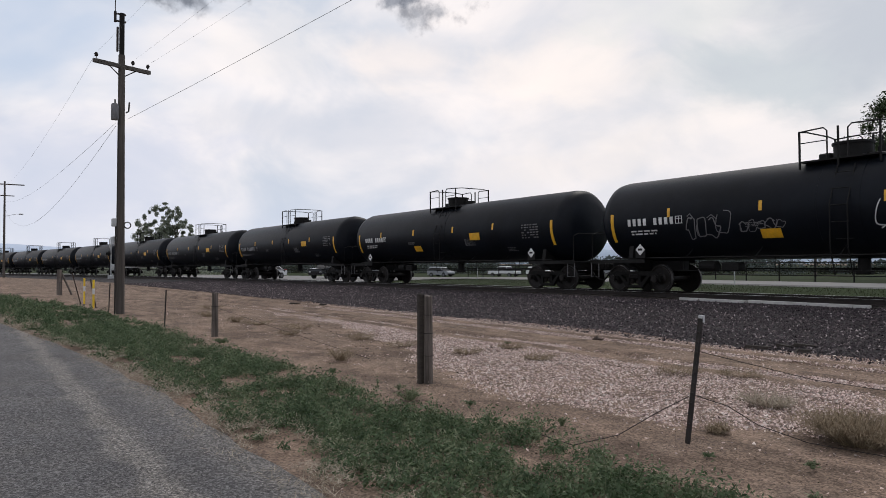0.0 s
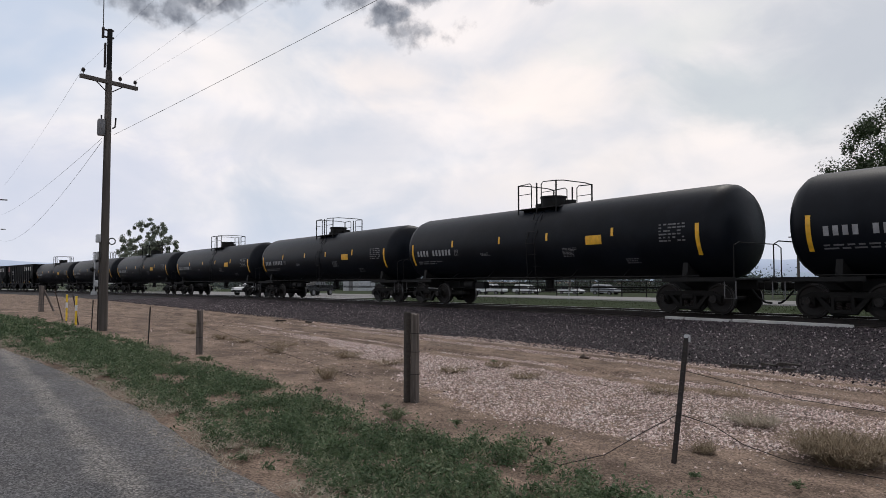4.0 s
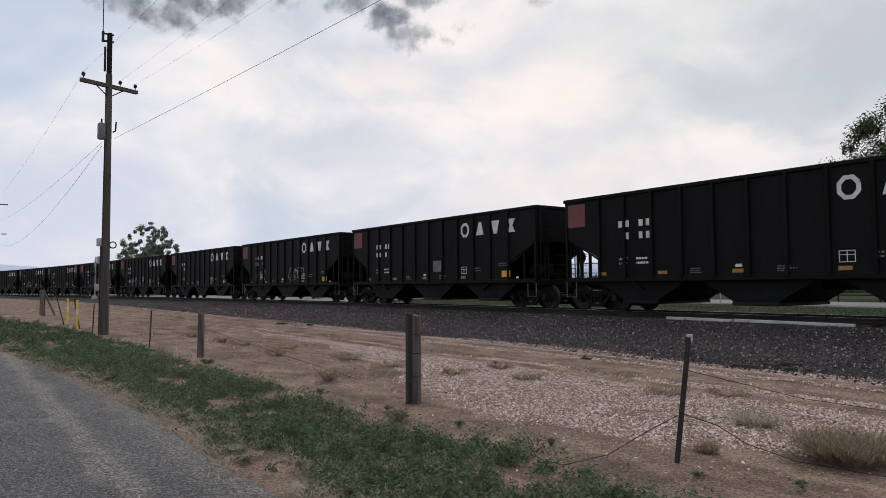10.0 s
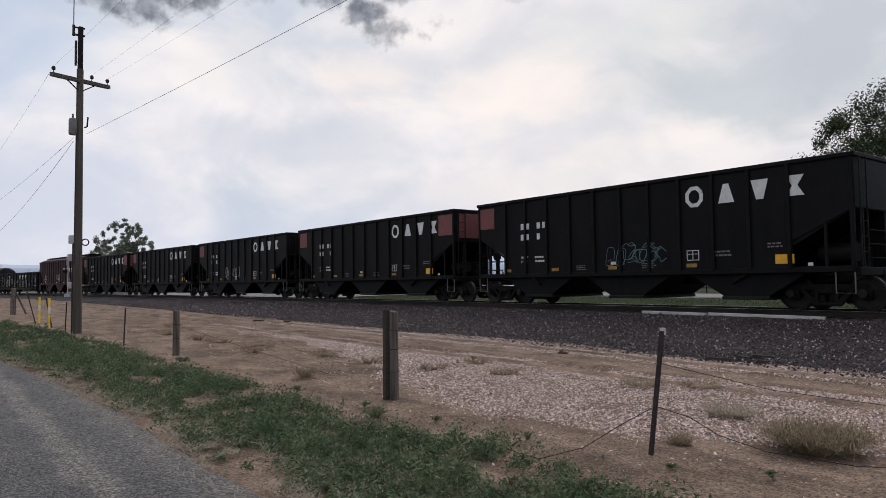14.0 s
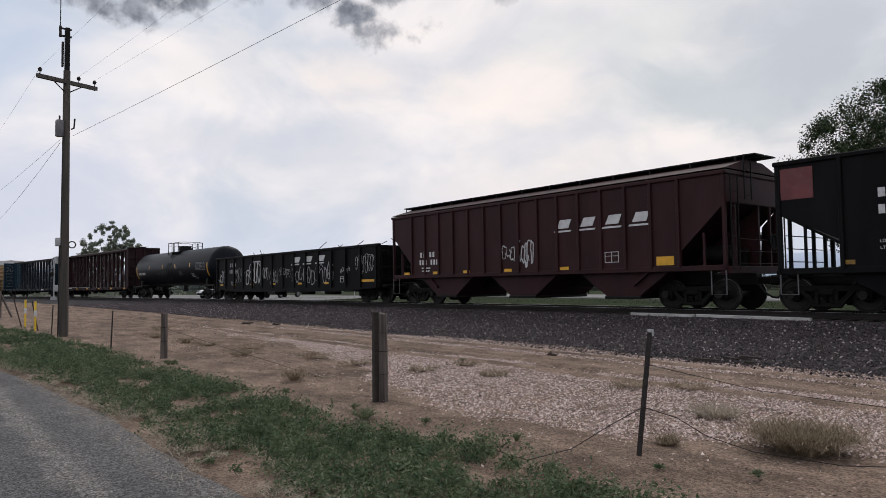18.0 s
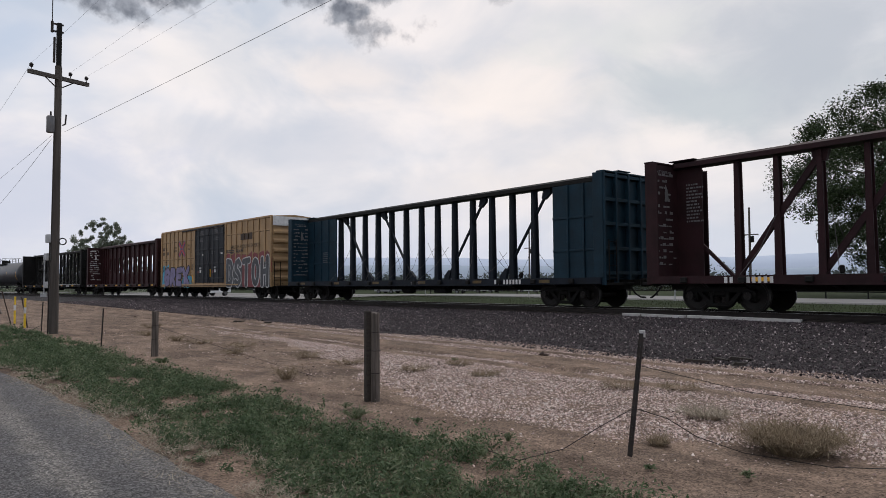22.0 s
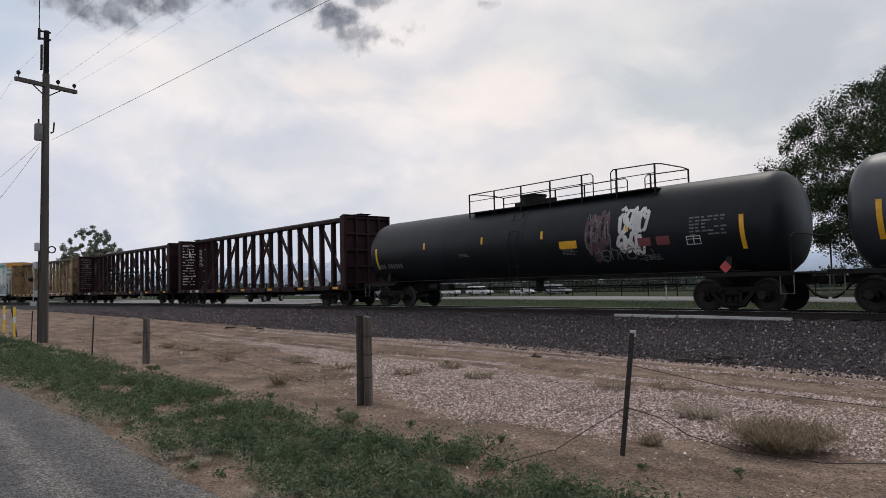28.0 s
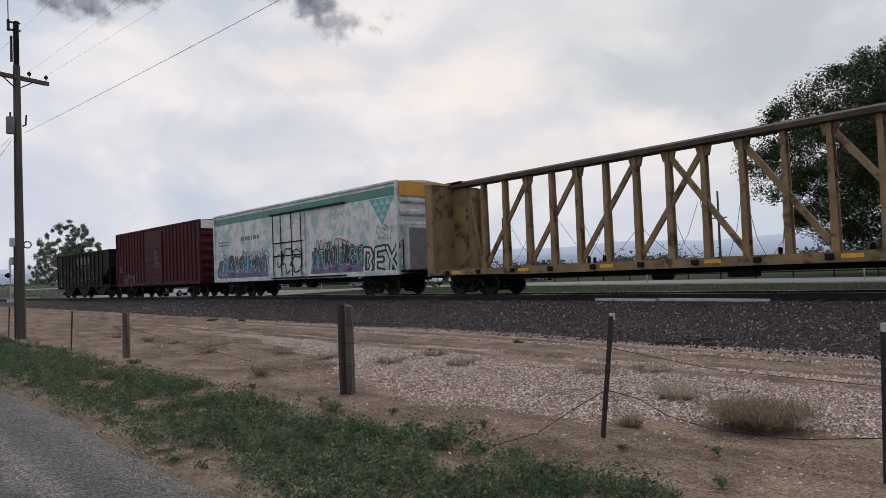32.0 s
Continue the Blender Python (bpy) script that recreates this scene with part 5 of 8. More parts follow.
        part("discharge_bay", g, paint, car)
        part("bay_gate", Geo().box(x - 0.7, x + 0.7, -hw + 0.1, hw - 0.1, low - 0.08, low + 0.02, 0.02), BLACKISH, car)
    part("air_pipe", Geo().tube([(-L, -0.6, sill - 0.16), (L, -0.6, sill - 0.16)], 0.025, 6), BLACKISH, car)
    coupler(car, L - 0.6, 7.83 if L < 7.5 else L + 0.72)
    trucks(car, half)
    return car, flat(-hw - 0.022)


HOPPERS = [-213.25, -228.9, -244.55, -260.22, -275.91, -291.62, -307.32, -322.99, -338.62, -354.29]
for i, left in enumerate(HOPPERS):
    red_right = i in (6, 9)
    tag = i in (2, 4, 5, 7)
    label = "black ribbed open hopper car, white lettering" + (", red corner panels" if red_right else ", sprayed scrawls" if tag else ", red corner panel")
    car, surf = hopper_car(left, label, HOPPER)
    raised = flat(-1.53 - 0.024)
    # tall white company lettering as plain shapes
    z0, z1 = 3.02, 3.56
    x = 2.44
    ring = [(x + 0.26 + 0.25 * math.cos(a), (z0 + z1) / 2 + 0.27 * math.sin(a)) for a in [0.785 * k + 0.39 for k in range(9)]]
    part("company_letter", Geo().ribbon(ring, 0.12, raised, 0.008), LETTER, car)
    part("company_letter", Geo().prism([(x + 1.02, z0), (x + 1.18, z1), (x + 1.34, z1), (x + 1.5, z0)], -1.562, -1.55), LETTER, car)
    part("company_letter", Geo().prism([(x + 2.0, z1), (x + 2.48, z1), (x + 2.34, z0), (x + 2.14, z0)], -1.562, -1.55), LETTER, car)
    part("company_letter", Geo().prism([(x + 2.95, z1), (x + 3.43, z1), (x + 3.26, (z0 + z1) / 2), (x + 3.43, z0), (x + 2.95, z0), (x + 3.12, (z0 + z1) / 2)], -1.562, -1.55), LETTER, car)
    for j, xx in enumerate((-4.62, -4.34, -3.78, -3.5)):
        tagged(part("car_mark", Geo().slab(xx, xx + 0.16, 2.8, 3.02, surf, 0.006, 1), LETTER, car), kind="stuff")
    for j, xx in enumerate((-4.62, -4.34, -3.78, -3.5)):
        if (i + j) % 4:
            tagged(part("car_mark", Geo().slab(xx, xx + 0.14, 2.4, 2.62, surf, 0.006, 1), LETTER, car), kind="stuff")
    words(car, "LD LMT", -4.62, -1.556, 1.72, 0.11, LETTER)
    words(car, "LT WT", -4.62, -1.556, 1.56, 0.11, LETTER)
    lines(car, -3.9, 1.72, 2, 0.5, surf, LETTER, 0.07, 5)
    panel(car, -6.93, -6.1, 2.95, 3.76, surf, SIGN_RED, "corner_panel", "red painted corner panel")
    if red_right:
        panel(car, 5.98, 6.93, 2.88, 3.76, surf, SIGN_RED, "corner_panel", "red painted corner panel")
        part("corner_panel", Geo().box(7.07, 7.085, -1.3, 1.3, 2.75, 3.8), SIGN_RED, car, "red painted end panel")
    for xx in (-5.35, -2.9, -0.35, 2.55):
        reflector(car, xx, 1.22, 1.33, surf, 0.34, WORN_TAPE)
    panel(car, 5.05, 5.55, 1.25, 1.5, surf, REFLECT, "amber_plate", "amber plate")
    panel(car, -0.42, -0.22, 1.38, 1.47, surf, LETTER, "white_plate", "small white plate")
    panel(car, 5.9, 6.02, 1.18, 1.26, surf, LETTER, "white_plate", "small white plate")
    frame_box(car, 2.4, 2.8, 1.42, 1.72, surf)
    lines(car, 3.25, 1.62, 2, 0.6, surf, LETTER_DIM, 0.05, i)
    lines(car, 0.8, 1.36, 3, 0.55, surf, LETTER_DIM, 0.03, i + 4)
    lines(car, 4.85, 1.78, 2, 0.6, surf, LETTER_DIM, 0.04, i + 9)
    lines(car, -1.9, 1.36, 3, 0.5, surf, LETTER_DIM, 0.03, i + 7)
    if i in (1, 4):
        panel(car, 0.35, 0.95, 1.55, 2.05, surf, LETTER_DIM, "faded_patch", "faded grey paint patch")
    if tag:
        r = random.Random(i)
        for k in range(3):
            xx = r.uniform(-4.2, 1.5)
            scribble(car, xx, xx + r.uniform(0.7, 1.5), 1.35, 2.1, surf, SPRAY_WHITE if i != 5 else SPRAY_PALE, 40 * i + k, 3, 0.02)

# the last car: an older hopper with faded lettering
car, surf = hopper_car(-688.5, "sooty black old hopper car with faded white streaks", BLACKISH, L=6.75, half=5.6, mid=6.8, top=4.05, posts=12)
for k, xx in enumerate((-1.2, -0.2, 0.7, 1.6)):
    tagged(part("faded_mark", Geo().slab(xx, xx + 0.35, 3.0, 3.6, surf, 0.006, 1), LETTER_DIM, car), kind="stuff")
scribble(car, -4.6, 4.0, 1.4, 2.8, surf, LETTER_DIM, 77, 9, 0.05, label="faded white scrawl")

# -- covered hopper --
car, surf = hopper_car(-372.11, "oxide-red covered grain hopper with white slanted lettering", REDBROWN, L=8.2, hw=1.55, top=4.0, sill=1.25, half=6.77, mid=8.28, posts=15, bays=(-4.5, 0.0, 4.5), cut=(3.1, 1.45, 1.75), name="covered_hopper", low=0.4)
part("roof", Geo().prism_x([(-1.6, 4.05), (-0.55, 4.36), (0.55, 4.36), (1.6, 4.05)], -8.22, 8.22), REDBROWN, car)
part("roof_walk", Geo().box(-8.6, 8.6, -0.62, -0.05, 4.47, 4.51).box(-8.6, 8.6, 0.05, 0.62, 4.47, 4.51), BLACKISH, car)
for k in range(12):
    x = -8.0 + k * 16 / 11
    part("walk_bracket", Geo().box(x - 0.03, x + 0.03, -0.62, 0.62, 4.34, 4.48), BLACKISH, car)
part("roof_hatch", Geo().box(-7.6, 7.6, -0.3, 0.3, 4.36, 4.44, 0.03), REDBROWN, car)
for e in (-1, 1):
    rung_ladder(car, e * 8.3, -0.5, 3.2, 4.5, "y", 0.4)
    part("shear_plate", Geo().prism([(e * 8.2, 3.05), (e * 7.7, 2.5), (e * 7.6, 1.1), (e * 8.2, 1.1)], 1.45, 1.5), REDBROWN, car)
up = flat(-1.574)
for k in range(4):
    x = 1.9 + k * 1.05
    part("company_letter", Geo().prism([(x, 2.75), (x + 0.52, 2.75), (x + 0.66, 3.05), (x + 0.16, 3.05)], -1.585, -1.57), LETTER, car)
    part("company_stripe", Geo().prism([(x - 0.14, 2.62), (x + 0.6, 2.62), (x + 0.65, 2.68), (x - 0.1, 2.68)], -1.585, -1.57), LETTER, car)
marks(car, -6.1, 2.05, 5, 0.22, up, LETTER, (2,), "car_number", 0.8)
marks(car, -6.15, 1.72, 7, 0.22, up, LETTER, (3,), "car_number", 0.7)
lines(car, -6.0, 1.55, 2, 0.9, up, LETTER, 0.06, 3)
scribble(car, -0.9, -0.2, 1.75, 2.3, up, SPRAY_WHITE, 5, 3, 0.03)
scribble(car, 0.0, 0.75, 1.45, 2.5, up, SPRAY_WHITE, 6, 5, 0.05)
frame_box(car, 3.95, 4.5, 1.5, 1.85, up)
for x in (-7.1, -5.0, -3.0, -0.6, 2.2):
    reflector(car, x, 1.3, 1.42, up, 0.4)
panel(car, 5.9, 6.5, 1.35, 1.62, up, REFLECT, "amber_plate", "amber plate")

# -- gondola --
car = thing("gondola_car", "black steel gondola loaded with scrap, sides scrawled with graffiti", "gondola car", "cars of the freight train")
TRAIN.append((car, -392.9 + 9.83, 8.43))
G, gw, gt, gb = 9.75, 1.5, 2.8, 0.78
for s in (-1, 1):
    part("side_sheet", Geo().box(-G, G, s * gw - 0.02, s * gw + 0.02, gb, gt), HOPPER, car)
    part("top_chord", Geo().box(-G - 0.05, G + 0.05, s * gw - 0.09, s * gw + 0.09, gt - 0.05, gt + 0.08, 0.02), HOPPER, car)
    part("side_sill", Geo().prism([(-G, gb + 0.16), (G, gb + 0.16), (G, gb - 0.02), (6.5, gb - 0.2), (-6.5, gb - 0.2), (-G, gb - 0.02)], s * gw - 0.05, s * gw + 0.05), HOPPER, car)
    for k in range(15):
        x = -G + 0.2 + k * (2 * G - 0.4) / 14
        part("side_post", Geo().prism([(x - 0.09, gb), (x + 0.09, gb), (x + 0.06, gt - 0.05), (x - 0.06, gt - 0.05)], s * gw + s * 0.02, s * gw + s * 0.11), HOPPER, car)
for e in (-1, 1):
    part("end_sheet", Geo().box(e * G, e * (G + 0.05), -gw, gw, gb, gt), HOPPER, car)
    for k in range(3):
        part("end_rib", Geo().box(e * (G + 0.05), e * (G + 0.13), -gw, gw, gb + 0.25 + 0.6 * k, gb + 0.4 + 0.6 * k, 0.02), HOPPER, car)
    rung_ladder(car, e * (G + 0.1), -1.2, 0.8, 2.6, "y")
    part("end_platform", Geo().box(e * G, e * (G + 0.3), -1.4, 1.4, 0.78, 0.9, 0.02), BLACKISH, car)
part("floor", Geo().box(-G, G, -gw, gw, 1.0, 1.1), BLACKISH, car)
part("centre_sill", Geo().box(-G - 0.1, G + 0.1, -0.2, 0.2, 0.66, 1.0, 0.02), BLACKISH, car)
part("brake_gear", Geo().cyl((-2.3, -0.7, 0.55), (-1.6, -0.7, 0.55), 0.2, 14).box(1.0, 2.0, -0.9, -0.5, 0.42, 0.66, 0.04).box(3.6, 4.8, -0.9, -0.5, 0.42, 0.66, 0.04).tube([(-7, -0.6, 0.6), (7, -0.6, 0.6)], 0.03, 6), BLACKISH, car)
g = Geo()
r = random.Random(8)
for k in range(46):
    x, y = r.uniform(-9, 9), r.uniform(-1.2, 1.2)
    if k % 3:
        g.box(x, x + r.uniform(0.3, 1.1), y, y + r.uniform(0.2, 0.6), gt - 0.6, gt + r.uniform(-0.1, 0.13), 0.03)
    else:
        g.tube([(x, y, gt - 0.3), (x + r.uniform(-0.4, 0.4), y, gt + r.uniform(0.05, 0.18)), (x + r.uniform(-0.9, 0.9), y, gt + r.uniform(0.15, 0.5))], 0.02, 5)
tagged(part("scrap_load", g, DARKRED, car, "rusty scrap heaped to the brim"), kind="stuff")
gs = flat(-gw - 0.022)
for k in range(3):
    x = 1.2 + k * 1.35
    part("company_letter", Geo().prism([(x, 2.22), (x + 0.7, 2.22), (x + 0.9, 2.52), (x + 0.22, 2.52)], -1.53, -1.515), LETTER, car)
    part("company_stripe", Geo().prism([(x - 0.2, 2.08), (x + 0.7, 2.08), (x + 0.76, 2.15), (x - 0.15, 2.15)], -1.53, -1.515), LETTER, car)
marks(car, -7.5, 2.2, 4, 0.25, gs, STENCIL, (), "car_number", 0.8)
marks(car, -7.6, 1.78, 6, 0.25, gs, STENCIL, (), "car_number", 0.72)
lines(car, -7.4, 1.18, 2, 0.9, gs, STENCIL, 0.06, 2)
for x0, x1, z0, z1, n, w, seed in ((-9.35, -8.15, 1.05, 1.95, 3, 0.045, 1), (-6.6, -5.3, 1.0, 2.1, 4, 0.03, 2), (-5.0, -3.0, 0.95, 2.45, 3, 0.1, 3), (-3.1, -1.9, 1.0, 2.1, 3, 0.05, 4), (-1.7, -0.6, 1.0, 2.0, 3, 0.03, 5), (-0.5, 0.9, 1.4, 2.0, 5, 0.025, 6), (1.0, 4.6, 0.95, 2.0, 6, 0.04, 7), (4.7, 5.6, 1.0, 2.2, 3, 0.04, 8), (6.3, 7.2, 1.5, 1.85, 4, 0.025, 9), (7.7, 9.5, 1.45, 2.5, 6, 0.03, 10)):
    scribble(car, x0, x1, z0, z1, gs, SPRAY_WHITE, 300 + seed, n + 2, w * 0.7)
frame_box(car, 6.3, 6.9, 1.05, 1.35, gs)
for x in (-8.9, -6.9, -4.2, -1.2, 2.0, 4.9):
    reflector(car, x, 0.98, 1.08, gs, 0.42)
panel(car, 8.1, 9.5, 1.05, 1.17, gs, REFLECT, "amber_plate", "amber stripe")
coupler(car, G - 0.5, 10.1)
trucks(car, 8.43)

# -- later tank cars --
SLATE_TANK = material("slate_tank_paint", (0.009, 0.0115, 0.0145), 0.42, var=0.3, dusty=0.15, dust=(0.035, 0.035, 0.036), bump=0.04, coarse=0.7, spec=0.2)
car, surf, zc, r0 = tank_car("glossy black tank car with scratched paint and grey data panel", -410.8, length=16.6, top=3.88, half=6.9, mid=8.5, seed=31, sign=False, manway=-0.2, rail=0.62)
marks(car, -7.0, zc - 0.45, 10, 0.2, surf, LETTER, (4,), "car_number", 0.6)
scribble(car, 1.3, 1.65, zc - 0.15, zc + 0.2, surf, SPRAY_WHITE, 91, 2, 0.018)
scribble(car, -1.6, 0.2, zc - 0.5, zc - 0.2, surf, LETTER_DIM, 92, 4, 0.025)
lines(car, 5.3, zc + 0.22, 7, 1.3, surf, LETTER_DIM, 0.04, 12, "data_lines")
frame_box(car, 4.4, 4.85, zc - 0.75, zc - 0.5, surf)
car, surf, zc, r0 = tank_car("grey-blue painted long tank car with a roof walkway", -543.39, length=20.4, top=4.03, bottom=1.02, half=8.75, mid=10.3, paint=GREY_TANK, long_walk=(-0.7, -5.7, 2.6, 0.4, 1.1), seed=32, sign=False)
marks(car, -8.2, zc - 0.25, 11, 0.27, surf, LETTER_DIM, (4,), "car_number", 0.7)
scribble(car, -2.0, 0.3, zc - 0.75, zc - 0.1, surf, SPRAY_WHITE, 95, 6, 0.05)
car, surf, zc, r0 = tank_car("black long tank car with sprayed lettering and roof walkway", -564.19, length=19.5, top=3.97, bottom=1.02, half=8.18, mid=9.74, long_walk=(-0.2, -2.8, 5.8, 3.42, 4.14), paint=SLATE_TANK, seed=33, sign=False)
marks(car, -8.9, zc - 0.75, 11, 0.2, surf, LETTER_DIM, (4,), "car_number", 0.7)
panel(car, 2.25, 3.0, zc - 0.42, zc - 0.16, surf, REFLECT, "amber_plate", "amber sign plate")
scribble(car, 4.75, 5.75, zc - 0.1, zc + 0.78, surf, SPRAY_WHITE, 97, 4, 0.13)
scribble(car, 4.7, 5.6, zc - 0.72, zc, surf, SPRAY_WHITE, 96, 4, 0.11)
scribble(car, 3.45, 4.35, zc - 0.9, zc + 0.78, surf, SPRAY_MAUVE, 98, 5, 0.11)
scribble(car, 3.4, 4.4, zc - 0.95, zc + 0.8, surf, LETTER_DIM, 94, 4, 0.04)
scribble(car, 3.6, 5.9, zc - 0.95, zc - 0.5, surf, LETTER_DIM, 99, 7, 0.035)
panel(car, 5.4, 5.85, zc - 0.5, zc - 0.25, surf, SIGN_RED, "red_plate", "red and white notice plate")
panel(car, 6.05, 6.5, zc - 0.5, zc - 0.24, surf, SIGN_RED, "red_plate", "red and white notice plate")
frame_box(car, 7.05, 7.5, zc - 0.55, zc - 0.3, surf)
part("placard", Geo().add([(8.2, -1.4, 1.08), (8.38, -1.4, 1.26), (8.2, -1.4, 1.44), (8.02, -1.4, 1.26)], [(0, 1, 2, 3)]), LOGO_RED, car, "red diamond placard")


# -- centrebeam flatcars --
RUSTY_CHORD = material("rusted_top_chord", (0.06, 0.042, 0.03), 0.8, var=0.4, dusty=0.3, dust=(0.10, 0.075, 0.055), bump=0.1, coarse=2)


def centerbeam(left, label, paint, L=10.75, top=4.55, mid=10.6, half=9.0, solid=False, style="truss", straps=False, text=None, seed=0, first=1.6, count=17, chord=None, frame_paint=None, low_brace=False):
    car = thing("centerbeam_car", label, "flatcar", "cars of the freight train")
    TRAIN.append((car, left + mid, half))
    deck0, deck1, dw = 0.78, 1.02, 1.42
    part("deck", Geo().box(-L, L, -dw, dw, deck1 - 0.06, deck1, 0.01), paint, car)
    for s in (-1, 1):
        part("side_sill", Geo().prism([(-L, deck1 + 0.02), (L, deck1 + 0.02), (L, deck1 - 0.2), (7.4, deck1 - 0.21), (6.2, deck1 - 0.25), (-6.2, deck1 - 0.25), (-7.4, deck1 - 0.21), (-L, deck1 - 0.2)], s * dw - 0.05, s * dw + 0.05), frame_paint or paint, car)
        for k in range(12):
            x = -L + 1.2 + k * (2 * L - 2.4) / 11
            part("winch", Geo().box(x - 0.1, x + 0.1, s * dw + s * 0.05, s * dw + s * 0.15, deck1 - 0.18, deck1 - 0.02, 0.02), BLACKISH, car)
            if s < 0 and k % 2 == seed % 2:
                reflector(car, x + 0.5, deck1 - 0.15, deck1 - 0.04, flat(-dw - 0.05), 0.5, DULL_TAPE if frame_paint else None)
    part("centre_sill", Geo().box(-L - 0.05, L + 0.05, -0.25, 0.25, 0.62, deck1 - 0.06, 0.02), BLACKISH, car)
    for k in range(9):
        x = -8 + 2 * k
        part("cross_bearer", Geo().prism_x([(-1.38, 0.9), (1.38, 0.9), (0.4, 0.66), (-0.4, 0.66)], x - 0.06, x + 0.06), BLACKISH, car)
    # bulkheads: framed walls across each end
    for e in (-1, 1):
        part("bulkhead", Geo().box(e * L, e * (L - 0.12), -1.4, 1.4, deck1, top, 0.02), paint, car)
        for y in (-1.4, -0.7, 0, 0.7, 1.4):
            part("bulkhead_post", Geo().box(e * L, e * (L + 0.16), min(1.32, max(-1.4, y - 0.05)), min(1.4, max(-1.32, y + 0.05)), deck0, top, 0.015), paint, car)
        for k in range(5):
            z = deck1 + 0.1 + k * (top - deck1 - 0.25) / 4
            part("bulkhead_rib", Geo().box(e * L, e * (L + 0.13), -1.4, 1.4, z, z + 0.12, 0.015), paint, car)
        part("bulkhead_cap", Geo().box(e * (L + 0.16), e * (L - 0.16), -1.42, 1.42, top, top + 0.05, 0.01), paint, car)
        for y in (-1.4, 1.4):
            part("bulkhead_edge", Geo().box(e * (L + 0.1), e * (L - 0.3), y - 0.03, y + 0.03, deck1, top, 0.01), paint, car)
        rung_ladder(car, e * (L + 0.2), -1.05, 0.9, 2.3, "y", 0.4)
        part("end_platform", Geo().box(e * L, e * (L + 0.35), -1.35, 1.35, 0.78, 0.86, 0.01), BLACKISH, car)
    if text:
        # notices on the inner face of the rear bulkhead
        r = random.Random(seed)
        g = Geo()
        for k in range(15):
            z = top - 0.35 - k * 0.2
            y = -1.2
            while y < -0.35:
                w = r.uniform(0.06, 0.2)
                if r.random() < 0.75:
                    g.box(-L + 0.12, -L + 0.126, y, y + w, z, z + r.choice((0.04, 0.06, 0.09)))
                y += w + 0.03
            if k % 2 and r.random() < 0.8:
                g.box(-L + 0.12, -L + 0.126, 0.35, 0.8, z, z + 0.05)
        tagged(part("notice_lines", g, text, car), kind="stuff")
        w = words(car, "ATTENTION", 0, 0, 0, 0.13, text, "notice_heading")
        w.matrix_basis = Matrix(((0, 0, 1, -L + 0.13), (1, 0, 0, -1.15), (0, 1, 0, top - 0.28), (0, 0, 0, 1)))
        part("notice_picture", Geo().prism_x([(-0.75, top - 1.15), (-0.55, top - 1.1), (-0.62, top - 0.75), (-0.72, top - 0.62)], -L + 0.12, -L + 0.126), text, car)
    # top chord
    part("top_chord", Geo().prism_x([(-0.3, top - 0.08), (0.3, top - 0.08), (0.3, top + 0.06), (0.12, top + 0.15), (-0.12, top + 0.15), (-0.3, top + 0.06)], -L + 0.1, L - 0.1), chord or paint, car)
    for e in (-1, 1):
        part("chord_plate", Geo().box(e * (L - 0.9), e * (L - 0.02), -0.35, 0.35, top + 0.13, top + 0.155), paint, car)
    n = count - 1
    px = [first - mid + 1.19 * k for k in range(count)]
    if solid:
        # solid web with a row of oval holes
        for a, b in ((-L + 0.1, px[0]), (px[-1], L - 0.1)):
            part("web_panel", Geo().box(a, b, -0.04, 0.04, deck1, top - 0.08), paint, car)
        for x in (px[0] - 0.65, px[0] - 1.25):
            part("web_post", Geo().box(x - 0.04, x + 0.04, -0.15, -0.04, deck1, top - 0.08), paint, car)
        for k in range(n):
            a, b, z0, z1 = px[k], px[k + 1], deck1, top - 0.08
            cx, cz, hx, hz = (a + b) / 2, 2.78, 0.30, 0.78
            holes = 0 <= k <= 10
            m = 24
            outer, inner = [], []
            for i in range(m):
                t = 6.283 * i / m
                c, s = math.cos(t), math.sin(t)
                q = min((b - a) / 2 / max(1e-6, abs(c)), ((z1 - cz) if s > 0 else (cz - z0)) / max(1e-6, abs(s)))
                outer.append((cx + c * q, cz + s * q))
                inner.append((cx + c * hx, cz + s * hz))
            corners = [(a, z0), (b, z0), (b, z1), (a, z1)]
            g = Geo()
            if not holes:
                g.box(a, b, -0.04, 0.04, z0, z1)
            else:
                for y, flip in ((-0.04, 1), (0.04, -1)):
                    g.add([(x, y, z) for x, z in outer] + [(x, y, z) for x, z in inner], [(i, (i + 1) % m, m + (i + 1) % m, m + i)[::flip] for i in range(m)])
                    for ccx, ccz in corners:
                        near = sorted(range(m), key=lambda i: abs(outer[i][0] - ccx) + abs(outer[i][1] - ccz))[:2]
                        g.add([(ccx, y, ccz), (outer[near[0]][0], y, outer[near[0]][1]), (outer[near[1]][0], y, outer[near[1]][1])], [(0, 1, 2)])
                g.add([(x, -0.04, z) for x, z in inner] + [(x, 0.04, z) for x, z in inner], [(i, (i + 1) % m, m + (i + 1) % m, m + i) for i in range(m)])
            sheet, bm = g.mesh("web_panel", paint), bmesh.new()
            bm.from_mesh(sheet)
            bmesh.ops.remove_doubles(bm, verts=bm.verts, dist=0.0005)
            bm.to_mesh(sheet)
            bm.free()
            part("web_panel", sheet, paint, car)
            for s in (-1, 1):
                part("web_post", Geo().prism([(a - 0.05, z0), (a + 0.05, z0), (a + 0.04, z1), (a - 0.04, z1)], s * 0.04, s * 0.16), paint, car)
    else:
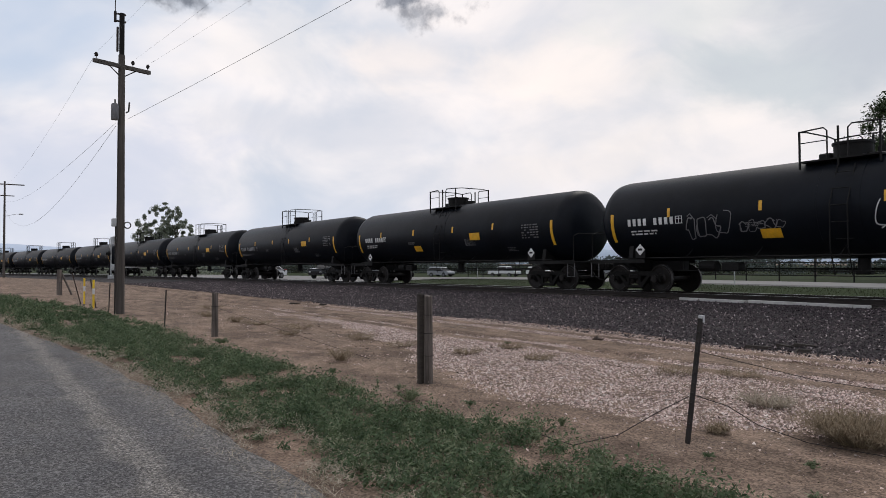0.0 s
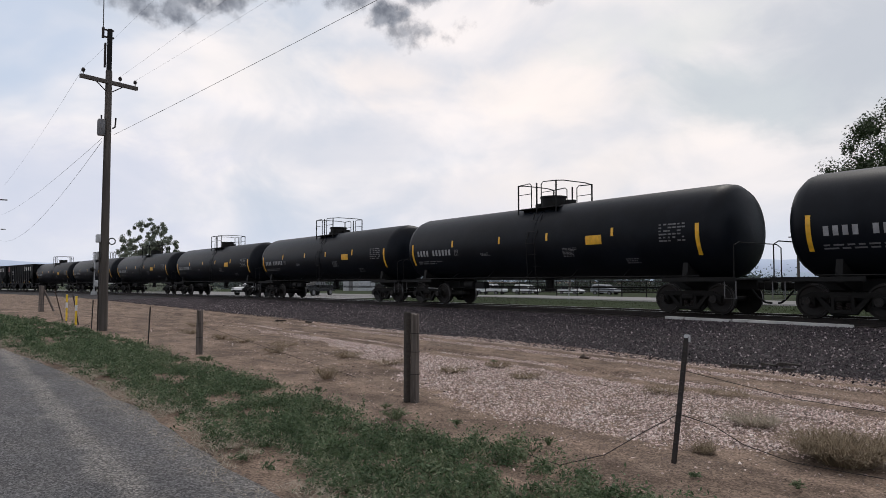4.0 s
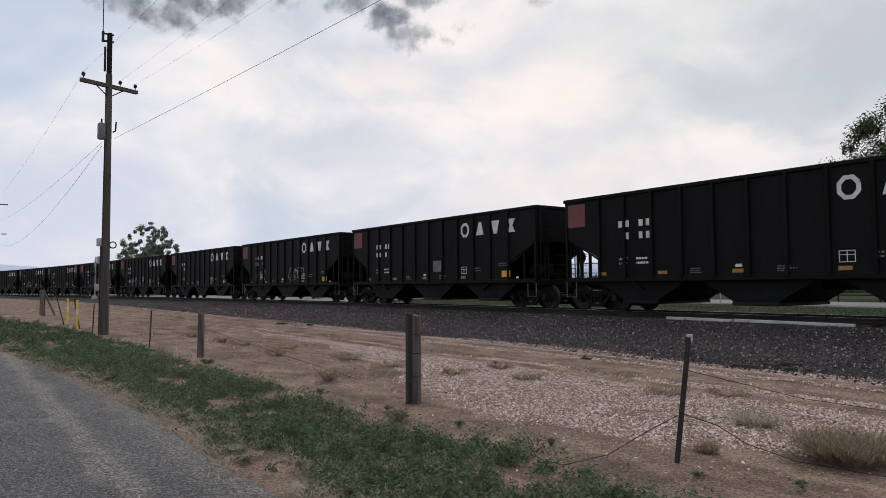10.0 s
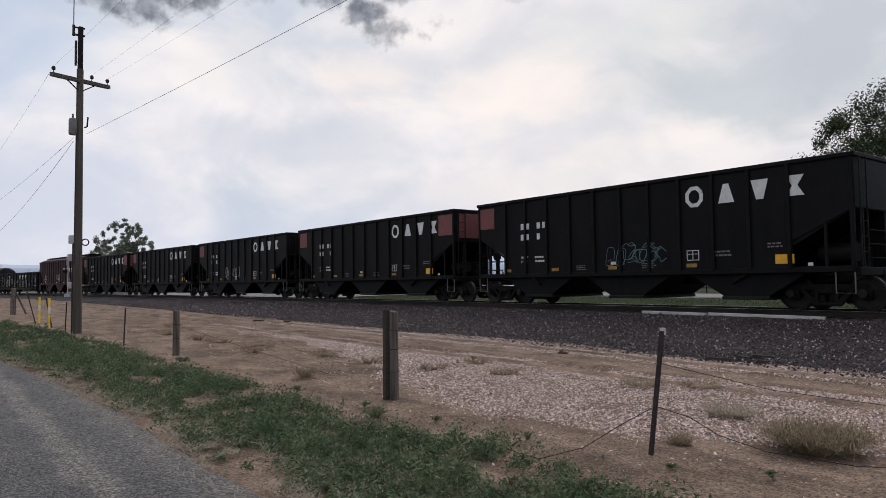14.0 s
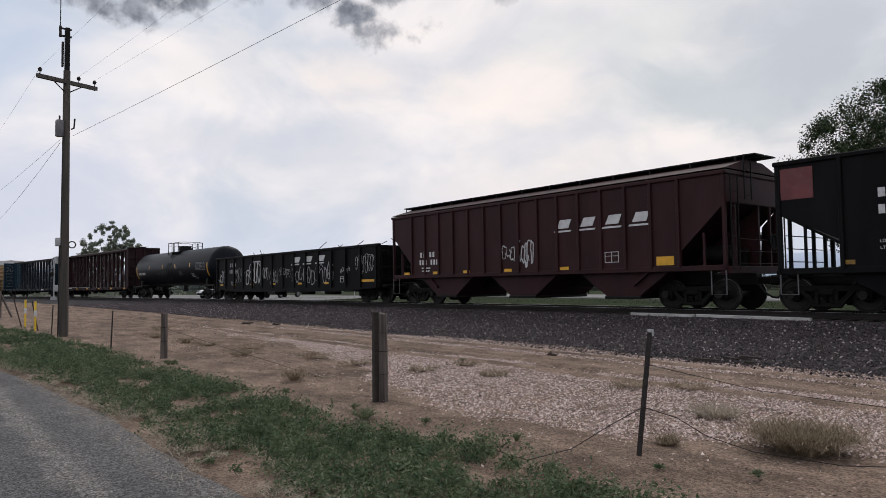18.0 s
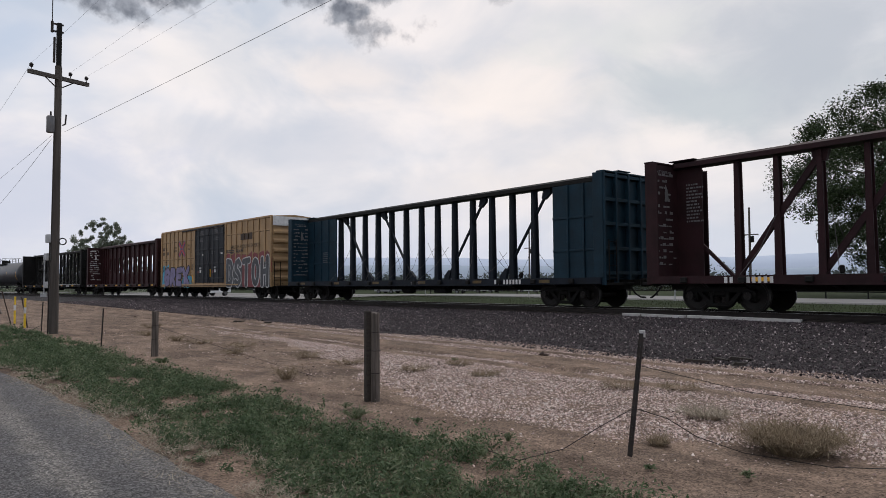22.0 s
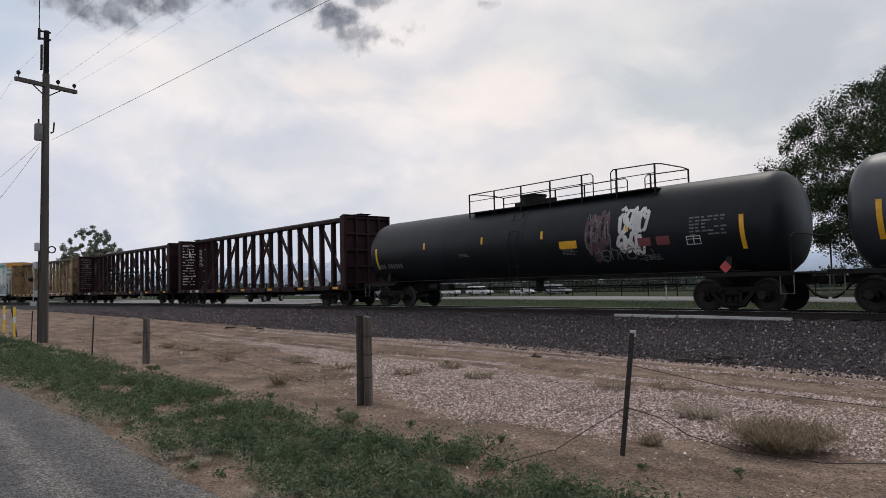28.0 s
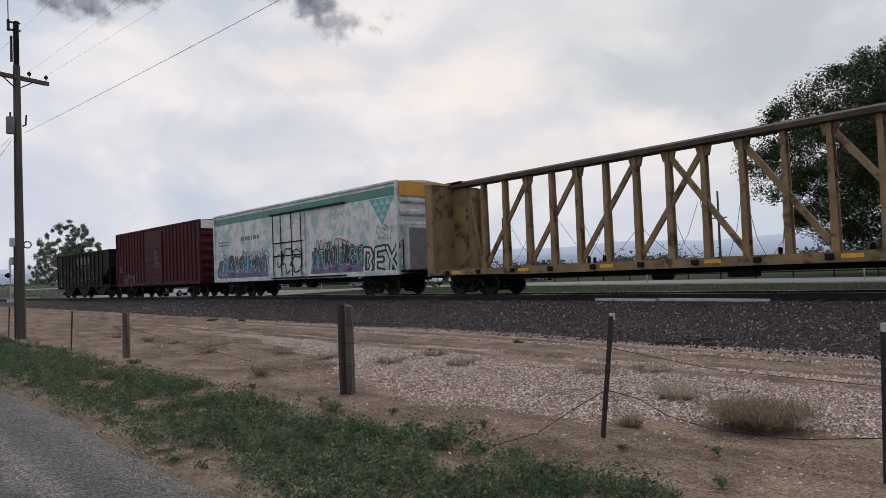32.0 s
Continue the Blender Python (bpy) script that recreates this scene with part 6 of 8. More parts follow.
        for k, x in enumerate(px):
            w0, w1 = (0.1, 0.065) if style == "truss" else (0.12, 0.06)
            g = Geo()
            for s in (-1, 1):
                g.prism([(x - w0, deck1), (x + w0, deck1), (x + w1, top - 0.1), (x - w1, top - 0.1)], s * 0.10, s * 0.13)
            g.prism([(x - 0.02, deck1), (x + 0.02, deck1), (x + 0.02, top - 0.1), (x - 0.02, top - 0.1)], -0.10, 0.10)
            part("beam_post", g, frame_paint or paint, car)
        if style == "truss":
            spans = [(0, 2, 1), (2, 4, 1), (4, 6, 1), (6, 8, 1), (7, 9, -1), (9, 11, -1), (11, 13, -1), (13, 15, -1)]
            # solid web between each bulkhead and the first post
            for a, b in ((-L + 0.12, -L + 1.0), (max(px[-1] + 0.75, L - 0.5), L - 0.12)):
                part("web_sheet", Geo().box(a, b, -0.08, -0.04, deck1, top - 0.1), paint, car)
            if text:
                lines(car, -L + 0.45, 3.9, 12, 0.6, flat(-0.08), text, 0.05, seed + 3)
        else:
            spans = [(0, 2, -1), (3, 5, -1), (8, 10, 1), (11, 13, 1)]
        if style == "wide":
            for e in (-1, 1):
                inner = px[0] if e < 0 else px[-1]
                part("web_sheet", Geo().box(min(e * (L - 0.12), inner), max(e * (L - 0.12), inner), -0.3, -0.26, deck1, top - 0.1), paint, car)
                for k in range(1, 4):
                    x = inner + (e * (L - 0.12) - inner) * k / 4
                    part("web_rib", Geo().box(x - 0.04, x + 0.04, -0.36, -0.3, deck1, top - 0.1, 0.01), paint, car)
                for z in (2.0, 3.2):
                    part("web_rib", Geo().box(min(e * (L - 0.12), inner), max(e * (L - 0.12), inner), -0.34, -0.3, z, z + 0.08, 0.01), paint, car)
                lines(car, -L + 1.9, 2.6, 6, 0.7, flat(-0.3), LETTER_DIM, 0.05, seed + 3)
        if style == "truss":
            # short end braces between bulkhead and outer post
            for e in (-1, 1):
                foot, head = (px[0] - 0.2, -L + 0.95) if e < 0 else (px[-1] + 0.25, max(px[-1] + 0.7, L - 0.55))
                rise = top - 0.1
                if low_brace:
                    head, rise = e * (L - 0.3), deck1 + 1.6
                part("end_brace", Geo().prism([(foot - 0.07, deck1), (foot + 0.07, deck1), (head + 0.07, rise), (head - 0.07, rise)], -0.04, 0.05), frame_paint or paint, car)
        for a, b, d in spans:
            lean = 0.0 if style == "truss" else 0.5 * (1 if d < 0 else -1)
            xa, xb = px[a] + lean, px[b] + lean
            z0, z1 = (deck1 + 0.1, top - 0.2) if d > 0 else (top - 0.2, deck1 + 0.1)
            ln = math.hypot(xb - xa, z1 - z0)
            dx, dz = (xb - xa) / ln, (z1 - z0) / ln
            w = 0.085 if style == "truss" else 0.035
            part("diagonal", Geo().prism([(xa - dz * w, z0 + dx * w), (xb - dz * w, z1 + dx * w), (xb + dz * w, z1 - dx * w), (xa + dz * w, z0 - dx * w)], -0.05, 0.05), frame_paint or paint, car)
            hi, lo = (xb, xa) if d > 0 else (xa, xb)
            if style == "truss":
                part("gusset", Geo().prism([(hi - 0.24, top - 0.1), (hi + 0.24, top - 0.1), (hi + 0.16, top - 0.42), (hi - 0.16, top - 0.42)], -0.07, 0.07), frame_paint or paint, car)
            else:
                # broad pin plates at both ends of the rod
                e = 1 if lo > hi else -1
                part("pin_plate", Geo().prism([(hi - 0.2 * e, top - 0.08), (hi + 0.16 * e, top - 0.08), (hi + 0.26 * e, top - 0.42), (hi + 0.1 * e, top - 0.48), (hi - 0.18 * e, top - 0.26)], -0.07, 0.07), frame_paint or paint, car)
                part("pin_plate", Geo().prism([(lo + 0.2 * e, deck1), (lo - 0.1 * e, deck1), (lo - 0.24 * e, deck1 + 0.4), (lo - 0.1 * e, deck1 + 0.45), (lo + 0.18 * e, deck1 + 0.18)], -0.07, 0.07), frame_paint or paint, car)
    # slack tie-down cables
    r = random.Random(seed + 50)
    for k in [j // 2 for j in range(2, 2 * n if not solid else 2)]:
        if r.random() < 0.85:
            x, y = px[k] + r.uniform(-0.3, 0.3), -1.38 if r.random() < 0.6 else 1.38
            z = deck1 + r.uniform(1.0, 1.9)
            x1 = x + r.uniform(-0.9, 0.9)
            part("tie_down_cable", Geo().tube([(x, math.copysign(0.16, y), z), ((x + x1) / 2, y * 0.5, (z + deck1) / 2 - 0.12), (x1, y, deck1 + 0.02)], 0.009, 4), CABLE, car)
            if r.random() < 0.3:
                part("cable_hook", Geo().box(x1 - 0.06, x1 + 0.07, y * 0.9 - 0.04, y * 0.9 + 0.04, deck1 + 0.04, deck1 + 0.25, 0.03), RUBBER, car)
    if straps:
        # broad rubber straps torn loose, flung out in curls, and rags bunched round the posts
        for k in range(2, n, 1):
            for j in range(r.choice((1, 2, 2, 3))):
                x, z = px[k], r.uniform(1.35, 3.1)
                way, lift, curl = r.choice((-1, -1, 1)), r.uniform(-0.5, 0.4), r.uniform(-0.9, 0.5)
                ln = r.uniform(0.5, 1.35)
                pts = [(x + way * ln * u, z + lift * u + curl * u * u * 0.6 + 0.05 * math.sin(7 * u + k)) for u in [i / 9 for i in range(10)]]
                y = -0.16 - 0.05 * j
                w = r.uniform(0.06, 0.1)
                top_edge, low_edge = [(a, b + w * (1 - 0.3 * i / 9)) for i, (a, b) in enumerate(pts)], [(a, b - w * (1 - 0.3 * i / 9)) for i, (a, b) in enumerate(pts)]
                g = Geo().prism(top_edge + low_edge[::-1], y - 0.012, y)
                part("torn_strap", g, RUBBER, car, "torn black rubber strap")
            if r.random() < 0.75:
                z, hh = r.uniform(1.3, 2.4), r.uniform(0.35, 0.9)
                prof = [(z + hh * i / 6, 0.17 + 0.05 * math.sin(i * 2.1 + k)) for i in range(7)]
                part("post_wrap", Geo().lathe(prof, 9, "z", (px[k], 0)), RUBBER, car)
    coupler(car, L - 0.4, L + 0.85)
    part("brake_gear", Geo().cyl((-1.0, -0.6, 0.6), (-0.4, -0.6, 0.6), 0.18, 14).box(1.5, 2.3, -0.9, -0.5, 0.46, 0.66, 0.03).tube([(-8, -0.55, 0.62), (8, -0.55, 0.62)], 0.025, 6), BLACKISH, car)
    side = flat(-dw - 0.052)
    marks(car, -8.6 if seed % 2 else 5.9, deck1 - 0.19, 9, 0.17, side, LETTER, (2,), "car_number", 0.75)
    lines(car, 0.6, deck1 - 0.1, 2, 0.9, side, LETTER_DIM, 0.035, seed)
    trucks(car, half)
    return car


centerbeam(-433.93, "dark rusty red centrebeam flatcar with stencilled bulkheads, empty", DARKRED, text=LETTER_DIM, seed=1, first=1.69, count=16, L=11.05, low_brace=True)
centerbeam(-458.1, "faded blue-green centrebeam flatcar with tapered posts, empty", TEAL, style="wide", seed=2, chord=BLACKISH, frame_paint=BLUE_SOOT, text=LETTER_DIM, first=3.3, count=14, mid=10.9, L=10.9)
centerbeam(-497.63, "dark red centrebeam car with a row of oval holes", REDBROWN, solid=True, top=4.62, L=9.0, mid=9.0, half=7.3, seed=3, text=LETTER, first=2.06, count=13)
centerbeam(-520.98, "sooty black centrebeam flatcar, empty, cables hanging slack", BLACKISH, seed=4)
centerbeam(-587.55, "brownish red centrebeam flatcar with white notices, empty", DARKRED, text=LETTER, seed=5)
centerbeam(-611.68, "dark brown centrebeam flatcar trailing torn black straps", DARKRED, straps=True, text=LETTER_DIM, seed=7, first=1.95, count=16, L=11.0, mid=10.9)
car = TRAIN[-1][0]
panel(car, 5.56, 6.14, 0.62, 1.0, flat(-1.48), BLACKISH, "data_plate", "black data plate with a white frame")
frame_box(car, 5.58, 6.12, 0.64, 0.98, flat(-1.49))
centerbeam(-635.87, "rusting yellow centrebeam flatcar, empty, cables hanging slack", YELLOW_CAR, seed=8, chord=RUSTY_CHORD, first=1.95, count=16, L=10.95, mid=10.95)


# -- boxcars --
def boxcar(left, label, paint, L, top, bottom, mid, half, name="boxcar", hw=1.5, end_paint=None, roof_paint=None):
    car = thing(name, label, "boxcar", "cars of the freight train")
    TRAIN.append((car, left + mid, half))
    for s in (-1, 1):
        part("side_sheet", Geo().box(-L, L, s * (hw - 0.03), s * hw, bottom + 0.1, top - 0.08), paint, car)
        part("roof_rail", Geo().box(-L - 0.03, L + 0.03, s * hw - 0.06, s * hw + 0.05, top - 0.12, top, 0.02), roof_paint or paint, car)
        part("side_sill", Geo().box(-L, L, s * hw - 0.05, s * hw + 0.04, bottom, bottom + 0.22, 0.015), paint, car)
        for e in (-1, 1):
            part("corner_post", Geo().box(e * (L - 0.1), e * (L + 0.02), s * hw - 0.1, s * hw + 0.04, bottom, top - 0.1, 0.02), paint, car)
    part("roof", Geo().prism_x([(-hw, top - 0.04), (0, top + 0.08), (hw, top - 0.04), (hw, top - 0.12), (-hw, top - 0.12)], -L, L), roof_paint or paint, car)
    part("floor", Geo().box(-L, L, -hw + 0.02, hw - 0.02, bottom + 0.1, bottom + 0.2), BLACKISH, car)
    for e in (-1, 1):
        part("end_wall", Geo().box(e * (L - 0.04), e * L, -hw, hw, bottom + 0.05, top - 0.08), end_paint or paint, car)
        for k in range(6):
            z = bottom + 0.35 + k * 0.55
            part("end_rib", Geo().prism([(e * L, z), (e * (L + 0.1), z + 0.1), (e * (L + 0.1), z + 0.22), (e * L, z + 0.34)], -hw + 0.08, hw - 0.08), end_paint or paint, car)
        rung_ladder(car, e * (L + 0.14), -hw + 0.3, bottom, bottom + 1.5, "y", 0.4)
        part("crossover_step", Geo().box(e * L, e * (L + 0.3), -1.2, 1.2, bottom + 0.02, bottom + 0.08, 0.01), BLACKISH, car)
        part("sill_step", Geo().tube([(e * (L - 0.05), -hw, bottom), (e * (L - 0.05), -hw, bottom - 0.35), (e * (L - 0.45), -hw, bottom - 0.35), (e * (L - 0.45), -hw, bottom)], 0.018, 6), BLACKISH, car)
    part("centre_sill", Geo().box(-L - 0.15, L + 0.15, -0.2, 0.2, 0.66, bottom + 0.1, 0.02), BLACKISH, car)
    part("brake_gear", Geo().cyl((0.6, -0.8, 0.62), (1.2, -0.8, 0.62), 0.17, 14).box(-1.2, -0.4, -1.0, -0.6, 0.5, 0.72, 0.03).tube([(-6, -0.6, 0.62), (6, -0.6, 0.62)], 0.025, 6), BLACKISH, car)
    coupler(car, L - 0.2, L + 0.85)
    trucks(car, half)
    return car


# tan high-cube boxcar with two dark plug doors
car = boxcar(-477.99, "tan yellow high-cube boxcar with navy plug doors and graffiti", TAN_CAR, 9.0, 5.02, 0.75, 8.9, 7.0)
y = -1.5
for x0, x1 in ((-8.95, -2.42), (2.66, 8.95)):
    n = 8
    for k in range(n + 1):
        x = x0 + (x1 - x0) * k / n
        part("side_post", Geo().box(x - 0.045, x + 0.045, y - 0.06, y, 0.95, 4.9, 0.012), TAN_CAR, car)
    for z in (1.67, 2.87, 4.18):
        for k in range(n):
            a, b = x0 + (x1 - x0) * k / n + 0.045, x0 + (x1 - x0) * (k + 1) / n - 0.045
            part("side_rib", Geo().box(a, b, y - 0.035, y, z - 0.04, z + 0.04, 0.01), TAN_CAR, car)
for k in range(2):
    a = -2.34 + k * 2.46
    door = part("plug_door", Geo().box(a + 0.02, a + 2.44, y - 0.05, y + 0.02, 1.05, 4.78, 0.02), NAVY, car, "navy blue plug door")
    for xx in (a + 0.12, a + 0.8, a + 1.6, a + 2.3):
        part("lock_bar", Geo().cyl((xx, y - 0.09, 1.0), (xx, y - 0.09, 4.75), 0.022, 7), NAVY, door)
    for z in (1.35, 2.35, 3.35, 4.35):
        part("door_rib", Geo().box(a + 0.05, a + 2.4, y - 0.1, y - 0.05, z - 0.05, z + 0.05, 0.015), NAVY, door)
    part("door_handle", Geo().box(a + 0.95, a + 1.2, y - 0.14, y - 0.05, 2.0, 2.12, 0.02), GALV, door)
    panel(car, a + 0.85, a + 1.1, 1.75, 1.95, flat(y - 0.06), LETTER, "white_plate", "small white plate")
    lines(car, a + 0.8, 4.62, 5, 0.75, flat(y - 0.055), LETTER_DIM, 0.035, k, "door_lines")
    lines(car, a + 0.3, 3.2, 4, 0.6, flat(y - 0.055), LETTER_DIM, 0.03, k + 4, "door_lines")
# dark lines where the panels meet the posts: rust, and post shade painted in
RUST_SHADE_SEAM = material("rust_and_shade_in_seams", (0.06, 0.03, 0.014), 0.8, var=0.4, dusty=0, bump=0, coarse=3)
for x0, x1 in ((-8.95, -2.42), (2.66, 8.95)):
    for k in range(9):
        x = x0 + (x1 - x0) * k / 8
        part("panel_seam", Geo().slab(x + 0.045, x + 0.075, 0.97, 4.88, flat(y), 0.003, 1), RUST_SHADE_SEAM, car)
    for z in (1.67, 2.87, 4.18):
        part("panel_seam", Geo().slab(x0 + 0.05, x1 - 0.05, z - 0.07, z - 0.045, flat(y), 0.004, 1), RUST_SHADE_SEAM, car)
for x in (-0.9, -3.6, 4.2, 6.9):
    part("rib_stain", Geo().slab(x, x + 0.12, 0.78, 0.93, flat(y - 0.045), 0.004, 1), RUST_SHADE_SEAM, car)
for x in (-2.46, 2.66):
    part("door_post", Geo().box(x - 0.08, x + 0.08, y - 0.07, y, 0.9, 4.9, 0.015), TAN_CAR, car)
part("door_track", Geo().box(-4.7, 4.7, y - 0.12, y - 0.02, 0.86, 0.95, 0.015), TAN_CAR, car)
part("door_track", Geo().box(-4.7, 2.4, y - 0.12, y - 0.02, 4.8, 4.88, 0.015), NAVY, car)
part("end_band", Geo().box(9.1, 9.115, -1.49, 1.49, 4.4, 4.95), LETTER, car, "white upper end panel")
for e in (1, -1):
    part("logo_bar", Geo().ribbon([(-5.38, 3.56 + 0.5 * e), (-4.22, 3.56 - 0.5 * e)], 0.3, flat(y), 0.066 + 0.002 * e), LOGO_BLUE, car, "faded blue logo bar")
    part("logo_bar", Geo().ribbon([(-5.36, 3.56 + 0.47 * e), (-4.86, 3.56 + 0.06 * e)], 0.17, flat(y), 0.072 + 0.002 * e), LOGO_RED, car, "faded red logo bar")
    part("logo_bar", Geo().ribbon([(-4.24, 3.56 + 0.47 * e), (-4.74, 3.56 + 0.06 * e)], 0.17, flat(y), 0.078 + 0.002 * e), LOGO_RED, car, "faded red logo bar")
words(car, "next\nload", -6.42, y - 0.004, 3.66, 0.27, BROWN_INK)
words(car, "any\nroad", -3.86, y - 0.004, 3.72, 0.27, BROWN_INK)
words(car, "RAILCAR POOLING EXPERTS", 3.5, y - 0.064, 3.22, 0.32, BROWN_INK)
for k in range(3):
    part("logo_bar", Geo().slab(4.95 + k * 0.6, 5.4 + k * 0.6, 3.72, 4.1, flat(y), 0.064, 1), BROWN_INK, car, "faded brown logo shape")
marks(car, -8.8, 3.55, 4, 0.24, flat(y), BROWN_INK, (2,), "car_number", 0.8)
marks(car, -8.8, 3.2, 6, 0.24, flat(y), BROWN_INK, (2,), "car_number", 0.7)
blobs(car, -8.75, -7.3, 0.75, 2.35, y - 0.034, 2, [SPRAY_CYAN], SPRAY_CYAN, 12, "cyan sprayed backing shape", jag=0.3)
blobs(car, -4.6, -3.0, 0.75, 1.5, y - 0.034, 2, [SPRAY_CYAN], SPRAY_CYAN, 16, "cyan sprayed backing shape", jag=0.35)
sprayed(car, -8.35, -3.55, 1.0, 2.02, y - 0.064, ["hook", "leg", "comb", "kick"], [SPRAY_VIOLET], SPRAY_BLACK, 0.4, 0.56, "violet sprayed block letter with black outline", 0.14, 0.12)
scribble(car, -8.6, -7.9, 1.95, 2.3, flat(y - 0.062), SPRAY_BLACK, 17, 3, 0.035)
scribble(car, -3.2, -2.7, 1.95, 2.5, flat(y - 0.004), SPRAY_BLACK, 18, 3, 0.03)
blobs(car, 2.75, 9.0, 1.5, 2.85, y - 0.036, 8, [SPRAY_RED], SPRAY_RED, 14, "dark red sprayed cloud", jag=0.3)
for k, xx in enumerate((3.05, 4.25, 5.4, 6.6, 7.8)):
    part("graffiti_fill", Geo().slab(xx - 0.22, xx + 1.04, 0.74, 2.3 + 0.06 * math.sin(3 * k), flat(y), 0.061, 1), SPRAY_RED if k in (2, 3) else SPRAY_GREY, car, "dark sprayed letter fill")
sprayed(car, 2.8, 8.85, 0.92, 2.42, y - 0.068, ["bowl", "snake", "mast", "loop", "gate"], [SPRAY_GREY], SPRAY_WHITE, 0.34, 0.48, "dark sprayed block letter with white outline", 0.16)
scribble(car, 2.85, 4.0, 2.92, 3.14, flat(y - 0.06), SPRAY_BLACK, 15, 4, 0.05)
scribble(car, 4.3, 5.3, 2.95, 3.16, flat(y - 0.06), SPRAY_BLACK, 19, 4, 0.05)
for a in (-2.34, 0.12):
    panel(car, a + 0.5, a + 0.68, 1.72, 1.88, flat(y - 0.06), SIGN_RED, "red_plate", "small red plate")
    panel(car, a + 0.84, a + 1.12, 2.05, 2.14, flat(y - 0.06), LETTER_DIM, "grey_plate", "small grey plate")
    lines(car, a + 0.8, 4.12, 4, 0.7, flat(y - 0.055), LETTER_DIM, 0.03, int(a) + 9, "door_lines")
panel(car, 0.22, 0.34, 1.45, 1.98, flat(y - 0.06), REFLECT, "reflector", "amber reflective strip")
panel(car, -2.95, -2.83, 1.15, 1.6, flat(y - 0.004), REFLECT, "reflector", "amber reflective strip")
panel(car, -8.4, -8.0, 2.62, 2.7, flat(y - 0.004), BROWN_INK, "maker_plate", "small dark plate")
panel(car, -1.1, -0.8, 2.95, 3.05, flat(y - 0.06), LETTER, "white_plate", "small white plate")
panel(car, 2.0, 2.3, 2.95, 3.05, flat(y - 0.06), LETTER, "white_plate", "small white plate")

# white refrigerated boxcar
car = boxcar(-656.15, "white refrigerated boxcar with green stripe and colourful graffiti", WHITE_CAR, 9.15, 5.05, 0.92, 9.25, 6.8, "refrigerated_boxcar", end_paint=WHITE_CAR)
ws = flat(-1.5)
part("green_stripe", Geo().slab(-9.1, 9.1, 4.42, 4.8, ws, 0.012, 1), GREEN_BAND, car, "green stripe under the eaves")
part("end_band", Geo().box(9.26, 9.275, -1.5, 1.5, 4.35, 5.0), ORANGE_END, car, "orange upper end band")
part("unit_box", Geo().box(9.15, 9.6, -1.35, 1.0, 1.1, 3.0, 0.05), GALV, car, "grey cooling unit box")
door = part("plug_door", Geo().box(-2.1, 1.55, -1.58, -1.49, 1.05, 4.4, 0.02), WHITE_CAR, car, "white plug door")
for xx in (-1.6, -0.75, 0.35, 1.3):
    part("lock_bar", Geo().cyl((xx, -1.63, 1.1), (xx, -1.63, 4.4), 0.025, 7), BLACKISH, door)
for zz in (2.2, 2.9):
    part("door_rib", Geo().box(-1.7, 1.4, -1.62, -1.57, zz - 0.03, zz + 0.03), BLACKISH, door)
part("door_track", Geo().box(-1.9, 5.2, -1.66, -1.5, 4.42, 4.5, 0.01), BLACKISH, car)
part("door_track", Geo().box(-1.9, 5.2, -1.66, -1.5, 0.98, 1.05, 0.01), BLACKISH, car)
for k in range(12):
    x = -8.5 + k * 1.55
    if not -2 < x < 1.6:
        part("side_panel_seam", Geo().slab(x, x + 0.02, 1.1, 4.5, ws, 0.004, 1), GALV, car)
PALE_TEAL = material("pale_teal_triangle_paint", (0.30, 0.50, 0.50), 0.5, var=0.12, dusty=0.15, bump=0)
for row in range(5):
    z, step = 4.06 - row * 0.3, 0.44
    for k in range(4 - row // 1 if row < 4 else 0):
        x = 7.12 + k * step + row * step / 2
        part("triangle_mark", Geo().prism([(x, z + 0.3), (x + step, z + 0.3), (x + step / 2, z)], -1.508, -1.498), TRI_TEAL, car)
        if k < 3 - row:
            part("triangle_mark", Geo().prism([(x + step / 2, z), (x + step * 1.5, z), (x + step, z + 0.3)], -1.507, -1.498), PALE_TEAL, car)
lines(car, -8.6, 3.3, 2, 2.0, ws, LETTER_DIM, 0.09, 3)
lines(car, -5.6, 3.3, 1, 2.4, ws, GREEN_BAND, 0.24, 6)
blobs(car, -8.6, -2.5, 0.98, 2.3, -1.503, 9, [SPRAY_BLUE, SPRAY_CYAN, SPRAY_GREY, SPRAY_BLUE], SPRAY_BLACK, 21, "blue sprayed wildstyle lettering", jag=0.42, inner=TRI_TEAL)
scribble(car, -8.7, -2.3, 0.98, 1.6, flat(-1.517), SPRAY_VIOLET, 22, 14, 0.2)
scribble(car, -8.5, -2.4, 1.2, 2.75, flat(-1.519), SPRAY_BLUE, 28, 14, 0.05)
scribble(car, -8.5, -2.6, 1.3, 2.5, flat(-1.521), SPRAY_WHITE, 29, 11, 0.03)
blobs(car, 2.2, 6.5, 0.98, 2.45, -1.503, 8, [SPRAY_BLUE, TRI_TEAL, SPRAY_GREY], SPRAY_BLACK, 23, "blue and black sprayed wildstyle lettering", jag=0.42, inner=SPRAY_CYAN)
scribble(car, 2.1, 6.4, 0.98, 1.6, flat(-1.517), SPRAY_VIOLET, 24, 11, 0.2)
scribble(car, 2.2, 6.5, 1.3, 2.8, flat(-1.519), SPRAY_BLACK, 30, 13, 0.05)
scribble(car, 2.3, 6.4, 1.4, 2.5, flat(-1.521), SPRAY_WHITE, 31, 9, 0.03)
sprayed(car, 6.4, 9.0, 1.1, 2.15, -1.512, ["bowl", "comb", "kick"], [WHITE_CAR], SPRAY_BLACK, 0.14, 0.34, "white sprayed letter with black outline", 0.1, 0.1)
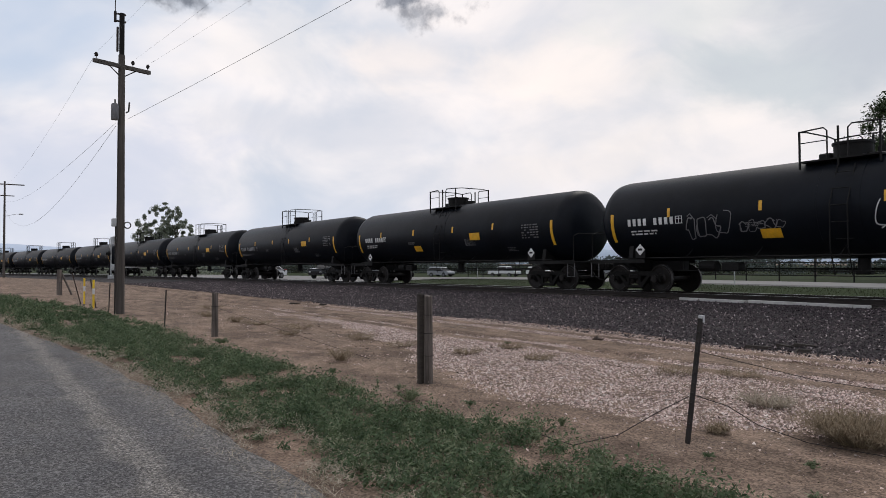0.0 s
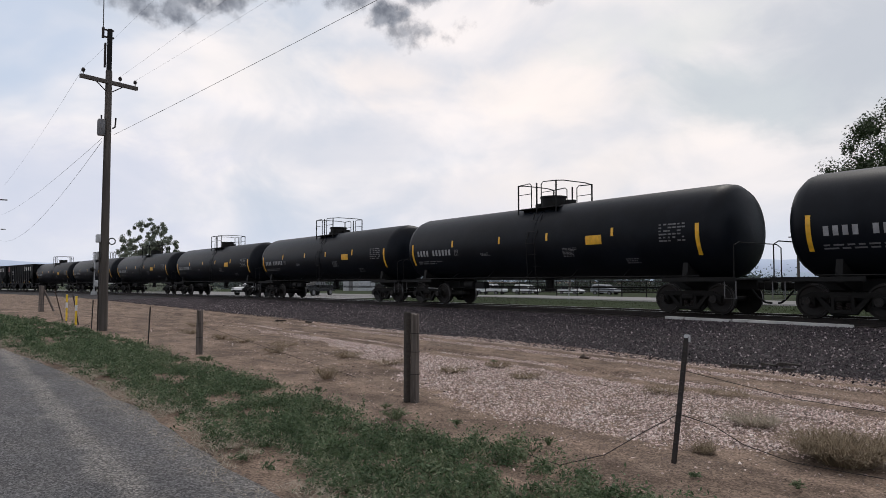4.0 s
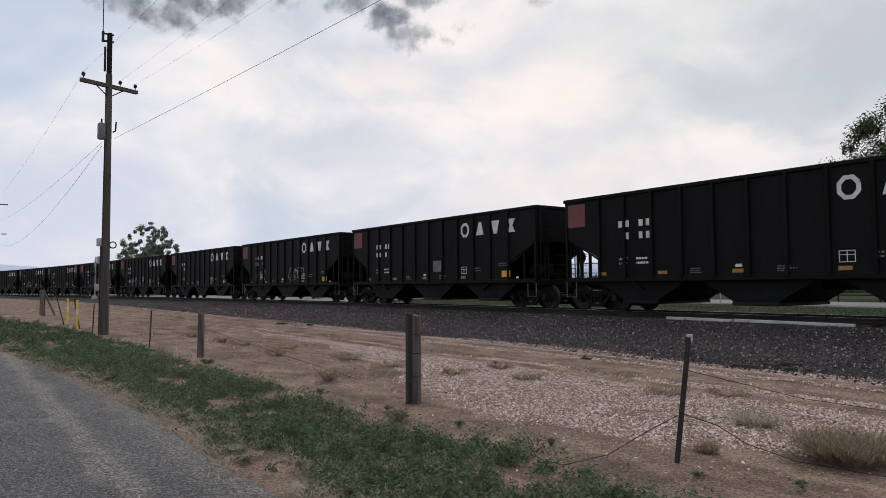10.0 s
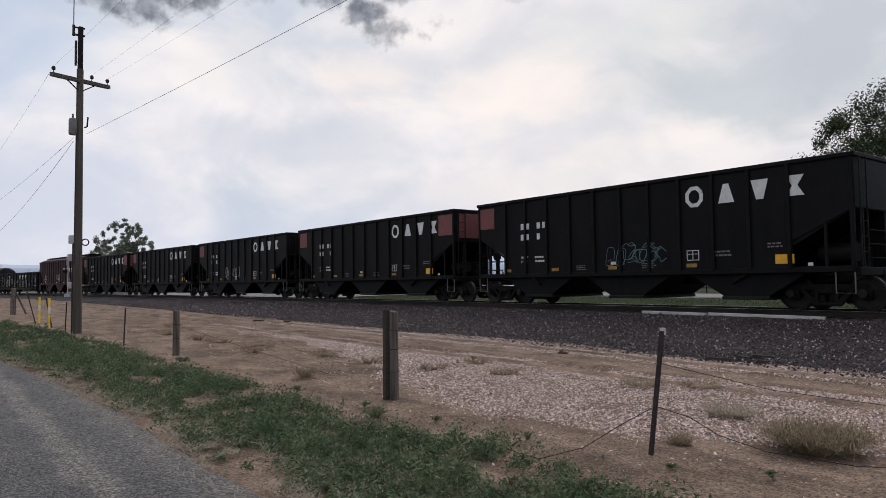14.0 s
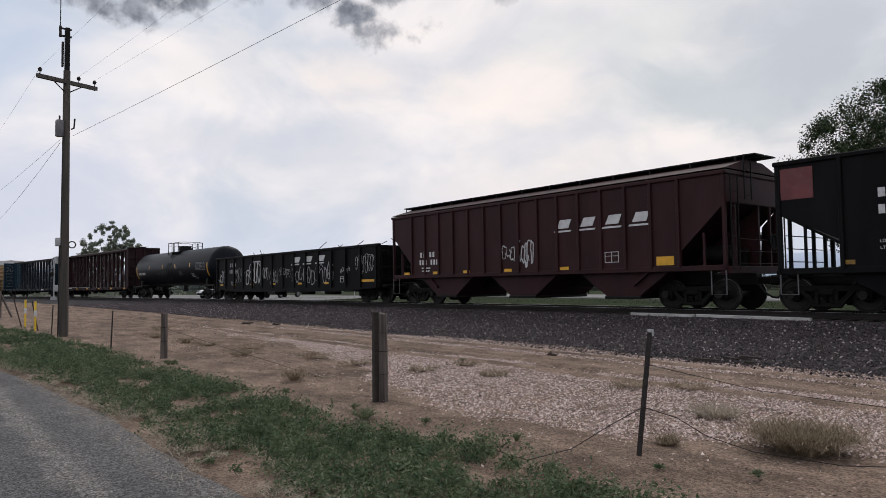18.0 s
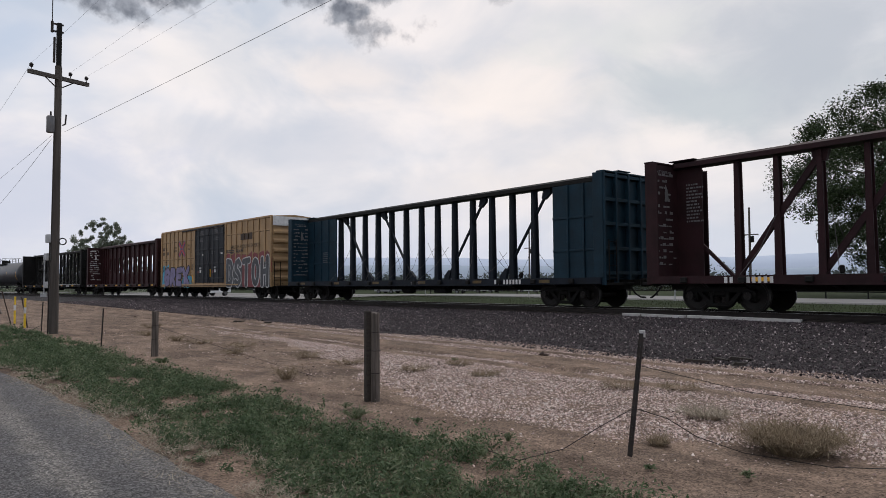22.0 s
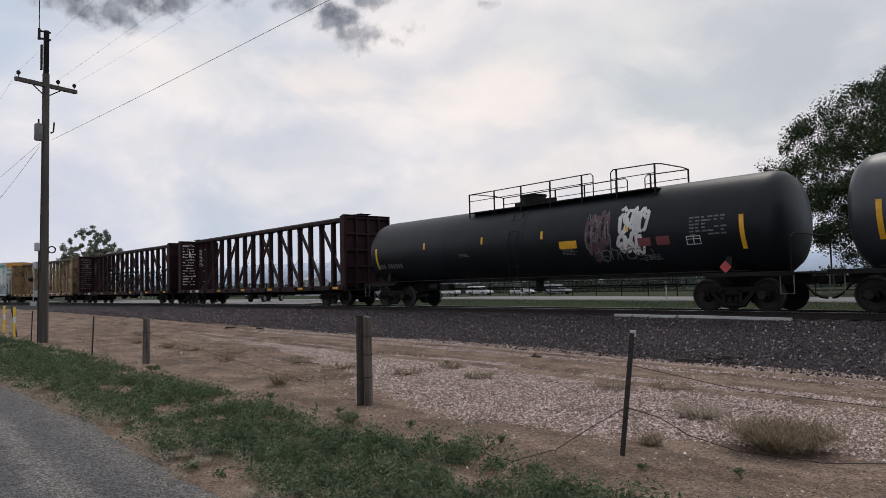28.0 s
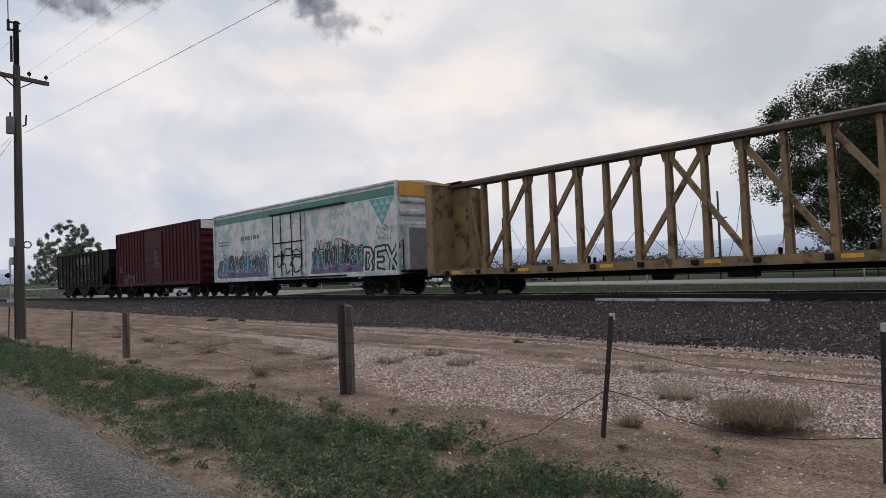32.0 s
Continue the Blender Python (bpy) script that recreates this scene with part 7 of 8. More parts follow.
scribble(car, -1.5, 1.2, 1.2, 2.6, flat(-1.6), SPRAY_BLACK, 26, 3, 0.07)
scribble(car, 7.6, 8.6, 2.5, 3.2, ws, SPRAY_BLACK, 27, 4, 0.03)

# oxide-red older boxcar
BOX_RED = material("boxcar_red_paint", (0.062, 0.013, 0.017), 0.62, var=0.3, dusty=0.25, dust=(0.06, 0.02, 0.021), bump=0.06, coarse=0.8, spec=0.15, stretch=(1.5, 1, 0.5))
car = boxcar(-673.46, "oxide-red ribbed boxcar with sliding door and faded scrawls", BOX_RED, 7.6, 5.1, 0.9, 7.7, 5.6, end_paint=BOX_RED)
for k in range(26):
    x = -7.4 + k * 0.592
    if not -1.6 < x < 1.6:
        part("side_post", Geo().box(x - 0.07, x + 0.07, -1.56, -1.5, 1.1, 4.95, 0.02), BOX_RED, car)
door = part("sliding_door", Geo().box(-1.5, 1.5, -1.6, -1.51, 1.0, 4.8, 0.02), BOX_RED, car)
for z in (1.8, 2.7, 3.6):
    part("door_rib", Geo().box(-1.45, 1.45, -1.63, -1.6, z - 0.06, z + 0.06, 0.02), BOX_RED, door)
part("end_band", Geo().box(7.71, 7.725, -1.5, 1.5, 4.5, 5.05), LETTER, car, "white upper end panel")
scribble(car, -5.9, -3.4, 1.05, 1.9, flat(-1.57), LETTER_DIM, 61, 7, 0.05)
scribble(car, 0.2, 1.0, 2.0, 3.4, flat(-1.61), LETTER_DIM, 62, 3, 0.05)
lines(car, -6.9, 2.4, 4, 0.7, flat(-1.57), LETTER_DIM, 0.06, 63)

# ---- lane side: weeds, fence, pole ----
def density(x, y):
    return noise.noise(Vector((x * 0.8, y * 1.5, 4))) * 0.5 + noise.noise(Vector((x * 2.7, y * 3.6, 8))) * 0.35


def weed_points(count, x0, x1, power):
    pts = []
    x = x1 - (x1 - x0) * rng.random(count) ** power
    y = 0.0 + 5.1 * rng.random(count)
    for a, b in zip(x, y):
        low = lane_edge(a) + 0.22 * noise.noise(Vector((a * 1.2, 0, 1)))
        high = float(np.interp(a, [-46, -27, -20, -13.6, -10, -7.8, -6.1, -5.4, -4, -3.2, -1], [1.2, 3.8, 4.2, 4.05, 4.3, 4.25, 4.2, 4.7, 4.55, 4.3, 3.6])) + 0.45 * noise.noise(Vector((a * 0.9, 5, 2)))
        k = min(1, max(0, (b - low) / 0.5)) * min(1, max(0, (high - b) / 0.5)) * (1 if a < -6 else max(0.3, 1 + (a + 6) * 0.3))
        if rng.random() < k * (0.68 + density(a, b) * 3.1):
            pts.append((a, b, 0.0))
    return np.array(pts)


# bushy weeds: each plant is a dome of small leaves, dark within and pale at its tips
def weed_plants(centres, per, leaf, mat, label):
    n = len(centres)
    wide, tall = 0.05 + 0.12 * rng.random(n) ** 1.5, 0.025 + 0.22 * rng.random(n) ** 2.0
    d = rng.normal(0, 1, (n, per, 3))
    d /= np.linalg.norm(d, axis=2, keepdims=True)
    d[..., 2] = np.abs(d[..., 2])
    d *= (0.45 + 0.6 * rng.random((n, per, 1)) ** 0.7) * (1 + 0.3 * np.sin(5 * np.arctan2(d[..., 1:2], d[..., 0:1]) + 6.28 * rng.random((n, 1, 1))))
    pts = (centres[:, None, :] + d * np.stack([wide, wide, tall], -1)[:, None, :]).reshape(-1, 3)
    v, f = leaves(pts, leaf * (0.6 + 0.9 * rng.random(len(pts))), rng, 0.3, 0.4)
    tagged(new("weeds", bulk_mesh("weeds", v, f, mat)), label, "weeds", kind="stuff")


near_weeds, far_weeds = weed_points(15000, -20, -1.2, 0.9), weed_points(5000, -46, -18, 0.7)
for k, (mat, label) in enumerate(((DARK_LEAF, "dark green bushy weeds along the lane"), (LEAF, "low leafy green weeds along the lane"), (DARK_LEAF, "deep green leafy weeds along the lane"), (PALE_WEED, "pale grey-green weeds among darker ones"))):
    weed_plants(near_weeds[k::4], 54, 0.0185, mat, label)
    weed_plants(far_weeds[k::4], 45, 0.034, mat, label)
roots = np.concatenate([weed_points(16000, -20, -1.2, 0.9), weed_points(9000, -46, -18, 0.7)])
per = 5
size = np.where(roots[:, 0] > -14, 0.015, 0.03)
pts = np.repeat(roots, per, 0) + np.stack([rng.normal(0, 0.06, len(roots) * per), rng.normal(0, 0.06, len(roots) * per), 0.05 * rng.random(len(roots) * per)], -1)
v, f = leaves(pts, np.repeat(size, per) * (0.6 + 0.9 * rng.random(len(pts))), rng, 0.35, 0.32)
tagged(new("ground_weeds", bulk_mesh("ground_weeds", v, f, DARK_LEAF)), "creeping dark green weeds close to the soil", "weeds", kind="stuff")
n = len(roots)
v, f = blades(roots + rng.normal(0, 0.05, (n, 3)) * (1, 1, 0), 0.06 + 0.13 * rng.random(n), np.full(n, 0.006), 0.06 * rng.random(n), rng)
tagged(new("grass_blades", bulk_mesh("grass_blades", v, f, PALE_WEED)), "thin pale green grass blades among the weeds", "grass", kind="stuff")
# bleached straw along the lane's edge
cx = -0.5 - 34 * rng.random(46000) ** 1.4
cy = np.array([lane_edge(a) for a in cx]) + rng.normal(0.26, 0.24, len(cx))
keep = np.array([density(a, b) > -0.12 for a, b in zip(cx, cy)])
pts = np.stack([cx, cy, np.full(len(cx), 0.03)], -1)[keep]
n = len(pts)
v, f = blades(pts, 0.01 + 0.035 * rng.random(n), np.full(n, 0.007), 0.05 + 0.08 * rng.random(n), rng)
tagged(new("dry_straw", bulk_mesh("dry_straw", v, f, STRAW)), "bleached dry straw at the lane's edge", "straw", kind="stuff")
# pebbles loose on dirt and lane
px, py = -18 + 17 * rng.random(4500), -1.0 + 13 * rng.random(4500)
pts = np.stack([px, py, np.where(py < 1.9, 0.034, 0.004)], -1)[py > 2.2]
v, f = rocks(pts, 0.005 + 0.011 * rng.random(len(pts)) ** 2.5, rng, 0.8, True)
tagged(new("pebbles", bulk_mesh("pebbles", v, f, GRAVEL)), "small pale pebbles strewn on dirt and lane", "pebbles", kind="stuff")


# litter, crumbs of soil on the bare dirt, and loose chips on the lane
px, py = -34 + 27 * rng.random(11000), 5.2 + 7.4 * rng.random(11000)
pts = np.array([(x, y, ground_z(x, y) - 0.012 + 0.035 * noise.noise(Vector((x * 0.35, y * 0.35, 0))) + 0.014 * noise.noise(Vector((x * 1.3, y * 1.3, 3)))) for x, y in zip(px, py)])
keep = np.array([density(a, b) > -0.05 for a, b in zip(px, py)])
v, f = rocks(pts[keep], 0.009 + 0.02 * rng.random(keep.sum()) ** 2.0, rng, 0.6, True)
tagged(new("dirt_clods", bulk_mesh("dirt_clods", v, f, CLOD)), "lumps of soil and old bark strewn on dirt", "soil", kind="stuff")
px, py = -19 + 18 * rng.random(26000), 3.3 + 9.2 * rng.random(26000)
pts = np.array([(x, y, ground_z(x, y) - 0.013 + 0.035 * noise.noise(Vector((x * 0.35, y * 0.35, 0))) + 0.014 * noise.noise(Vector((x * 1.3, y * 1.3, 3)))) for x, y in zip(px, py)])
v, f = rocks(pts, 0.004 + 0.011 * rng.random(len(pts)) ** 2.2, rng, 0.75, True)
tagged(new("dirt_crumbs", bulk_mesh("dirt_crumbs", v, f, CLOD)), "crumbs and small clods of dry soil", "soil", kind="stuff")
px = -2.2 - 13 * rng.random(24000) ** 1.5
py = -2.6 + 4.7 * rng.random(24000)
keep = (py < np.array([lane_edge(a) for a in px]) - 0.03) & (py > -0.45 * (-px))
pts = np.stack([px, py, np.full(len(px), 0.0305)], -1)[keep]
v, f = rocks(pts, 0.0028 + 0.0042 * rng.random(len(pts)), rng, 0.8, True)
tagged(new("lane_chips", bulk_mesh("lane_chips", v, f, CHIP)), "small grey stone chips bedded in the lane", "gravel", kind="stuff")


def tuft(x, y, r, h, mat, label, seed, stems=160, name="dry_shrub", category="shrub", green=False):
    q = np.random.default_rng(seed)
    a, d = q.random(stems) * 6.283, np.sqrt(q.random(stems)) * r * 0.45
    base = np.stack([np.cos(a) * d, np.sin(a) * d, np.zeros(stems)], -1)
    hh = h * (0.5 + 0.5 * q.random(stems)) * (1 - 0.5 * (d / r))
    side = np.stack([-np.sin(a), np.cos(a), np.zeros(stems)], -1) * 0.004
    out = np.stack([np.cos(a), np.sin(a), np.zeros(stems)], -1) * (r * (0.25 + 0.5 * q.random(stems)))[:, None]
    tip = base + out + np.stack([q.normal(0, 0.04, stems), q.normal(0, 0.04, stems), hh], -1)
    midp = base + out * 0.35 + np.stack([np.zeros(stems), np.zeros(stems), hh * 0.6], -1)
    v = np.stack([base - side, base + side, midp + side, midp - side, tip], 1).reshape(-1, 3)
    k = 5 * np.arange(stems)[:, None]
    f = np.concatenate([k + np.array([[0, 1, 2]]), k + np.array([[0, 2, 3]]), k + np.array([[3, 2, 4]])], 0)
    # twigs
    m = stems * (6 if not green else 9)
    s = q.integers(0, stems, m)
    w = q.random(m)[:, None]
    start = midp[s] * (1 - w) + tip[s] * w
    tv, tf = (blades(start, q.normal(0.03, 0.05, m), np.full(m, 0.005), 0.03 + 0.09 * q.random(m), q) if not green else leaves(start, 0.009 + 0.009 * q.random(m), q, 0.4, 0.35))
    if green:
        tf = np.concatenate([tf[:, :3], tf[:, [0, 2, 3]]], 0)
    ob = thing(name, label, category, "shrubs on the dirt", (x, y, 0))
    tagged(part("stem_tangle", bulk_mesh("stem_tangle", v, f, mat), mat, ob), kind="stuff")
    tagged(part("foliage" if green else "brushwood", bulk_mesh("foliage", tv, tf, mat), mat, ob), kind="stuff")
    return ob


tuft(-3.0, 6.6, 0.54, 0.27, DRY_BRUSH, "large dry brown tumbleweed rooted in gravel", 1, 900)
tuft(-4.35, 7.45, 0.36, 0.13, STRAW, "low dry straw-coloured tuft on gravel", 2, 170)
for k, (x, y, r, h) in enumerate(((-13.1, 7.0, 0.4, 0.14), (-11.5, 7.05, 0.4, 0.12), (-9.85, 7.35, 0.35, 0.12), (-10.0, 8.5, 0.3, 0.1), (-6.4, 8.6, 0.4, 0.08), (-5.75, 9.1, 0.4, 0.08), (-10.45, 5.2, 0.28, 0.26), (-19.0, 6.25, 0.3, 0.2), (-17.8, 6.45, 0.5, 0.16), (-16.2, 6.9, 0.5, 0.12), (-3.95, 5.9, 0.11, 0.06), (-14.8, 6.1, 0.3, 0.12), (-21.5, 6.2, 0.4, 0.2), (-24.8, 7.3, 0.5, 0.2), (-8.6, 7.9, 0.3, 0.08))):
    tuft(x, y, r, h * 0.75, DRY_BRUSH, "small dry brown tuft on the dirt", 10 + k, 110)
for k, (x, y, r, h) in enumerate(((-6.95, 4.35, 0.17, 0.14), (-3.5, 5.1, 0.07, 0.04), (-2.84, 5.47, 0.07, 0.07), (-6.3, 4.75, 0.08, 0.06), (-7.6, 4.6, 0.1, 0.08), (-14.1, 4.35, 0.2, 0.12), (-5.0, 4.9, 0.1, 0.1), (-10.6, 8.9, 0.1, 0.07), (-2.4, 4.7, 0.12, 0.08), (-9.3, 4.5, 0.12, 0.1))):
    tuft(x, y, r * (0.85 if k in (0, 5) else 0.5), h, PALE_WEED if k % 2 == 0 else LEAF, "small green weed tuft on bare dirt", 40 + k, 80 if k in (0, 5) else 26, "weed_tuft", "weed", True)


def stake(x, y, h, mat, label, lean=(0, 0), r=0.02, tip=None, kind="tee"):
    """A driven steel fence post, leaning a little."""
    ob = thing("fence_post", label, "fence post", "posts of the old fence", (x, y, 0))
    g = Geo()
    lx, ly = lean
    tee = [(-r, -r * 0.25), (r, -r * 0.25), (r, r * 0.25), (r * 0.25, r * 0.25), (r * 0.25, r), (-r * 0.25, r), (-r * 0.25, r * 0.25), (-r, r * 0.25)]
    for z in (-0.1, h):
        g.v += [(lx * z / h + a, ly * z / h + b, z) for a, b in tee]
    g.f += [(i, (i + 1) % 8, 8 + (i + 1) % 8, 8 + i) for i in range(8)] + [tuple(range(8, 16))]
    part("stake", g, mat, ob)
    for k in range(int(h / 0.09)):
        z = 0.15 + 0.09 * k
        if z < h - 0.1:
            g = Geo().box(lx * z / h - r * 0.5, lx * z / h + r * 0.5, ly * z / h - r * 0.55, ly * z / h - r * 0.2, z, z + 0.018)
            part("stud", g, mat, ob)
    if tip:
        part("tip", Geo().box(lx - r * 1.02, lx + r * 1.02, ly - r * 0.4, ly + r * 1.02, h - 0.06, h + 0.004, 0.003), tip, ob, "white painted tip")
    return ob


stake(-3.89, 5.36, 1.12, DARK_IRON, "dark steel fence post with a white tip", (0.03, 0.17), 0.024, GALV)
stake(-1.62, 5.5, 1.1, DARK_IRON, "dark steel fence post with a white tip", (0.02, 0.05), 0.024, GALV)
stake(-18.87, 4.34, 0.93, DARK_IRON, "thin dark steel fence post", (0.02, 0.03), 0.022)
stake(-25.39, 4.06, 0.95, DARK_IRON, "thin dark steel fence post", (0.02, 0.03), 0.024)
stake(-28.21, 4.08, 1.05, RAIL, "rusty steel post leaning beside a yellow marker", (-0.1, -0.18), 0.03)
stake(-31.6, 4.0, 1.25, RAIL, "rusty steel post leaning beside a yellow marker", (-0.12, -0.3), 0.03)


def wood_post(x, y, h, r, label, split=False, lean=(0, 0), seed=0):
    ob = thing("fence_post", label, "fence post", "posts of the old fence", (x, y, 0))
    q = random.Random(seed)
    n, rows = 14, 9
    g = Geo()
    for k in range(rows):
        z = -0.1 + (h + 0.1) * k / (rows - 1)
        for i in range(n):
            a = 6.283 * i / n
            rr = r * (1 - 0.12 * k / rows) * (1 + 0.08 * math.sin(3 * a + seed) + q.uniform(-0.03, 0.03))
            top = q.uniform(-0.035, 0.02) if k == rows - 1 else 0
            g.v.append((rr * math.cos(a) + lean[0] * z, rr * math.sin(a) + lean[1] * z, z + top))
    for k in range(rows - 1):
        for i in range(n):
            j = (i + 1) % n
            g.f.append((k * n + i, k * n + j, (k + 1) * n + j, (k + 1) * n + i))
    g.f.append(tuple((rows - 1) * n + i for i in range(n)))
    part("timber", g, WOOD, ob)
    if split:
        # the board stands in shade; the darker tie wood supplies that shade
        part("plank", Geo().box(-0.105, -0.035, -0.125, -0.045, -0.1, h + 0.02, 0.012), TIE, ob, "board nailed to the post, shade painted in by dark wood")
    for z in (0.35, 0.65, 0.9):
        if z < h - 0.1:
            part("wire_loop", Geo().lathe([(z, r + 0.006), (z + 0.008, r + 0.006), (z + 0.008, r - 0.01), (z, r - 0.01)], 14, "z"), DARK_IRON, ob)
    return ob


wood_post(-7.87, 5.23, 1.17, 0.062, "weathered grey wooden corner post with a dark board", True, seed=2)
wood_post(-15.6, 4.66, 0.95, 0.075, "weathered brown round wooden fence post", seed=5)
p = wood_post(-40.8, 4.2, 1.3, 0.13, "short weathered wooden post with a leaning brace", seed=7)
part("brace", Geo().tube([(0.1, 0.55, 0.0), (0.02, 0.1, 1.1)], 0.05, 8), WOOD, p)

for x, y in ((-31.2, 4.09), (-27.9, 3.96)):
    m = thing("utility_marker", "yellow plastic buried-line marker post", "marker post", "yellow markers by the pole", (x, y, 0))
    part("marker", Geo().prism_z([(-0.05, -0.03), (0.05, -0.03), (0.06, 0.0), (0.05, 0.03), (-0.05, 0.03), (-0.06, 0.0)], 0, 1.0), YELLOW_MARK, m)
    part("decal", Geo().box(-0.062, 0.062, -0.034, 0.034, 0.5, 0.72, 0.01), LETTER, m, "white band with small print")
    part("marker_cap", Geo().box(-0.055, 0.055, -0.035, 0.035, 0.98, 1.03, 0.012), YELLOW_MARK, m)

# fallen fence wire
def wire(points, r, label, name="fence_wire", barbs=0, mat=None):
    pts = []
    for a, b in zip(points, points[1:]):
        for k in range(8):
            pts.append(tuple(a[i] + (b[i] - a[i]) * k / 8 for i in range(3)))
    pts.append(points[-1])
    ob = thing(name, label, "wire", "fallen fence wires", (0, 0, 0))
    part("strand", Geo().tube(pts, r, 5), mat or DARK_IRON, ob)
    for k in range(barbs):
        p = Vector(pts[(k * 3 + 2) % len(pts)])
        part("barb", Geo().tube([p + Vector((-0.012, 0, 0.012)), p + Vector((0.012, 0.005, -0.012))], 0.002, 4), mat or DARK_IRON, ob)
    return ob


wire([(-3.88, 5.42, 0.42), (-4.02, 5.1, 0.27), (-4.15, 4.75, 0.1), (-4.35, 4.4, 0.02), (-5.2, 4.45, 0.02)], 0.004, "slack barbed wire sagging from post to ground", barbs=9)
wire([(-3.88, 5.42, 0.42), (-3.75, 5.75, 0.3), (-3.6, 6.0, 0.12), (-3.2, 6.1, 0.03), (-2.5, 6.2, 0.03), (-1.62, 5.55, 0.3)], 0.004, "slack barbed wire sagging from post to ground", barbs=10)
wire([(-3.87, 5.5, 0.8), (-3.4, 6.6, 0.5), (-2.4, 7.4, 0.35), (0.2, 8.2, 0.25)], 0.003, "loose rusty wire trailing over the gravel", barbs=6)
wire([(-15.6, 4.75, 0.6), (-13.5, 5.4, 0.25), (-11.2, 5.7, 0.03), (-10.2, 5.6, 0.02)], 0.003, "loose rusty wire trailing over the dirt", barbs=4)
wire([(-28.2, 4.0, 0.1), (-26.5, 4.0, 0.03), (-25.4, 4.06, 0.2)], 0.006, "loose rusty wire lying by the markers", barbs=3)
for k, (x, y, ln, a) in enumerate(((-7.3, 12.15, 0.5, 24), (-7.0, 12.5, 0.35, -12), (-6.5, 12.25, 0.3, 48), (-6.75, 12.75, 0.42, 8), (-26, 10.9, 0.5, 80), (-24.5, 11.4, 0.4, 15))):
    s = thing("splintered_board", "dark splintered piece of old tie", "debris", "debris below the ballast", (x, y, bank_z(x, y - lie(x)[0]) + 0.03), a)
    part("board", Geo().prism([(-ln / 2, -0.03), (ln / 2 - 0.1, -0.025), (ln / 2, 0.02), (-ln / 2 + 0.06, 0.035)], -0.04, 0.05), TIE, s)
rk = thing("brown_rock", "lone reddish brown rock on the dirt", "rock", "", (-10.04, 10.81, 0.03))
v, f = rocks(np.array([(0.0, 0, 0), (0.1, 0.02, -0.01)]), np.array([0.1, 0.07]), rng)
part("rock", bulk_mesh("rock", v, f, RAIL), RAIL, rk)

# white boards lying along the tie ends
for x0, x1 in ((-13.55, -11.36), (-11.28, -8.06)):
    xm = (x0 + x1) / 2
    yt, zr, sl = lie(xm)
    b = thing("white_board", "white-painted weathered board lying along the tie ends", "board", "boards by the rail", (xm, yt - 1.55, zr - 0.16), math.degrees(math.atan(sl)))
    ln = (x1 - x0) / 2
    part("board", Geo().box(-ln, ln, -0.06, 0.06, -0.03, 0.055, 0.01), material("chipped_white_paint", (0.45, 0.44, 0.43), 0.7, var=0.15, coarse=2, second=(0.12, 0.1, 0.09), second_at=(0.58, 0.66), second_scale=3.0, dusty=0.3), b)
    for e in (-1, 1):
        part("bolt", Geo().cyl((e * (ln - 0.08), 0, 0.05), (e * (ln - 0.08), 0, 0.075), 0.02, 8), DARK_IRON, b)

# ---- utility pole ----
pole = thing("utility_pole", "tall weathered wooden utility pole with crossarm and transformer", "utility pole", "", (-24.3, 4.22, 0))
g = Geo()
prof = [(-0.3, 0.142), (0.0, 0.14), (2.0, 0.128), (4.0, 0.118), (6.0, 0.108), (8.35, 0.098)]
part("shaft", g.lathe(prof, 18, "z"), POLE_WOOD, pole)
part("top_extension", Geo().box(-0.08, 0.08, -0.07, 0.07, 8.2, 9.72, 0.02), BLACKISH, pole, "dark pole-top extension")
part("conduit", Geo().box(-0.04, 0.05, -0.16, -0.1, 8.45, 9.25, 0.01), DARK_IRON, pole)
part("lightning_rod", Geo().tube([(0, -0.2, 9.45), (0, -0.2, 10.95)], 0.014, 6), DARK_IRON, pole)
part("bracket", Geo().box(-0.03, 0.03, -0.24, 0.12, 9.42, 9.47).box(-0.03, 0.03, -0.24, 0.12, 9.66, 9.7).cyl((0, -0.2, 9.4), (0, -0.2, 9.75), 0.04, 8), DARK_IRON, pole)
A0, A1 = Vector((0.62, -0.9, 7.9)), Vector((-0.62, 0.98, 8.07))
d = (A1 - A0).normalized()
q = Vector((-d.y, d.x, 0)) * 0.055
g = Geo()
g.add([A0 + q + Vector((0, 0, -0.06)), A0 - q + Vector((0, 0, -0.06)), A0 - q + Vector((0, 0, 0.06)), A0 + q + Vector((0, 0, 0.06)), A1 + q + Vector((0, 0, -0.06)), A1 - q + Vector((0, 0, -0.06)), A1 - q + Vector((0, 0, 0.06)), A1 + q + Vector((0, 0, 0.06))], [(0, 1, 2, 3), (7, 6, 5, 4), (0, 4, 5, 1), (1, 5, 6, 2), (2, 6, 7, 3), (3, 7, 4, 0)])
part("crossarm", g, POLE_WOOD, pole)
INS = []
for k in (0.04, 0.68, 0.965):
    p0 = A0.lerp(A1, k) + Vector((0, 0, 0.06))
    INS.append(p0 + Vector((0, 0, 0.2)))
    ins = part("insulator_pin", Geo().cyl(p0, p0 + Vector((0, 0, 0.1)), 0.014, 6), DARK_IRON, pole)
    part("insulator", Geo().lathe([(p0.z + 0.08, 0.03), (p0.z + 0.1, 0.055), (p0.z + 0.13, 0.05), (p0.z + 0.15, 0.065), (p0.z + 0.18, 0.04), (p0.z + 0.2, 0.035)], 12, "z", (p0.x, p0.y)), DARK_IRON, ins)
for k in (0.22, 0.78):
    p0 = A0.lerp(A1, k)
    part("arm_brace", Geo().tube([p0, Vector((0, 0.0, 7.62))], 0.018, 6), DARK_IRON, pole)
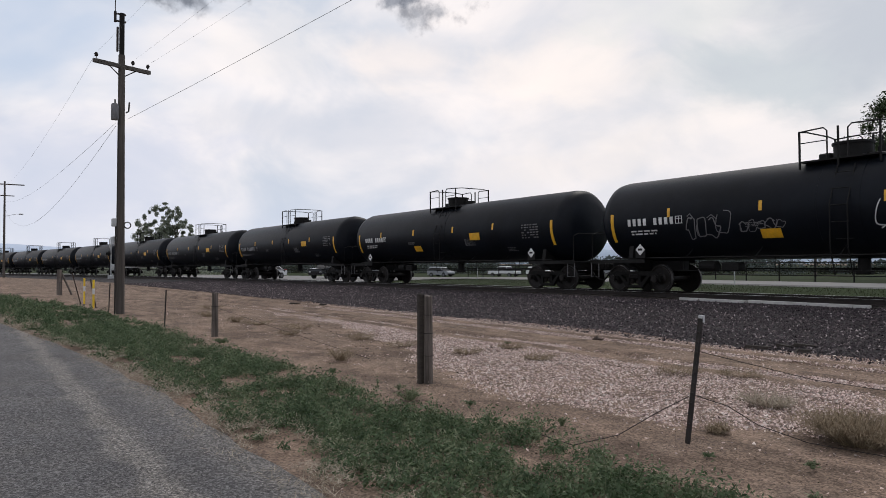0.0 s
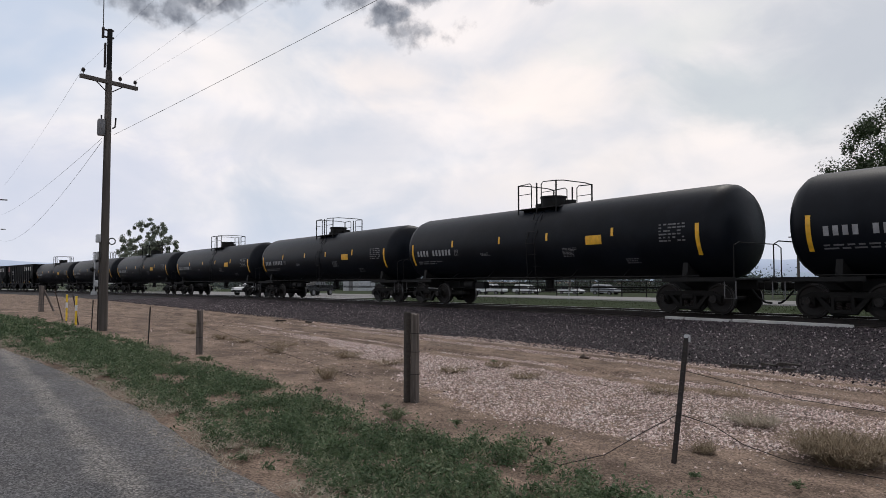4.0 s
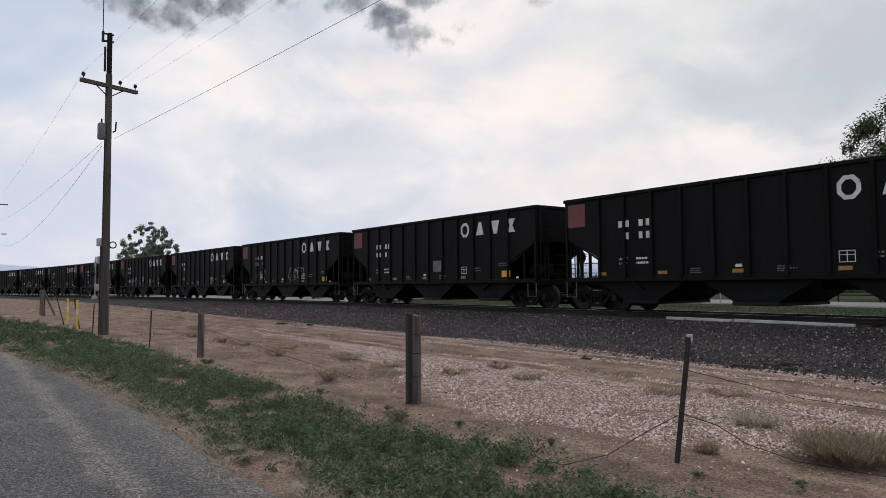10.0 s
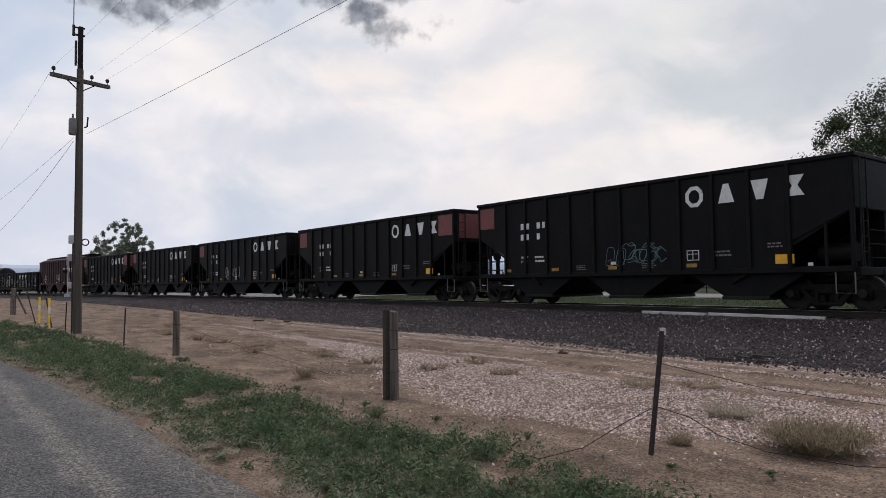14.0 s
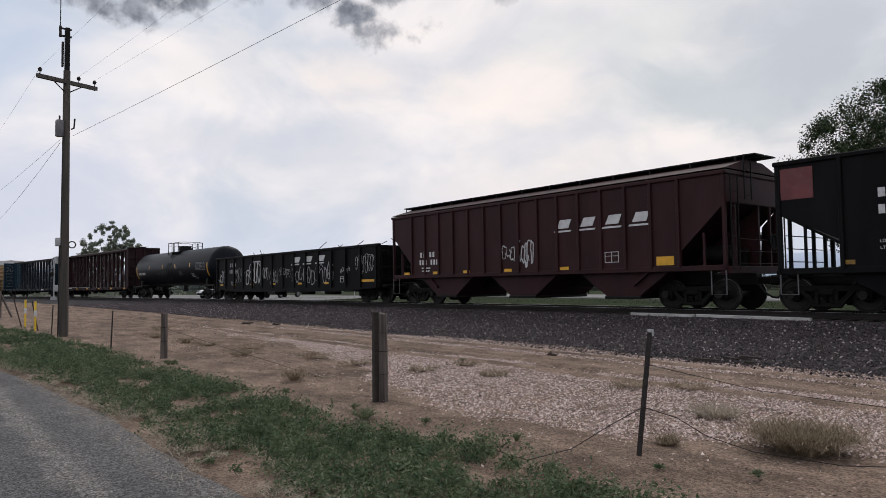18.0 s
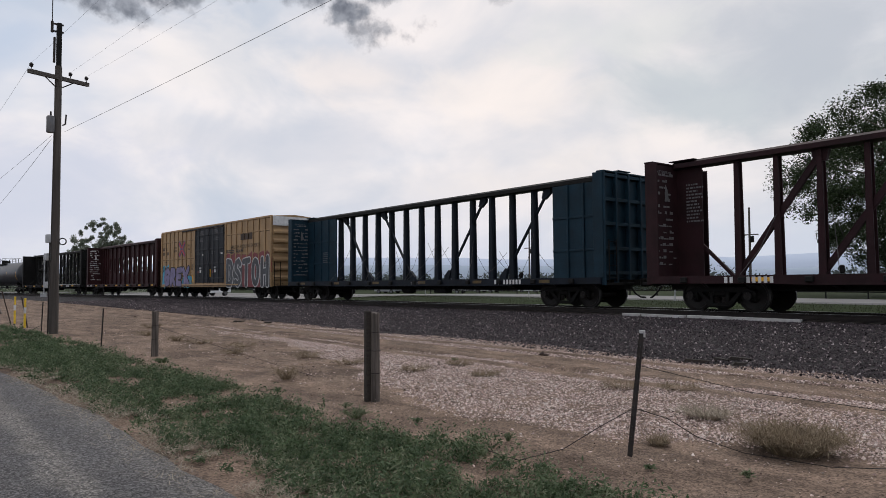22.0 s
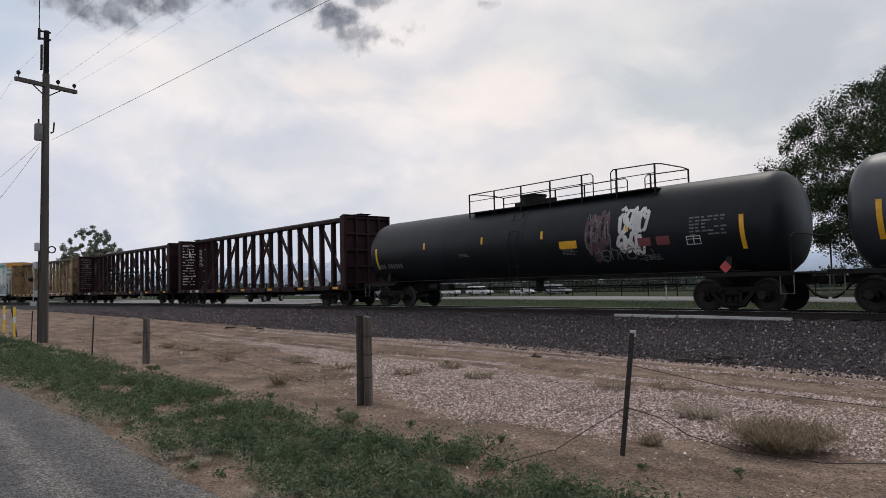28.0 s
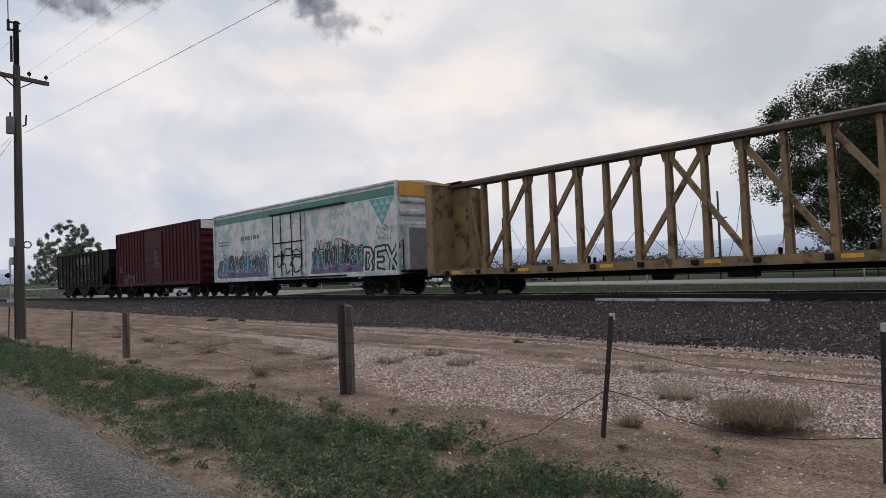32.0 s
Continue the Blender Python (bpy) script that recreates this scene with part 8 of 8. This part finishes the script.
can = part("transformer", Geo().lathe([(6.22, 0.02), (6.22, 0.11), (6.25, 0.12), (6.7, 0.12), (6.74, 0.09), (6.76, 0.02)], 20, "z", (0.07, -0.2)), LETTER_DIM, pole, "grey transformer can", smooth=True)
part("bushing", Geo().cyl((0.07, -0.2, 6.74), (0.07, -0.2, 6.88), 0.025, 8), DARK_IRON, can)
part("hanger", Geo().box(-0.02, 0.14, -0.17, -0.13, 6.3, 6.4), DARK_IRON, can)
part("cutout", Geo().tube([(0, 0.14, 6.5), (0, 0.22, 6.55), (0, 0.24, 6.85)], 0.025, 7), DARK_IRON, pole)
part("meter_box", Geo().box(-0.09, 0.09, -0.26, -0.12, 2.8, 3.06, 0.02), GALV, pole, "pale grey meter box")
part("switch_box", Geo().box(-0.07, 0.07, -0.25, -0.12, 2.25, 2.48, 0.02), GALV, pole)
part("wire_coil", Geo().tube([(0.05, 0.2 + 0.1 * math.cos(a), 2.85 + 0.1 * math.sin(a)) for a in [0.45 * k for k in range(15)]], 0.018, 6), BLACKISH, pole)
part("riser_pipe", Geo().tube([(0.1, -0.17, 0.0), (0.1, -0.16, 2.8)], 0.02, 7).tube([(0.12, -0.13, 3.1), (0.1, -0.1, 6.2)], 0.012, 6), DARK_IRON, pole)


def span_wire(a, b, sag, r, label, n=26):
    a, b = Vector(a), Vector(b)
    pts = [a.lerp(b, k / n) + Vector((0, 0, -4 * sag * (k / n) * (1 - k / n))) for k in range(n + 1)]
    ob = thing("overhead_wire", label, "overhead wire", "wires of the pole line")
    part("strand", Geo().tube(pts, r, 5), CABLE, ob)


O = Vector((-24.3, 4.22, 0))
span_wire(O + Vector((0.1, 0.17, 6.28)), (27, 11.4, 8.6), 0.3, 0.0048, "black service cable slung from the pole")
for k, p0 in enumerate(INS):
    span_wire(O + p0, (30, 6.0 + 1.8 * k, 8.6), 0.55, 0.002, "thin overhead line wire")
    if k == 0:
        span_wire(O + p0, (-115.8, 4.2, 12.6), 1.2, 0.003, "thin overhead line wire")
span_wire(O + Vector((-0.05, -0.15, 6.05)), (-115.9, 4.95, 9.6), 2.9, 0.006, "sagging black cable between the poles")
span_wire(O + Vector((-0.05, -0.15, 6.15)), (-115.9, 4.95, 10.5), 0.9, 0.005, "thin cable between the poles")
far = thing("utility_pole", "distant wooden utility pole with two crossarms and a lamp", "utility pole", "", (-116, 4.95, -0.25))
part("shaft", Geo().lathe([(-0.2, 0.17), (13.6, 0.11)], 12, "z"), POLE_WOOD, far)
part("crossarm", Geo().box(-0.06, 0.06, -1.6, 2.4, 13.1, 13.25), POLE_WOOD, far)
part("crossarm", Geo().box(-0.06, 0.06, -1.2, 1.2, 11.5, 11.62), POLE_WOOD, far)
part("lamp_arm", Geo().tube([(0, 0, 8.6), (0, 1.4, 9.0), (0, 1.8, 9.0)], 0.03, 6), GALV, far)
part("lamp_head", Geo().box(-0.1, 0.1, 1.7, 2.3, 8.92, 9.08, 0.04), GALV, far)

# ---- crossing signal beside the track ----
sig = thing("crossing_signal", "silver crossing signal mast with white crossbuck and dark lights", "crossing signal", "", (-84.0, 13.6, 0.0), -15)
part("mast", Geo().cyl((0, 0, -0.1), (0, 0, 4.6), 0.07, 10), GALV, sig)
part("base", Geo().box(-0.3, 0.3, -0.3, 0.3, -0.1, 0.35, 0.03), GALV, sig)
for a in (-1, 1):
    part("crossbuck", Geo().ribbon([(-0.55, 3.9 + 0.5 * a), (0.55, 3.9 - 0.5 * a)], 0.2, flat(-0.09), 0.02 + 0.005 * a), LETTER, sig)
part("light_bar", Geo().box(-0.6, 0.6, -0.05, 0.05, 2.75, 2.82), DARK_IRON, sig)
for s in (-1, 1):
    lamp = part("signal_light", Geo().cyl((s * 0.55, -0.02, 2.78), (s * 0.55, -0.22, 2.78), 0.28, 16), BLACKISH, sig, "dark round signal light")
    part("hood", Geo().cyl((s * 0.55, -0.22, 2.78), (s * 0.55, -0.42, 2.78), 0.17, 14), BLACKISH, lamp)
part("gate_box", Geo().box(-0.35, 0.35, 0.05, 0.55, 0.9, 1.6, 0.04), GALV, sig, "grey gate mechanism box")
part("gate_arm", Geo().box(0.1, 0.18, 0.25, 5.5, 1.2, 1.3), LETTER, sig)

# ---- far side of the track ----
def tree(x, y, h, spread, label, leaf, seed, clumps=90, per=150, size=0.2, trunk_r=0.35, low=0.15, sparse=0.0):
    """A tapered trunk that forks into limbs, and a crown of leaf clumps with gaps."""
    q = np.random.default_rng(seed)
    ob = thing("tree", label, "tree", "", (x, y, ground_z(x, y)))
    g = Geo()
    g.cyl((0, 0, -0.2), (0.1, 0, h * 0.3), trunk_r, 10, trunk_r * 0.7)
    ends = []
    for k in range(9):
        a = k * 0.7 + q.random() * 0.8
        r1, z1 = spread * (0.25 + 0.2 * q.random()), h * (0.38 + 0.25 * q.random())
        p1 = Vector((math.cos(a) * r1, math.sin(a) * r1, z1))
        p0 = Vector((0.05, 0, h * (0.16 + 0.14 * q.random())))
        g.cyl(p0, p1, trunk_r * 0.45, 7, trunk_r * 0.22)
        for j in range(4):
            b = a + q.normal(0, 0.6)
            r2 = spread * (0.4 + 0.35 * q.random())
            p2 = Vector((math.cos(b) * r2, math.sin(b) * r2, h * (0.35 + 0.42 * q.random())))
            g.cyl(p1, p2, trunk_r * 0.2, 6, trunk_r * 0.05)
            ends.append(p2)
    part("trunk", g, BARK, ob)
    cl = []
    while len(cl) < clumps:
        v = q.normal(0, 1, 3)
        v /= np.linalg.norm(v)
        rr = q.random() ** 0.45
        z = low * h + (h * (1 - low)) * (0.5 + 0.5 * v[2] * rr)
        wide = math.sin(math.pi * min(1, max(0.04, (z / h - low) / (1 - low) * 0.9 + 0.08))) ** 0.6
        c = (v[0] * rr * spread * wide, v[1] * rr * spread * wide, z)
        if sparse and noise.noise(Vector((c[0] * 0.4, c[1] * 0.4 + seed, c[2] * 0.4))) < sparse - 0.5:
            continue
        cl.append(c)
    cl = np.array(cl)
    cr = spread * (0.06 + 0.06 * q.random(clumps)) * (1.3 if clumps < 100 else 1)
    off = q.normal(0, 1, (clumps, per, 3))
    off /= np.linalg.norm(off, axis=2, keepdims=True)
    off *= (q.random((clumps, per, 1)) ** 0.75) * cr[:, None, None] * (0.7 + 0.6 * q.random((clumps, 1, 3)))
    pts = (cl[:, None, :] + off).reshape(-1, 3)
    v, f = leaves(pts, size * (0.6 + 0.8 * q.random(len(pts))), q, 0.2)
    part("crown", bulk_mesh("crown", v, f, leaf), leaf, ob)
    return ob


tree(-16.3, 60.0, 17.9, 11.1, "large dark green cottonwood in full leaf", TREE_LEAF, 3, 800, 350, 0.088, 0.55, 0.03)
tree(-146, 33.5, 14.8, 6.0, "airy grey-green tree with gaps in the crown", PALE_LEAF, 5, 170, 190, 0.14, 0.25, 0.15, 0.24)
tree(-158, 33.0, 9.5, 4.6, "thin half-bare tree with sparse leaves", PALE_LEAF, 6, 80, 100, 0.16, 0.2, 0.22, 0.3)
tree(-172, 34.0, 6.0, 4.0, "small grey-green tree beside the crossing", PALE_LEAF, 7, 40, 80, 0.2, 0.15, 0.05)
tree(-205, 56.0, 9.5, 4.0, "small distant rounded tree", PALE_LEAF, 8, 30, 60, 0.3, 0.2, 0.1)


def hedge(name, label, x0, x1, off, h0, h1, count, seed, size, leaf):
    q = np.random.default_rng(seed)
    pts = []
    for k in range(count):
        x = x0 + (x1 - x0) * q.random()
        c = np.array([x, lie(x)[0] + off + q.normal(0, 4), 0.0])
        c[2] = ground_z(x, c[1])
        hh = h0 + (h1 - h0) * max(0, 0.5 + noise.noise(Vector((x * 0.05, seed, 0)))) * (0.6 + 0.6 * q.random())
        m = 130
        o = q.normal(0, 1, (m, 3)) * (hh * 0.45, hh * 0.45, 0)
        o[:, 2] = hh * q.random(m) ** 1.5
        pts.append(c + o)
    pts = np.concatenate(pts)
    v, f = leaves(pts, size * (0.6 + 0.8 * q.random(len(pts))), q, 0.2)
    return tagged(new(name, bulk_mesh(name, v, f, leaf)), label, "trees", kind="stuff")


hedge("roadside_bushes", "low dark green bushes beyond the highway", -230, 5, 93, 1.6, 3.4, 520, 2, 0.13, DARK_HEDGE)
# these two rows take their haze from the leaf colour
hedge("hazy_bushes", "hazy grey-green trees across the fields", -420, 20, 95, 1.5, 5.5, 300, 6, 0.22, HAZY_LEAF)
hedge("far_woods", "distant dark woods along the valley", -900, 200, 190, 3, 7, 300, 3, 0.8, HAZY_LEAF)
hedge("crossing_bushes", "grey-green bushes beside the crossing", -185, -128, 24.5, 1.5, 3.6, 60, 4, 0.22, PALE_LEAF)

# tall grass on the far verge
gx = -70 + 75 * rng.random(32000)
go = 4.2 + 13.8 * rng.random(32000)
pts = np.array([(x, lie(x)[0] + o, ground_z(x, lie(x)[0] + o) + 0.03) for x, o in zip(gx, go)])
n = len(pts)
v, f = blades(pts, 0.04 + 0.09 * rng.random(n), np.full(n, 0.025), 0.1 * rng.random(n), rng)
tagged(new("verge_grass", bulk_mesh("verge_grass", v, f, island_material("verge_blade", [(0.0162, 0.0281, 0.0076), (0.0243, 0.0389, 0.0108), (0.0324, 0.0432, 0.0151), (0.013, 0.0227, 0.0065)], 0.8))), "tall green grass between track and highway", "grass", kind="stuff")

# pipe fence beyond the highway
for k in range(16):
    x = -62 + 5.0 * k
    y = lie(x)[0] + 28.0
    fence = thing("pipe_fence", "dark pipe fence panel beyond the highway", "fence", "panels of the pipe fence", (x, y, ground_z(x, y)), math.degrees(math.atan(lie(x)[2])))
    for dx in (0.0, 2.5):
        part("post", Geo().cyl((dx, 0, 0), (dx, 0, 1.5), 0.05, 8), BLACKISH, fence)
    for z in (0.5, 0.95, 1.4):
        part("rail", Geo().cyl((0, 0, z), (5.0, 0, z), 0.04, 7), BLACKISH, fence)

# far utility poles
for x, y, h in ((-38.4, 75, 9.3), (-26.0, 98, 11), (-75, 78, 9.3)):
    p = thing("utility_pole", "distant dark utility pole with a short crossarm", "utility pole", "poles beyond the highway", (x, y, 0.2))
    part("shaft", Geo().lathe([(-0.2, 0.16), (h, 0.1)], 10, "z"), POLE_WOOD, p)
    part("crossarm", Geo().box(-1.0, 1.0, -0.06, 0.06, h - 3.1, h - 2.98), POLE_WOOD, p)
    part("transformer", Geo().cyl((0.35, -0.1, h - 3.9), (0.35, -0.1, h - 3.2), 0.2, 10), BLACKISH, p)
for x in (-60, -48, -36, -24, -12):
    y = lie(x)[0] + 17.8
    p = thing("delineator_post", "thin roadside delineator post", "marker post", "posts along the highway", (x, y, ground_z(x, y)))
    part("post", Geo().box(-0.03, 0.03, -0.015, 0.015, 0, 1.0), GALV, p)
    part("cap", Geo().box(-0.04, 0.04, -0.02, 0.02, 0.85, 1.0), LETTER, p)

# mountains: two ridges, their haze painted into the flat material colours
def ridge(name, label, dist, h, seed, mat, a0, a1):
    g = Geo()
    n = 150
    for i in range(n + 1):
        a = radians(a0 + (a1 - a0) * i / n)
        x, y = -math.sin(a) * dist, math.cos(a) * dist
        k = 0.72 + 0.30 * noise.noise(Vector((i * 0.055, seed, 0))) + 0.12 * noise.noise(Vector((i * 0.2, seed, 3))) + 0.04 * noise.noise(Vector((i * 0.8, seed, 7)))
        g.v += [(x, y, -20), (x * 1.02, y * 1.02, h * k * 0.6), (x * 1.06, y * 1.06, h * k), (x * 1.2, y * 1.2, -20)]
    for i in range(n):
        for k in range(3):
            a = 4 * i + k
            g.f.append((a, a + 4, a + 5, a + 1))
    return tagged(new(name, g.mesh(name, mat, True)), label, "mountains", kind="structure")


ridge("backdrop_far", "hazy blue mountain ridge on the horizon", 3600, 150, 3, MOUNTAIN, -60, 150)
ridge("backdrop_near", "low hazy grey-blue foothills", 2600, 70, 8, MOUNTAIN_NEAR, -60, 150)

# small shed beside the highway
sx0 = -92.0
shed = thing("metal_shed", "small pale grey metal shed beyond the highway", "shed", "", (sx0, lie(sx0)[0] + 35, 0.1), math.degrees(math.atan(lie(sx0)[2])))
part("wall", Geo().box(-2.0, 2.0, -1.5, 1.5, 0, 2.3), GALV, shed)
part("roof", Geo().prism_x([(-1.7, 2.3), (0, 2.75), (1.7, 2.3)], -2.15, 2.15), GALV, shed)
part("door", Geo().box(-0.5, 0.5, -1.53, -1.5, 0, 2.0), LETTER_DIM, shed)

# vehicles
GLASS = plain("dark_car_glass", (0.01, 0.012, 0.014), 0.08)
TYRE = plain("tyre_rubber", (0.012, 0.012, 0.012), 0.85)
PAINTS = {"white": plain("white_car_paint", (0.62, 0.63, 0.64), 0.25), "black": plain("black_car_paint", (0.012, 0.012, 0.014), 0.2), "silver": plain("silver_car_paint", (0.3, 0.31, 0.33), 0.3, 0.4), "red": plain("maroon_car_paint", (0.12, 0.015, 0.018), 0.25), "blue": plain("dark_blue_car_paint", (0.02, 0.03, 0.06), 0.25)}
RIM = plain("grey_wheel_rim", (0.16, 0.16, 0.165), 0.4, 0.6)
TAIL = plain("red_lamp_lens", (0.3, 0.01, 0.01), 0.2)
VEHICLES = []


def vehicle(kind, colour, label):
    """A road vehicle facing +x."""
    ob = thing(kind, label, "car" if kind != "pickup_truck" else "truck", "vehicles on the highway")
    paint = PAINTS[colour]
    if kind == "suv":
        body = [(-2.3, 0.42), (2.25, 0.42), (2.32, 0.72), (2.2, 0.98), (1.25, 1.1), (-2.25, 1.12), (-2.36, 0.8)]
        cabin = [(1.2, 1.08), (0.55, 1.68), (-1.9, 1.72), (-2.28, 1.1)]
        glass = [(1.02, 1.12), (0.5, 1.6), (-1.85, 1.62), (-2.1, 1.14)]
    elif kind == "pickup_truck":
        body = [(-2.8, 0.5), (2.75, 0.5), (2.82, 0.85), (2.7, 1.12), (1.5, 1.2), (-2.8, 1.2)]
        cabin = [(1.45, 1.18), (0.8, 1.82), (-0.75, 1.84), (-0.95, 1.18)]
        glass = [(1.28, 1.22), (0.76, 1.74), (-0.7, 1.75), (-0.82, 1.22)]
    else:
        body = [(-2.2, 0.36), (2.2, 0.36), (2.28, 0.62), (2.1, 0.82), (1.0, 0.95), (-1.6, 0.98), (-2.22, 0.92), (-2.3, 0.6)]
        cabin = [(0.95, 0.93), (0.2, 1.4), (-1.1, 1.42), (-1.75, 0.96)]
        glass = [(0.78, 0.97), (0.16, 1.34), (-1.06, 1.35), (-1.5, 0.99)]
    part("body", Geo().prism(body, -0.9, 0.9), paint, ob)
    g = Geo()
    n = len(cabin)
    inset = [0.84, 0.70, 0.70, 0.84]
    g.add([(x, -w, z) for (x, z), w in zip(cabin, inset)] + [(x, w, z) for (x, z), w in zip(cabin, inset)], [(i, (i + 1) % n, n + (i + 1) % n, n + i) for i in range(n)] + [tuple(range(n - 1, -1, -1)), tuple(range(n, 2 * n))])
    part("cabin", g, paint, ob)
    for s in (-1, 1):
        g = Geo().add([(x, s * (w + 0.015), z) for (x, z), w in zip(glass, inset)], [(0, 1, 2, 3)])
        part("side_window", g, GLASS, ob)
        part("mirror", Geo().box(0.75, 0.9, s * 0.92, s * 1.08, 1.0, 1.14, 0.03), paint, ob)
    a, b = cabin[0], cabin[1]
    part("windscreen", Geo().add([(a[0] - 0.02, -0.76, a[1] + 0.05), (a[0] - 0.02, 0.76, a[1] + 0.05), (b[0] + 0.06, 0.64, b[1] - 0.06), (b[0] + 0.06, -0.64, b[1] - 0.06)], [(0, 1, 2, 3)]), GLASS, ob)
    r = 0.38 if kind != "sedan" else 0.32
    for x in ((-1.35, 1.4) if kind != "pickup_truck" else (-1.75, 1.75)):
        for s in (-1, 1):
            w = part("wheel", Geo().cyl((0, -0.11, 0), (0, 0.11, 0), r, 18), TYRE, ob, at=(x, s * 0.84, r))
            part("rim", Geo().cyl((0, s * 0.1, 0), (0, s * 0.125, 0), r * 0.62, 12), RIM, w)
    for s in (-1, 1):
        part("headlight", Geo().box(body[1][0] - 0.1, body[1][0] + 0.07, s * 0.55, s * 0.85, 0.68, 0.84, 0.03), GALV, ob)
        part("tail_light", Geo().box(body[0][0] - 0.06, body[0][0] + 0.05, s * 0.6, s * 0.88, 0.72, 0.98, 0.03), TAIL, ob)
    part("bumper", Geo().box(body[1][0] - 0.05, body[1][0] + 0.12, -0.85, 0.85, 0.4, 0.58, 0.04), TYRE, ob)
    return ob, r


# start along the highway, speed, lane offset from the track centre
for kind, colour, label, x0, speed, off in (
    ("sedan", "silver", "silver sedan heading the other way", 74.0, -8.0, 75.0),
    ("pickup_truck", "black", "black pickup truck heading the other way", 24.0, -8.0, 75.0),
    ("suv", "black", "black sport utility vehicle heading the other way", 84.0, -8.0, 75.0),
):
    ob, r = vehicle(kind, colour, label)
    VEHICLES.append((ob, x0, speed, off, r))
# waiting beside the highway and before the crossing
for kind, colour, label, x, y, yaw in (
    ("pickup_truck", "white", "white pickup truck waiting beside the highway", -89.2, 74.2, 12),
    ("suv", "white", "white sport utility vehicle waiting beside the highway", -86.8, 80.0, 8),
    ("suv", "silver", "silver sport utility vehicle waiting beside the highway", -95.6, 65.8, 14),
    ("sedan", "white", "white sedan waiting beside the highway", -82.3, 86.0, 6),
    ("suv", "silver", "silver sport utility vehicle waiting at the end of the queue", -74.9, 86.0, 5),
    ("sedan", "white", "low white sedan waiting on the crossing's pavement", -73.0, 27.3, -62),
    ("pickup_truck", "black", "black pickup truck waiting behind a white sedan", -72.2, 34.3, -58),
):
    ob, r = vehicle(kind, colour, label)
    ob.matrix_basis = pose(x, y, ground_z(x, y) + 0.1, 0, 0, yaw)

# ---- movement ----
def car_pose(s, half):
    a, b = along(s - half)[0], along(s + half)[0]
    d = b - a
    m = (a + b) / 2
    return Matrix.LocRotScale(m, Euler((0, -math.atan2(d.z, math.hypot(d.x, d.y)), math.atan2(d.y, d.x))), None)


PT_T, PT_S = [t for t, p in P_T], [p for t, p in P_T]


def motions():
    """The train rolls by from its far end to the near one; every row is a second or so apart."""
    for ob, s, half in TRAIN:
        walk(ob, [(t, car_pose(s + p, half)) for t, p in P_T])
        # the wheels roll while the car is close by; each row is a thirtieth of a second
        go = [t / 30 for t in range(961) if -48 < s + float(np.interp(t / 30, PT_T, PT_S)) < 14]
        if not go:
            continue
        turned = [(t, math.degrees(float(np.interp(t, PT_T, PT_S) - np.interp(go[0], PT_T, PT_S)) / WHEEL_R)) for t in go]
        ends = ([(0.0, turned[0][1])] if go[0] > 0 else []), ([(32.0, turned[-1][1])] if go[-1] < 32 else [])
        for tr in ob.children:
            for ws in tr.children:
                if ws.name.startswith("wheelset"):
                    walk(ws, [(t, pose(ws.location.x, 0, WHEEL_R, 0, a, 0)) for t, a in ends[0] + turned + ends[1]])
    for ob, x0, speed, off, r in VEHICLES:
        rows = []
        for t in range(0, 33, 2):
            x = x0 + speed * t
            y, z, slope = lie(x)
            rows.append((t, pose(x, y + off, ground_z(x, y + off) + 0.12, 0, 0, math.degrees(math.atan(slope)) + 180)))
        walk(ob, rows)



motions()
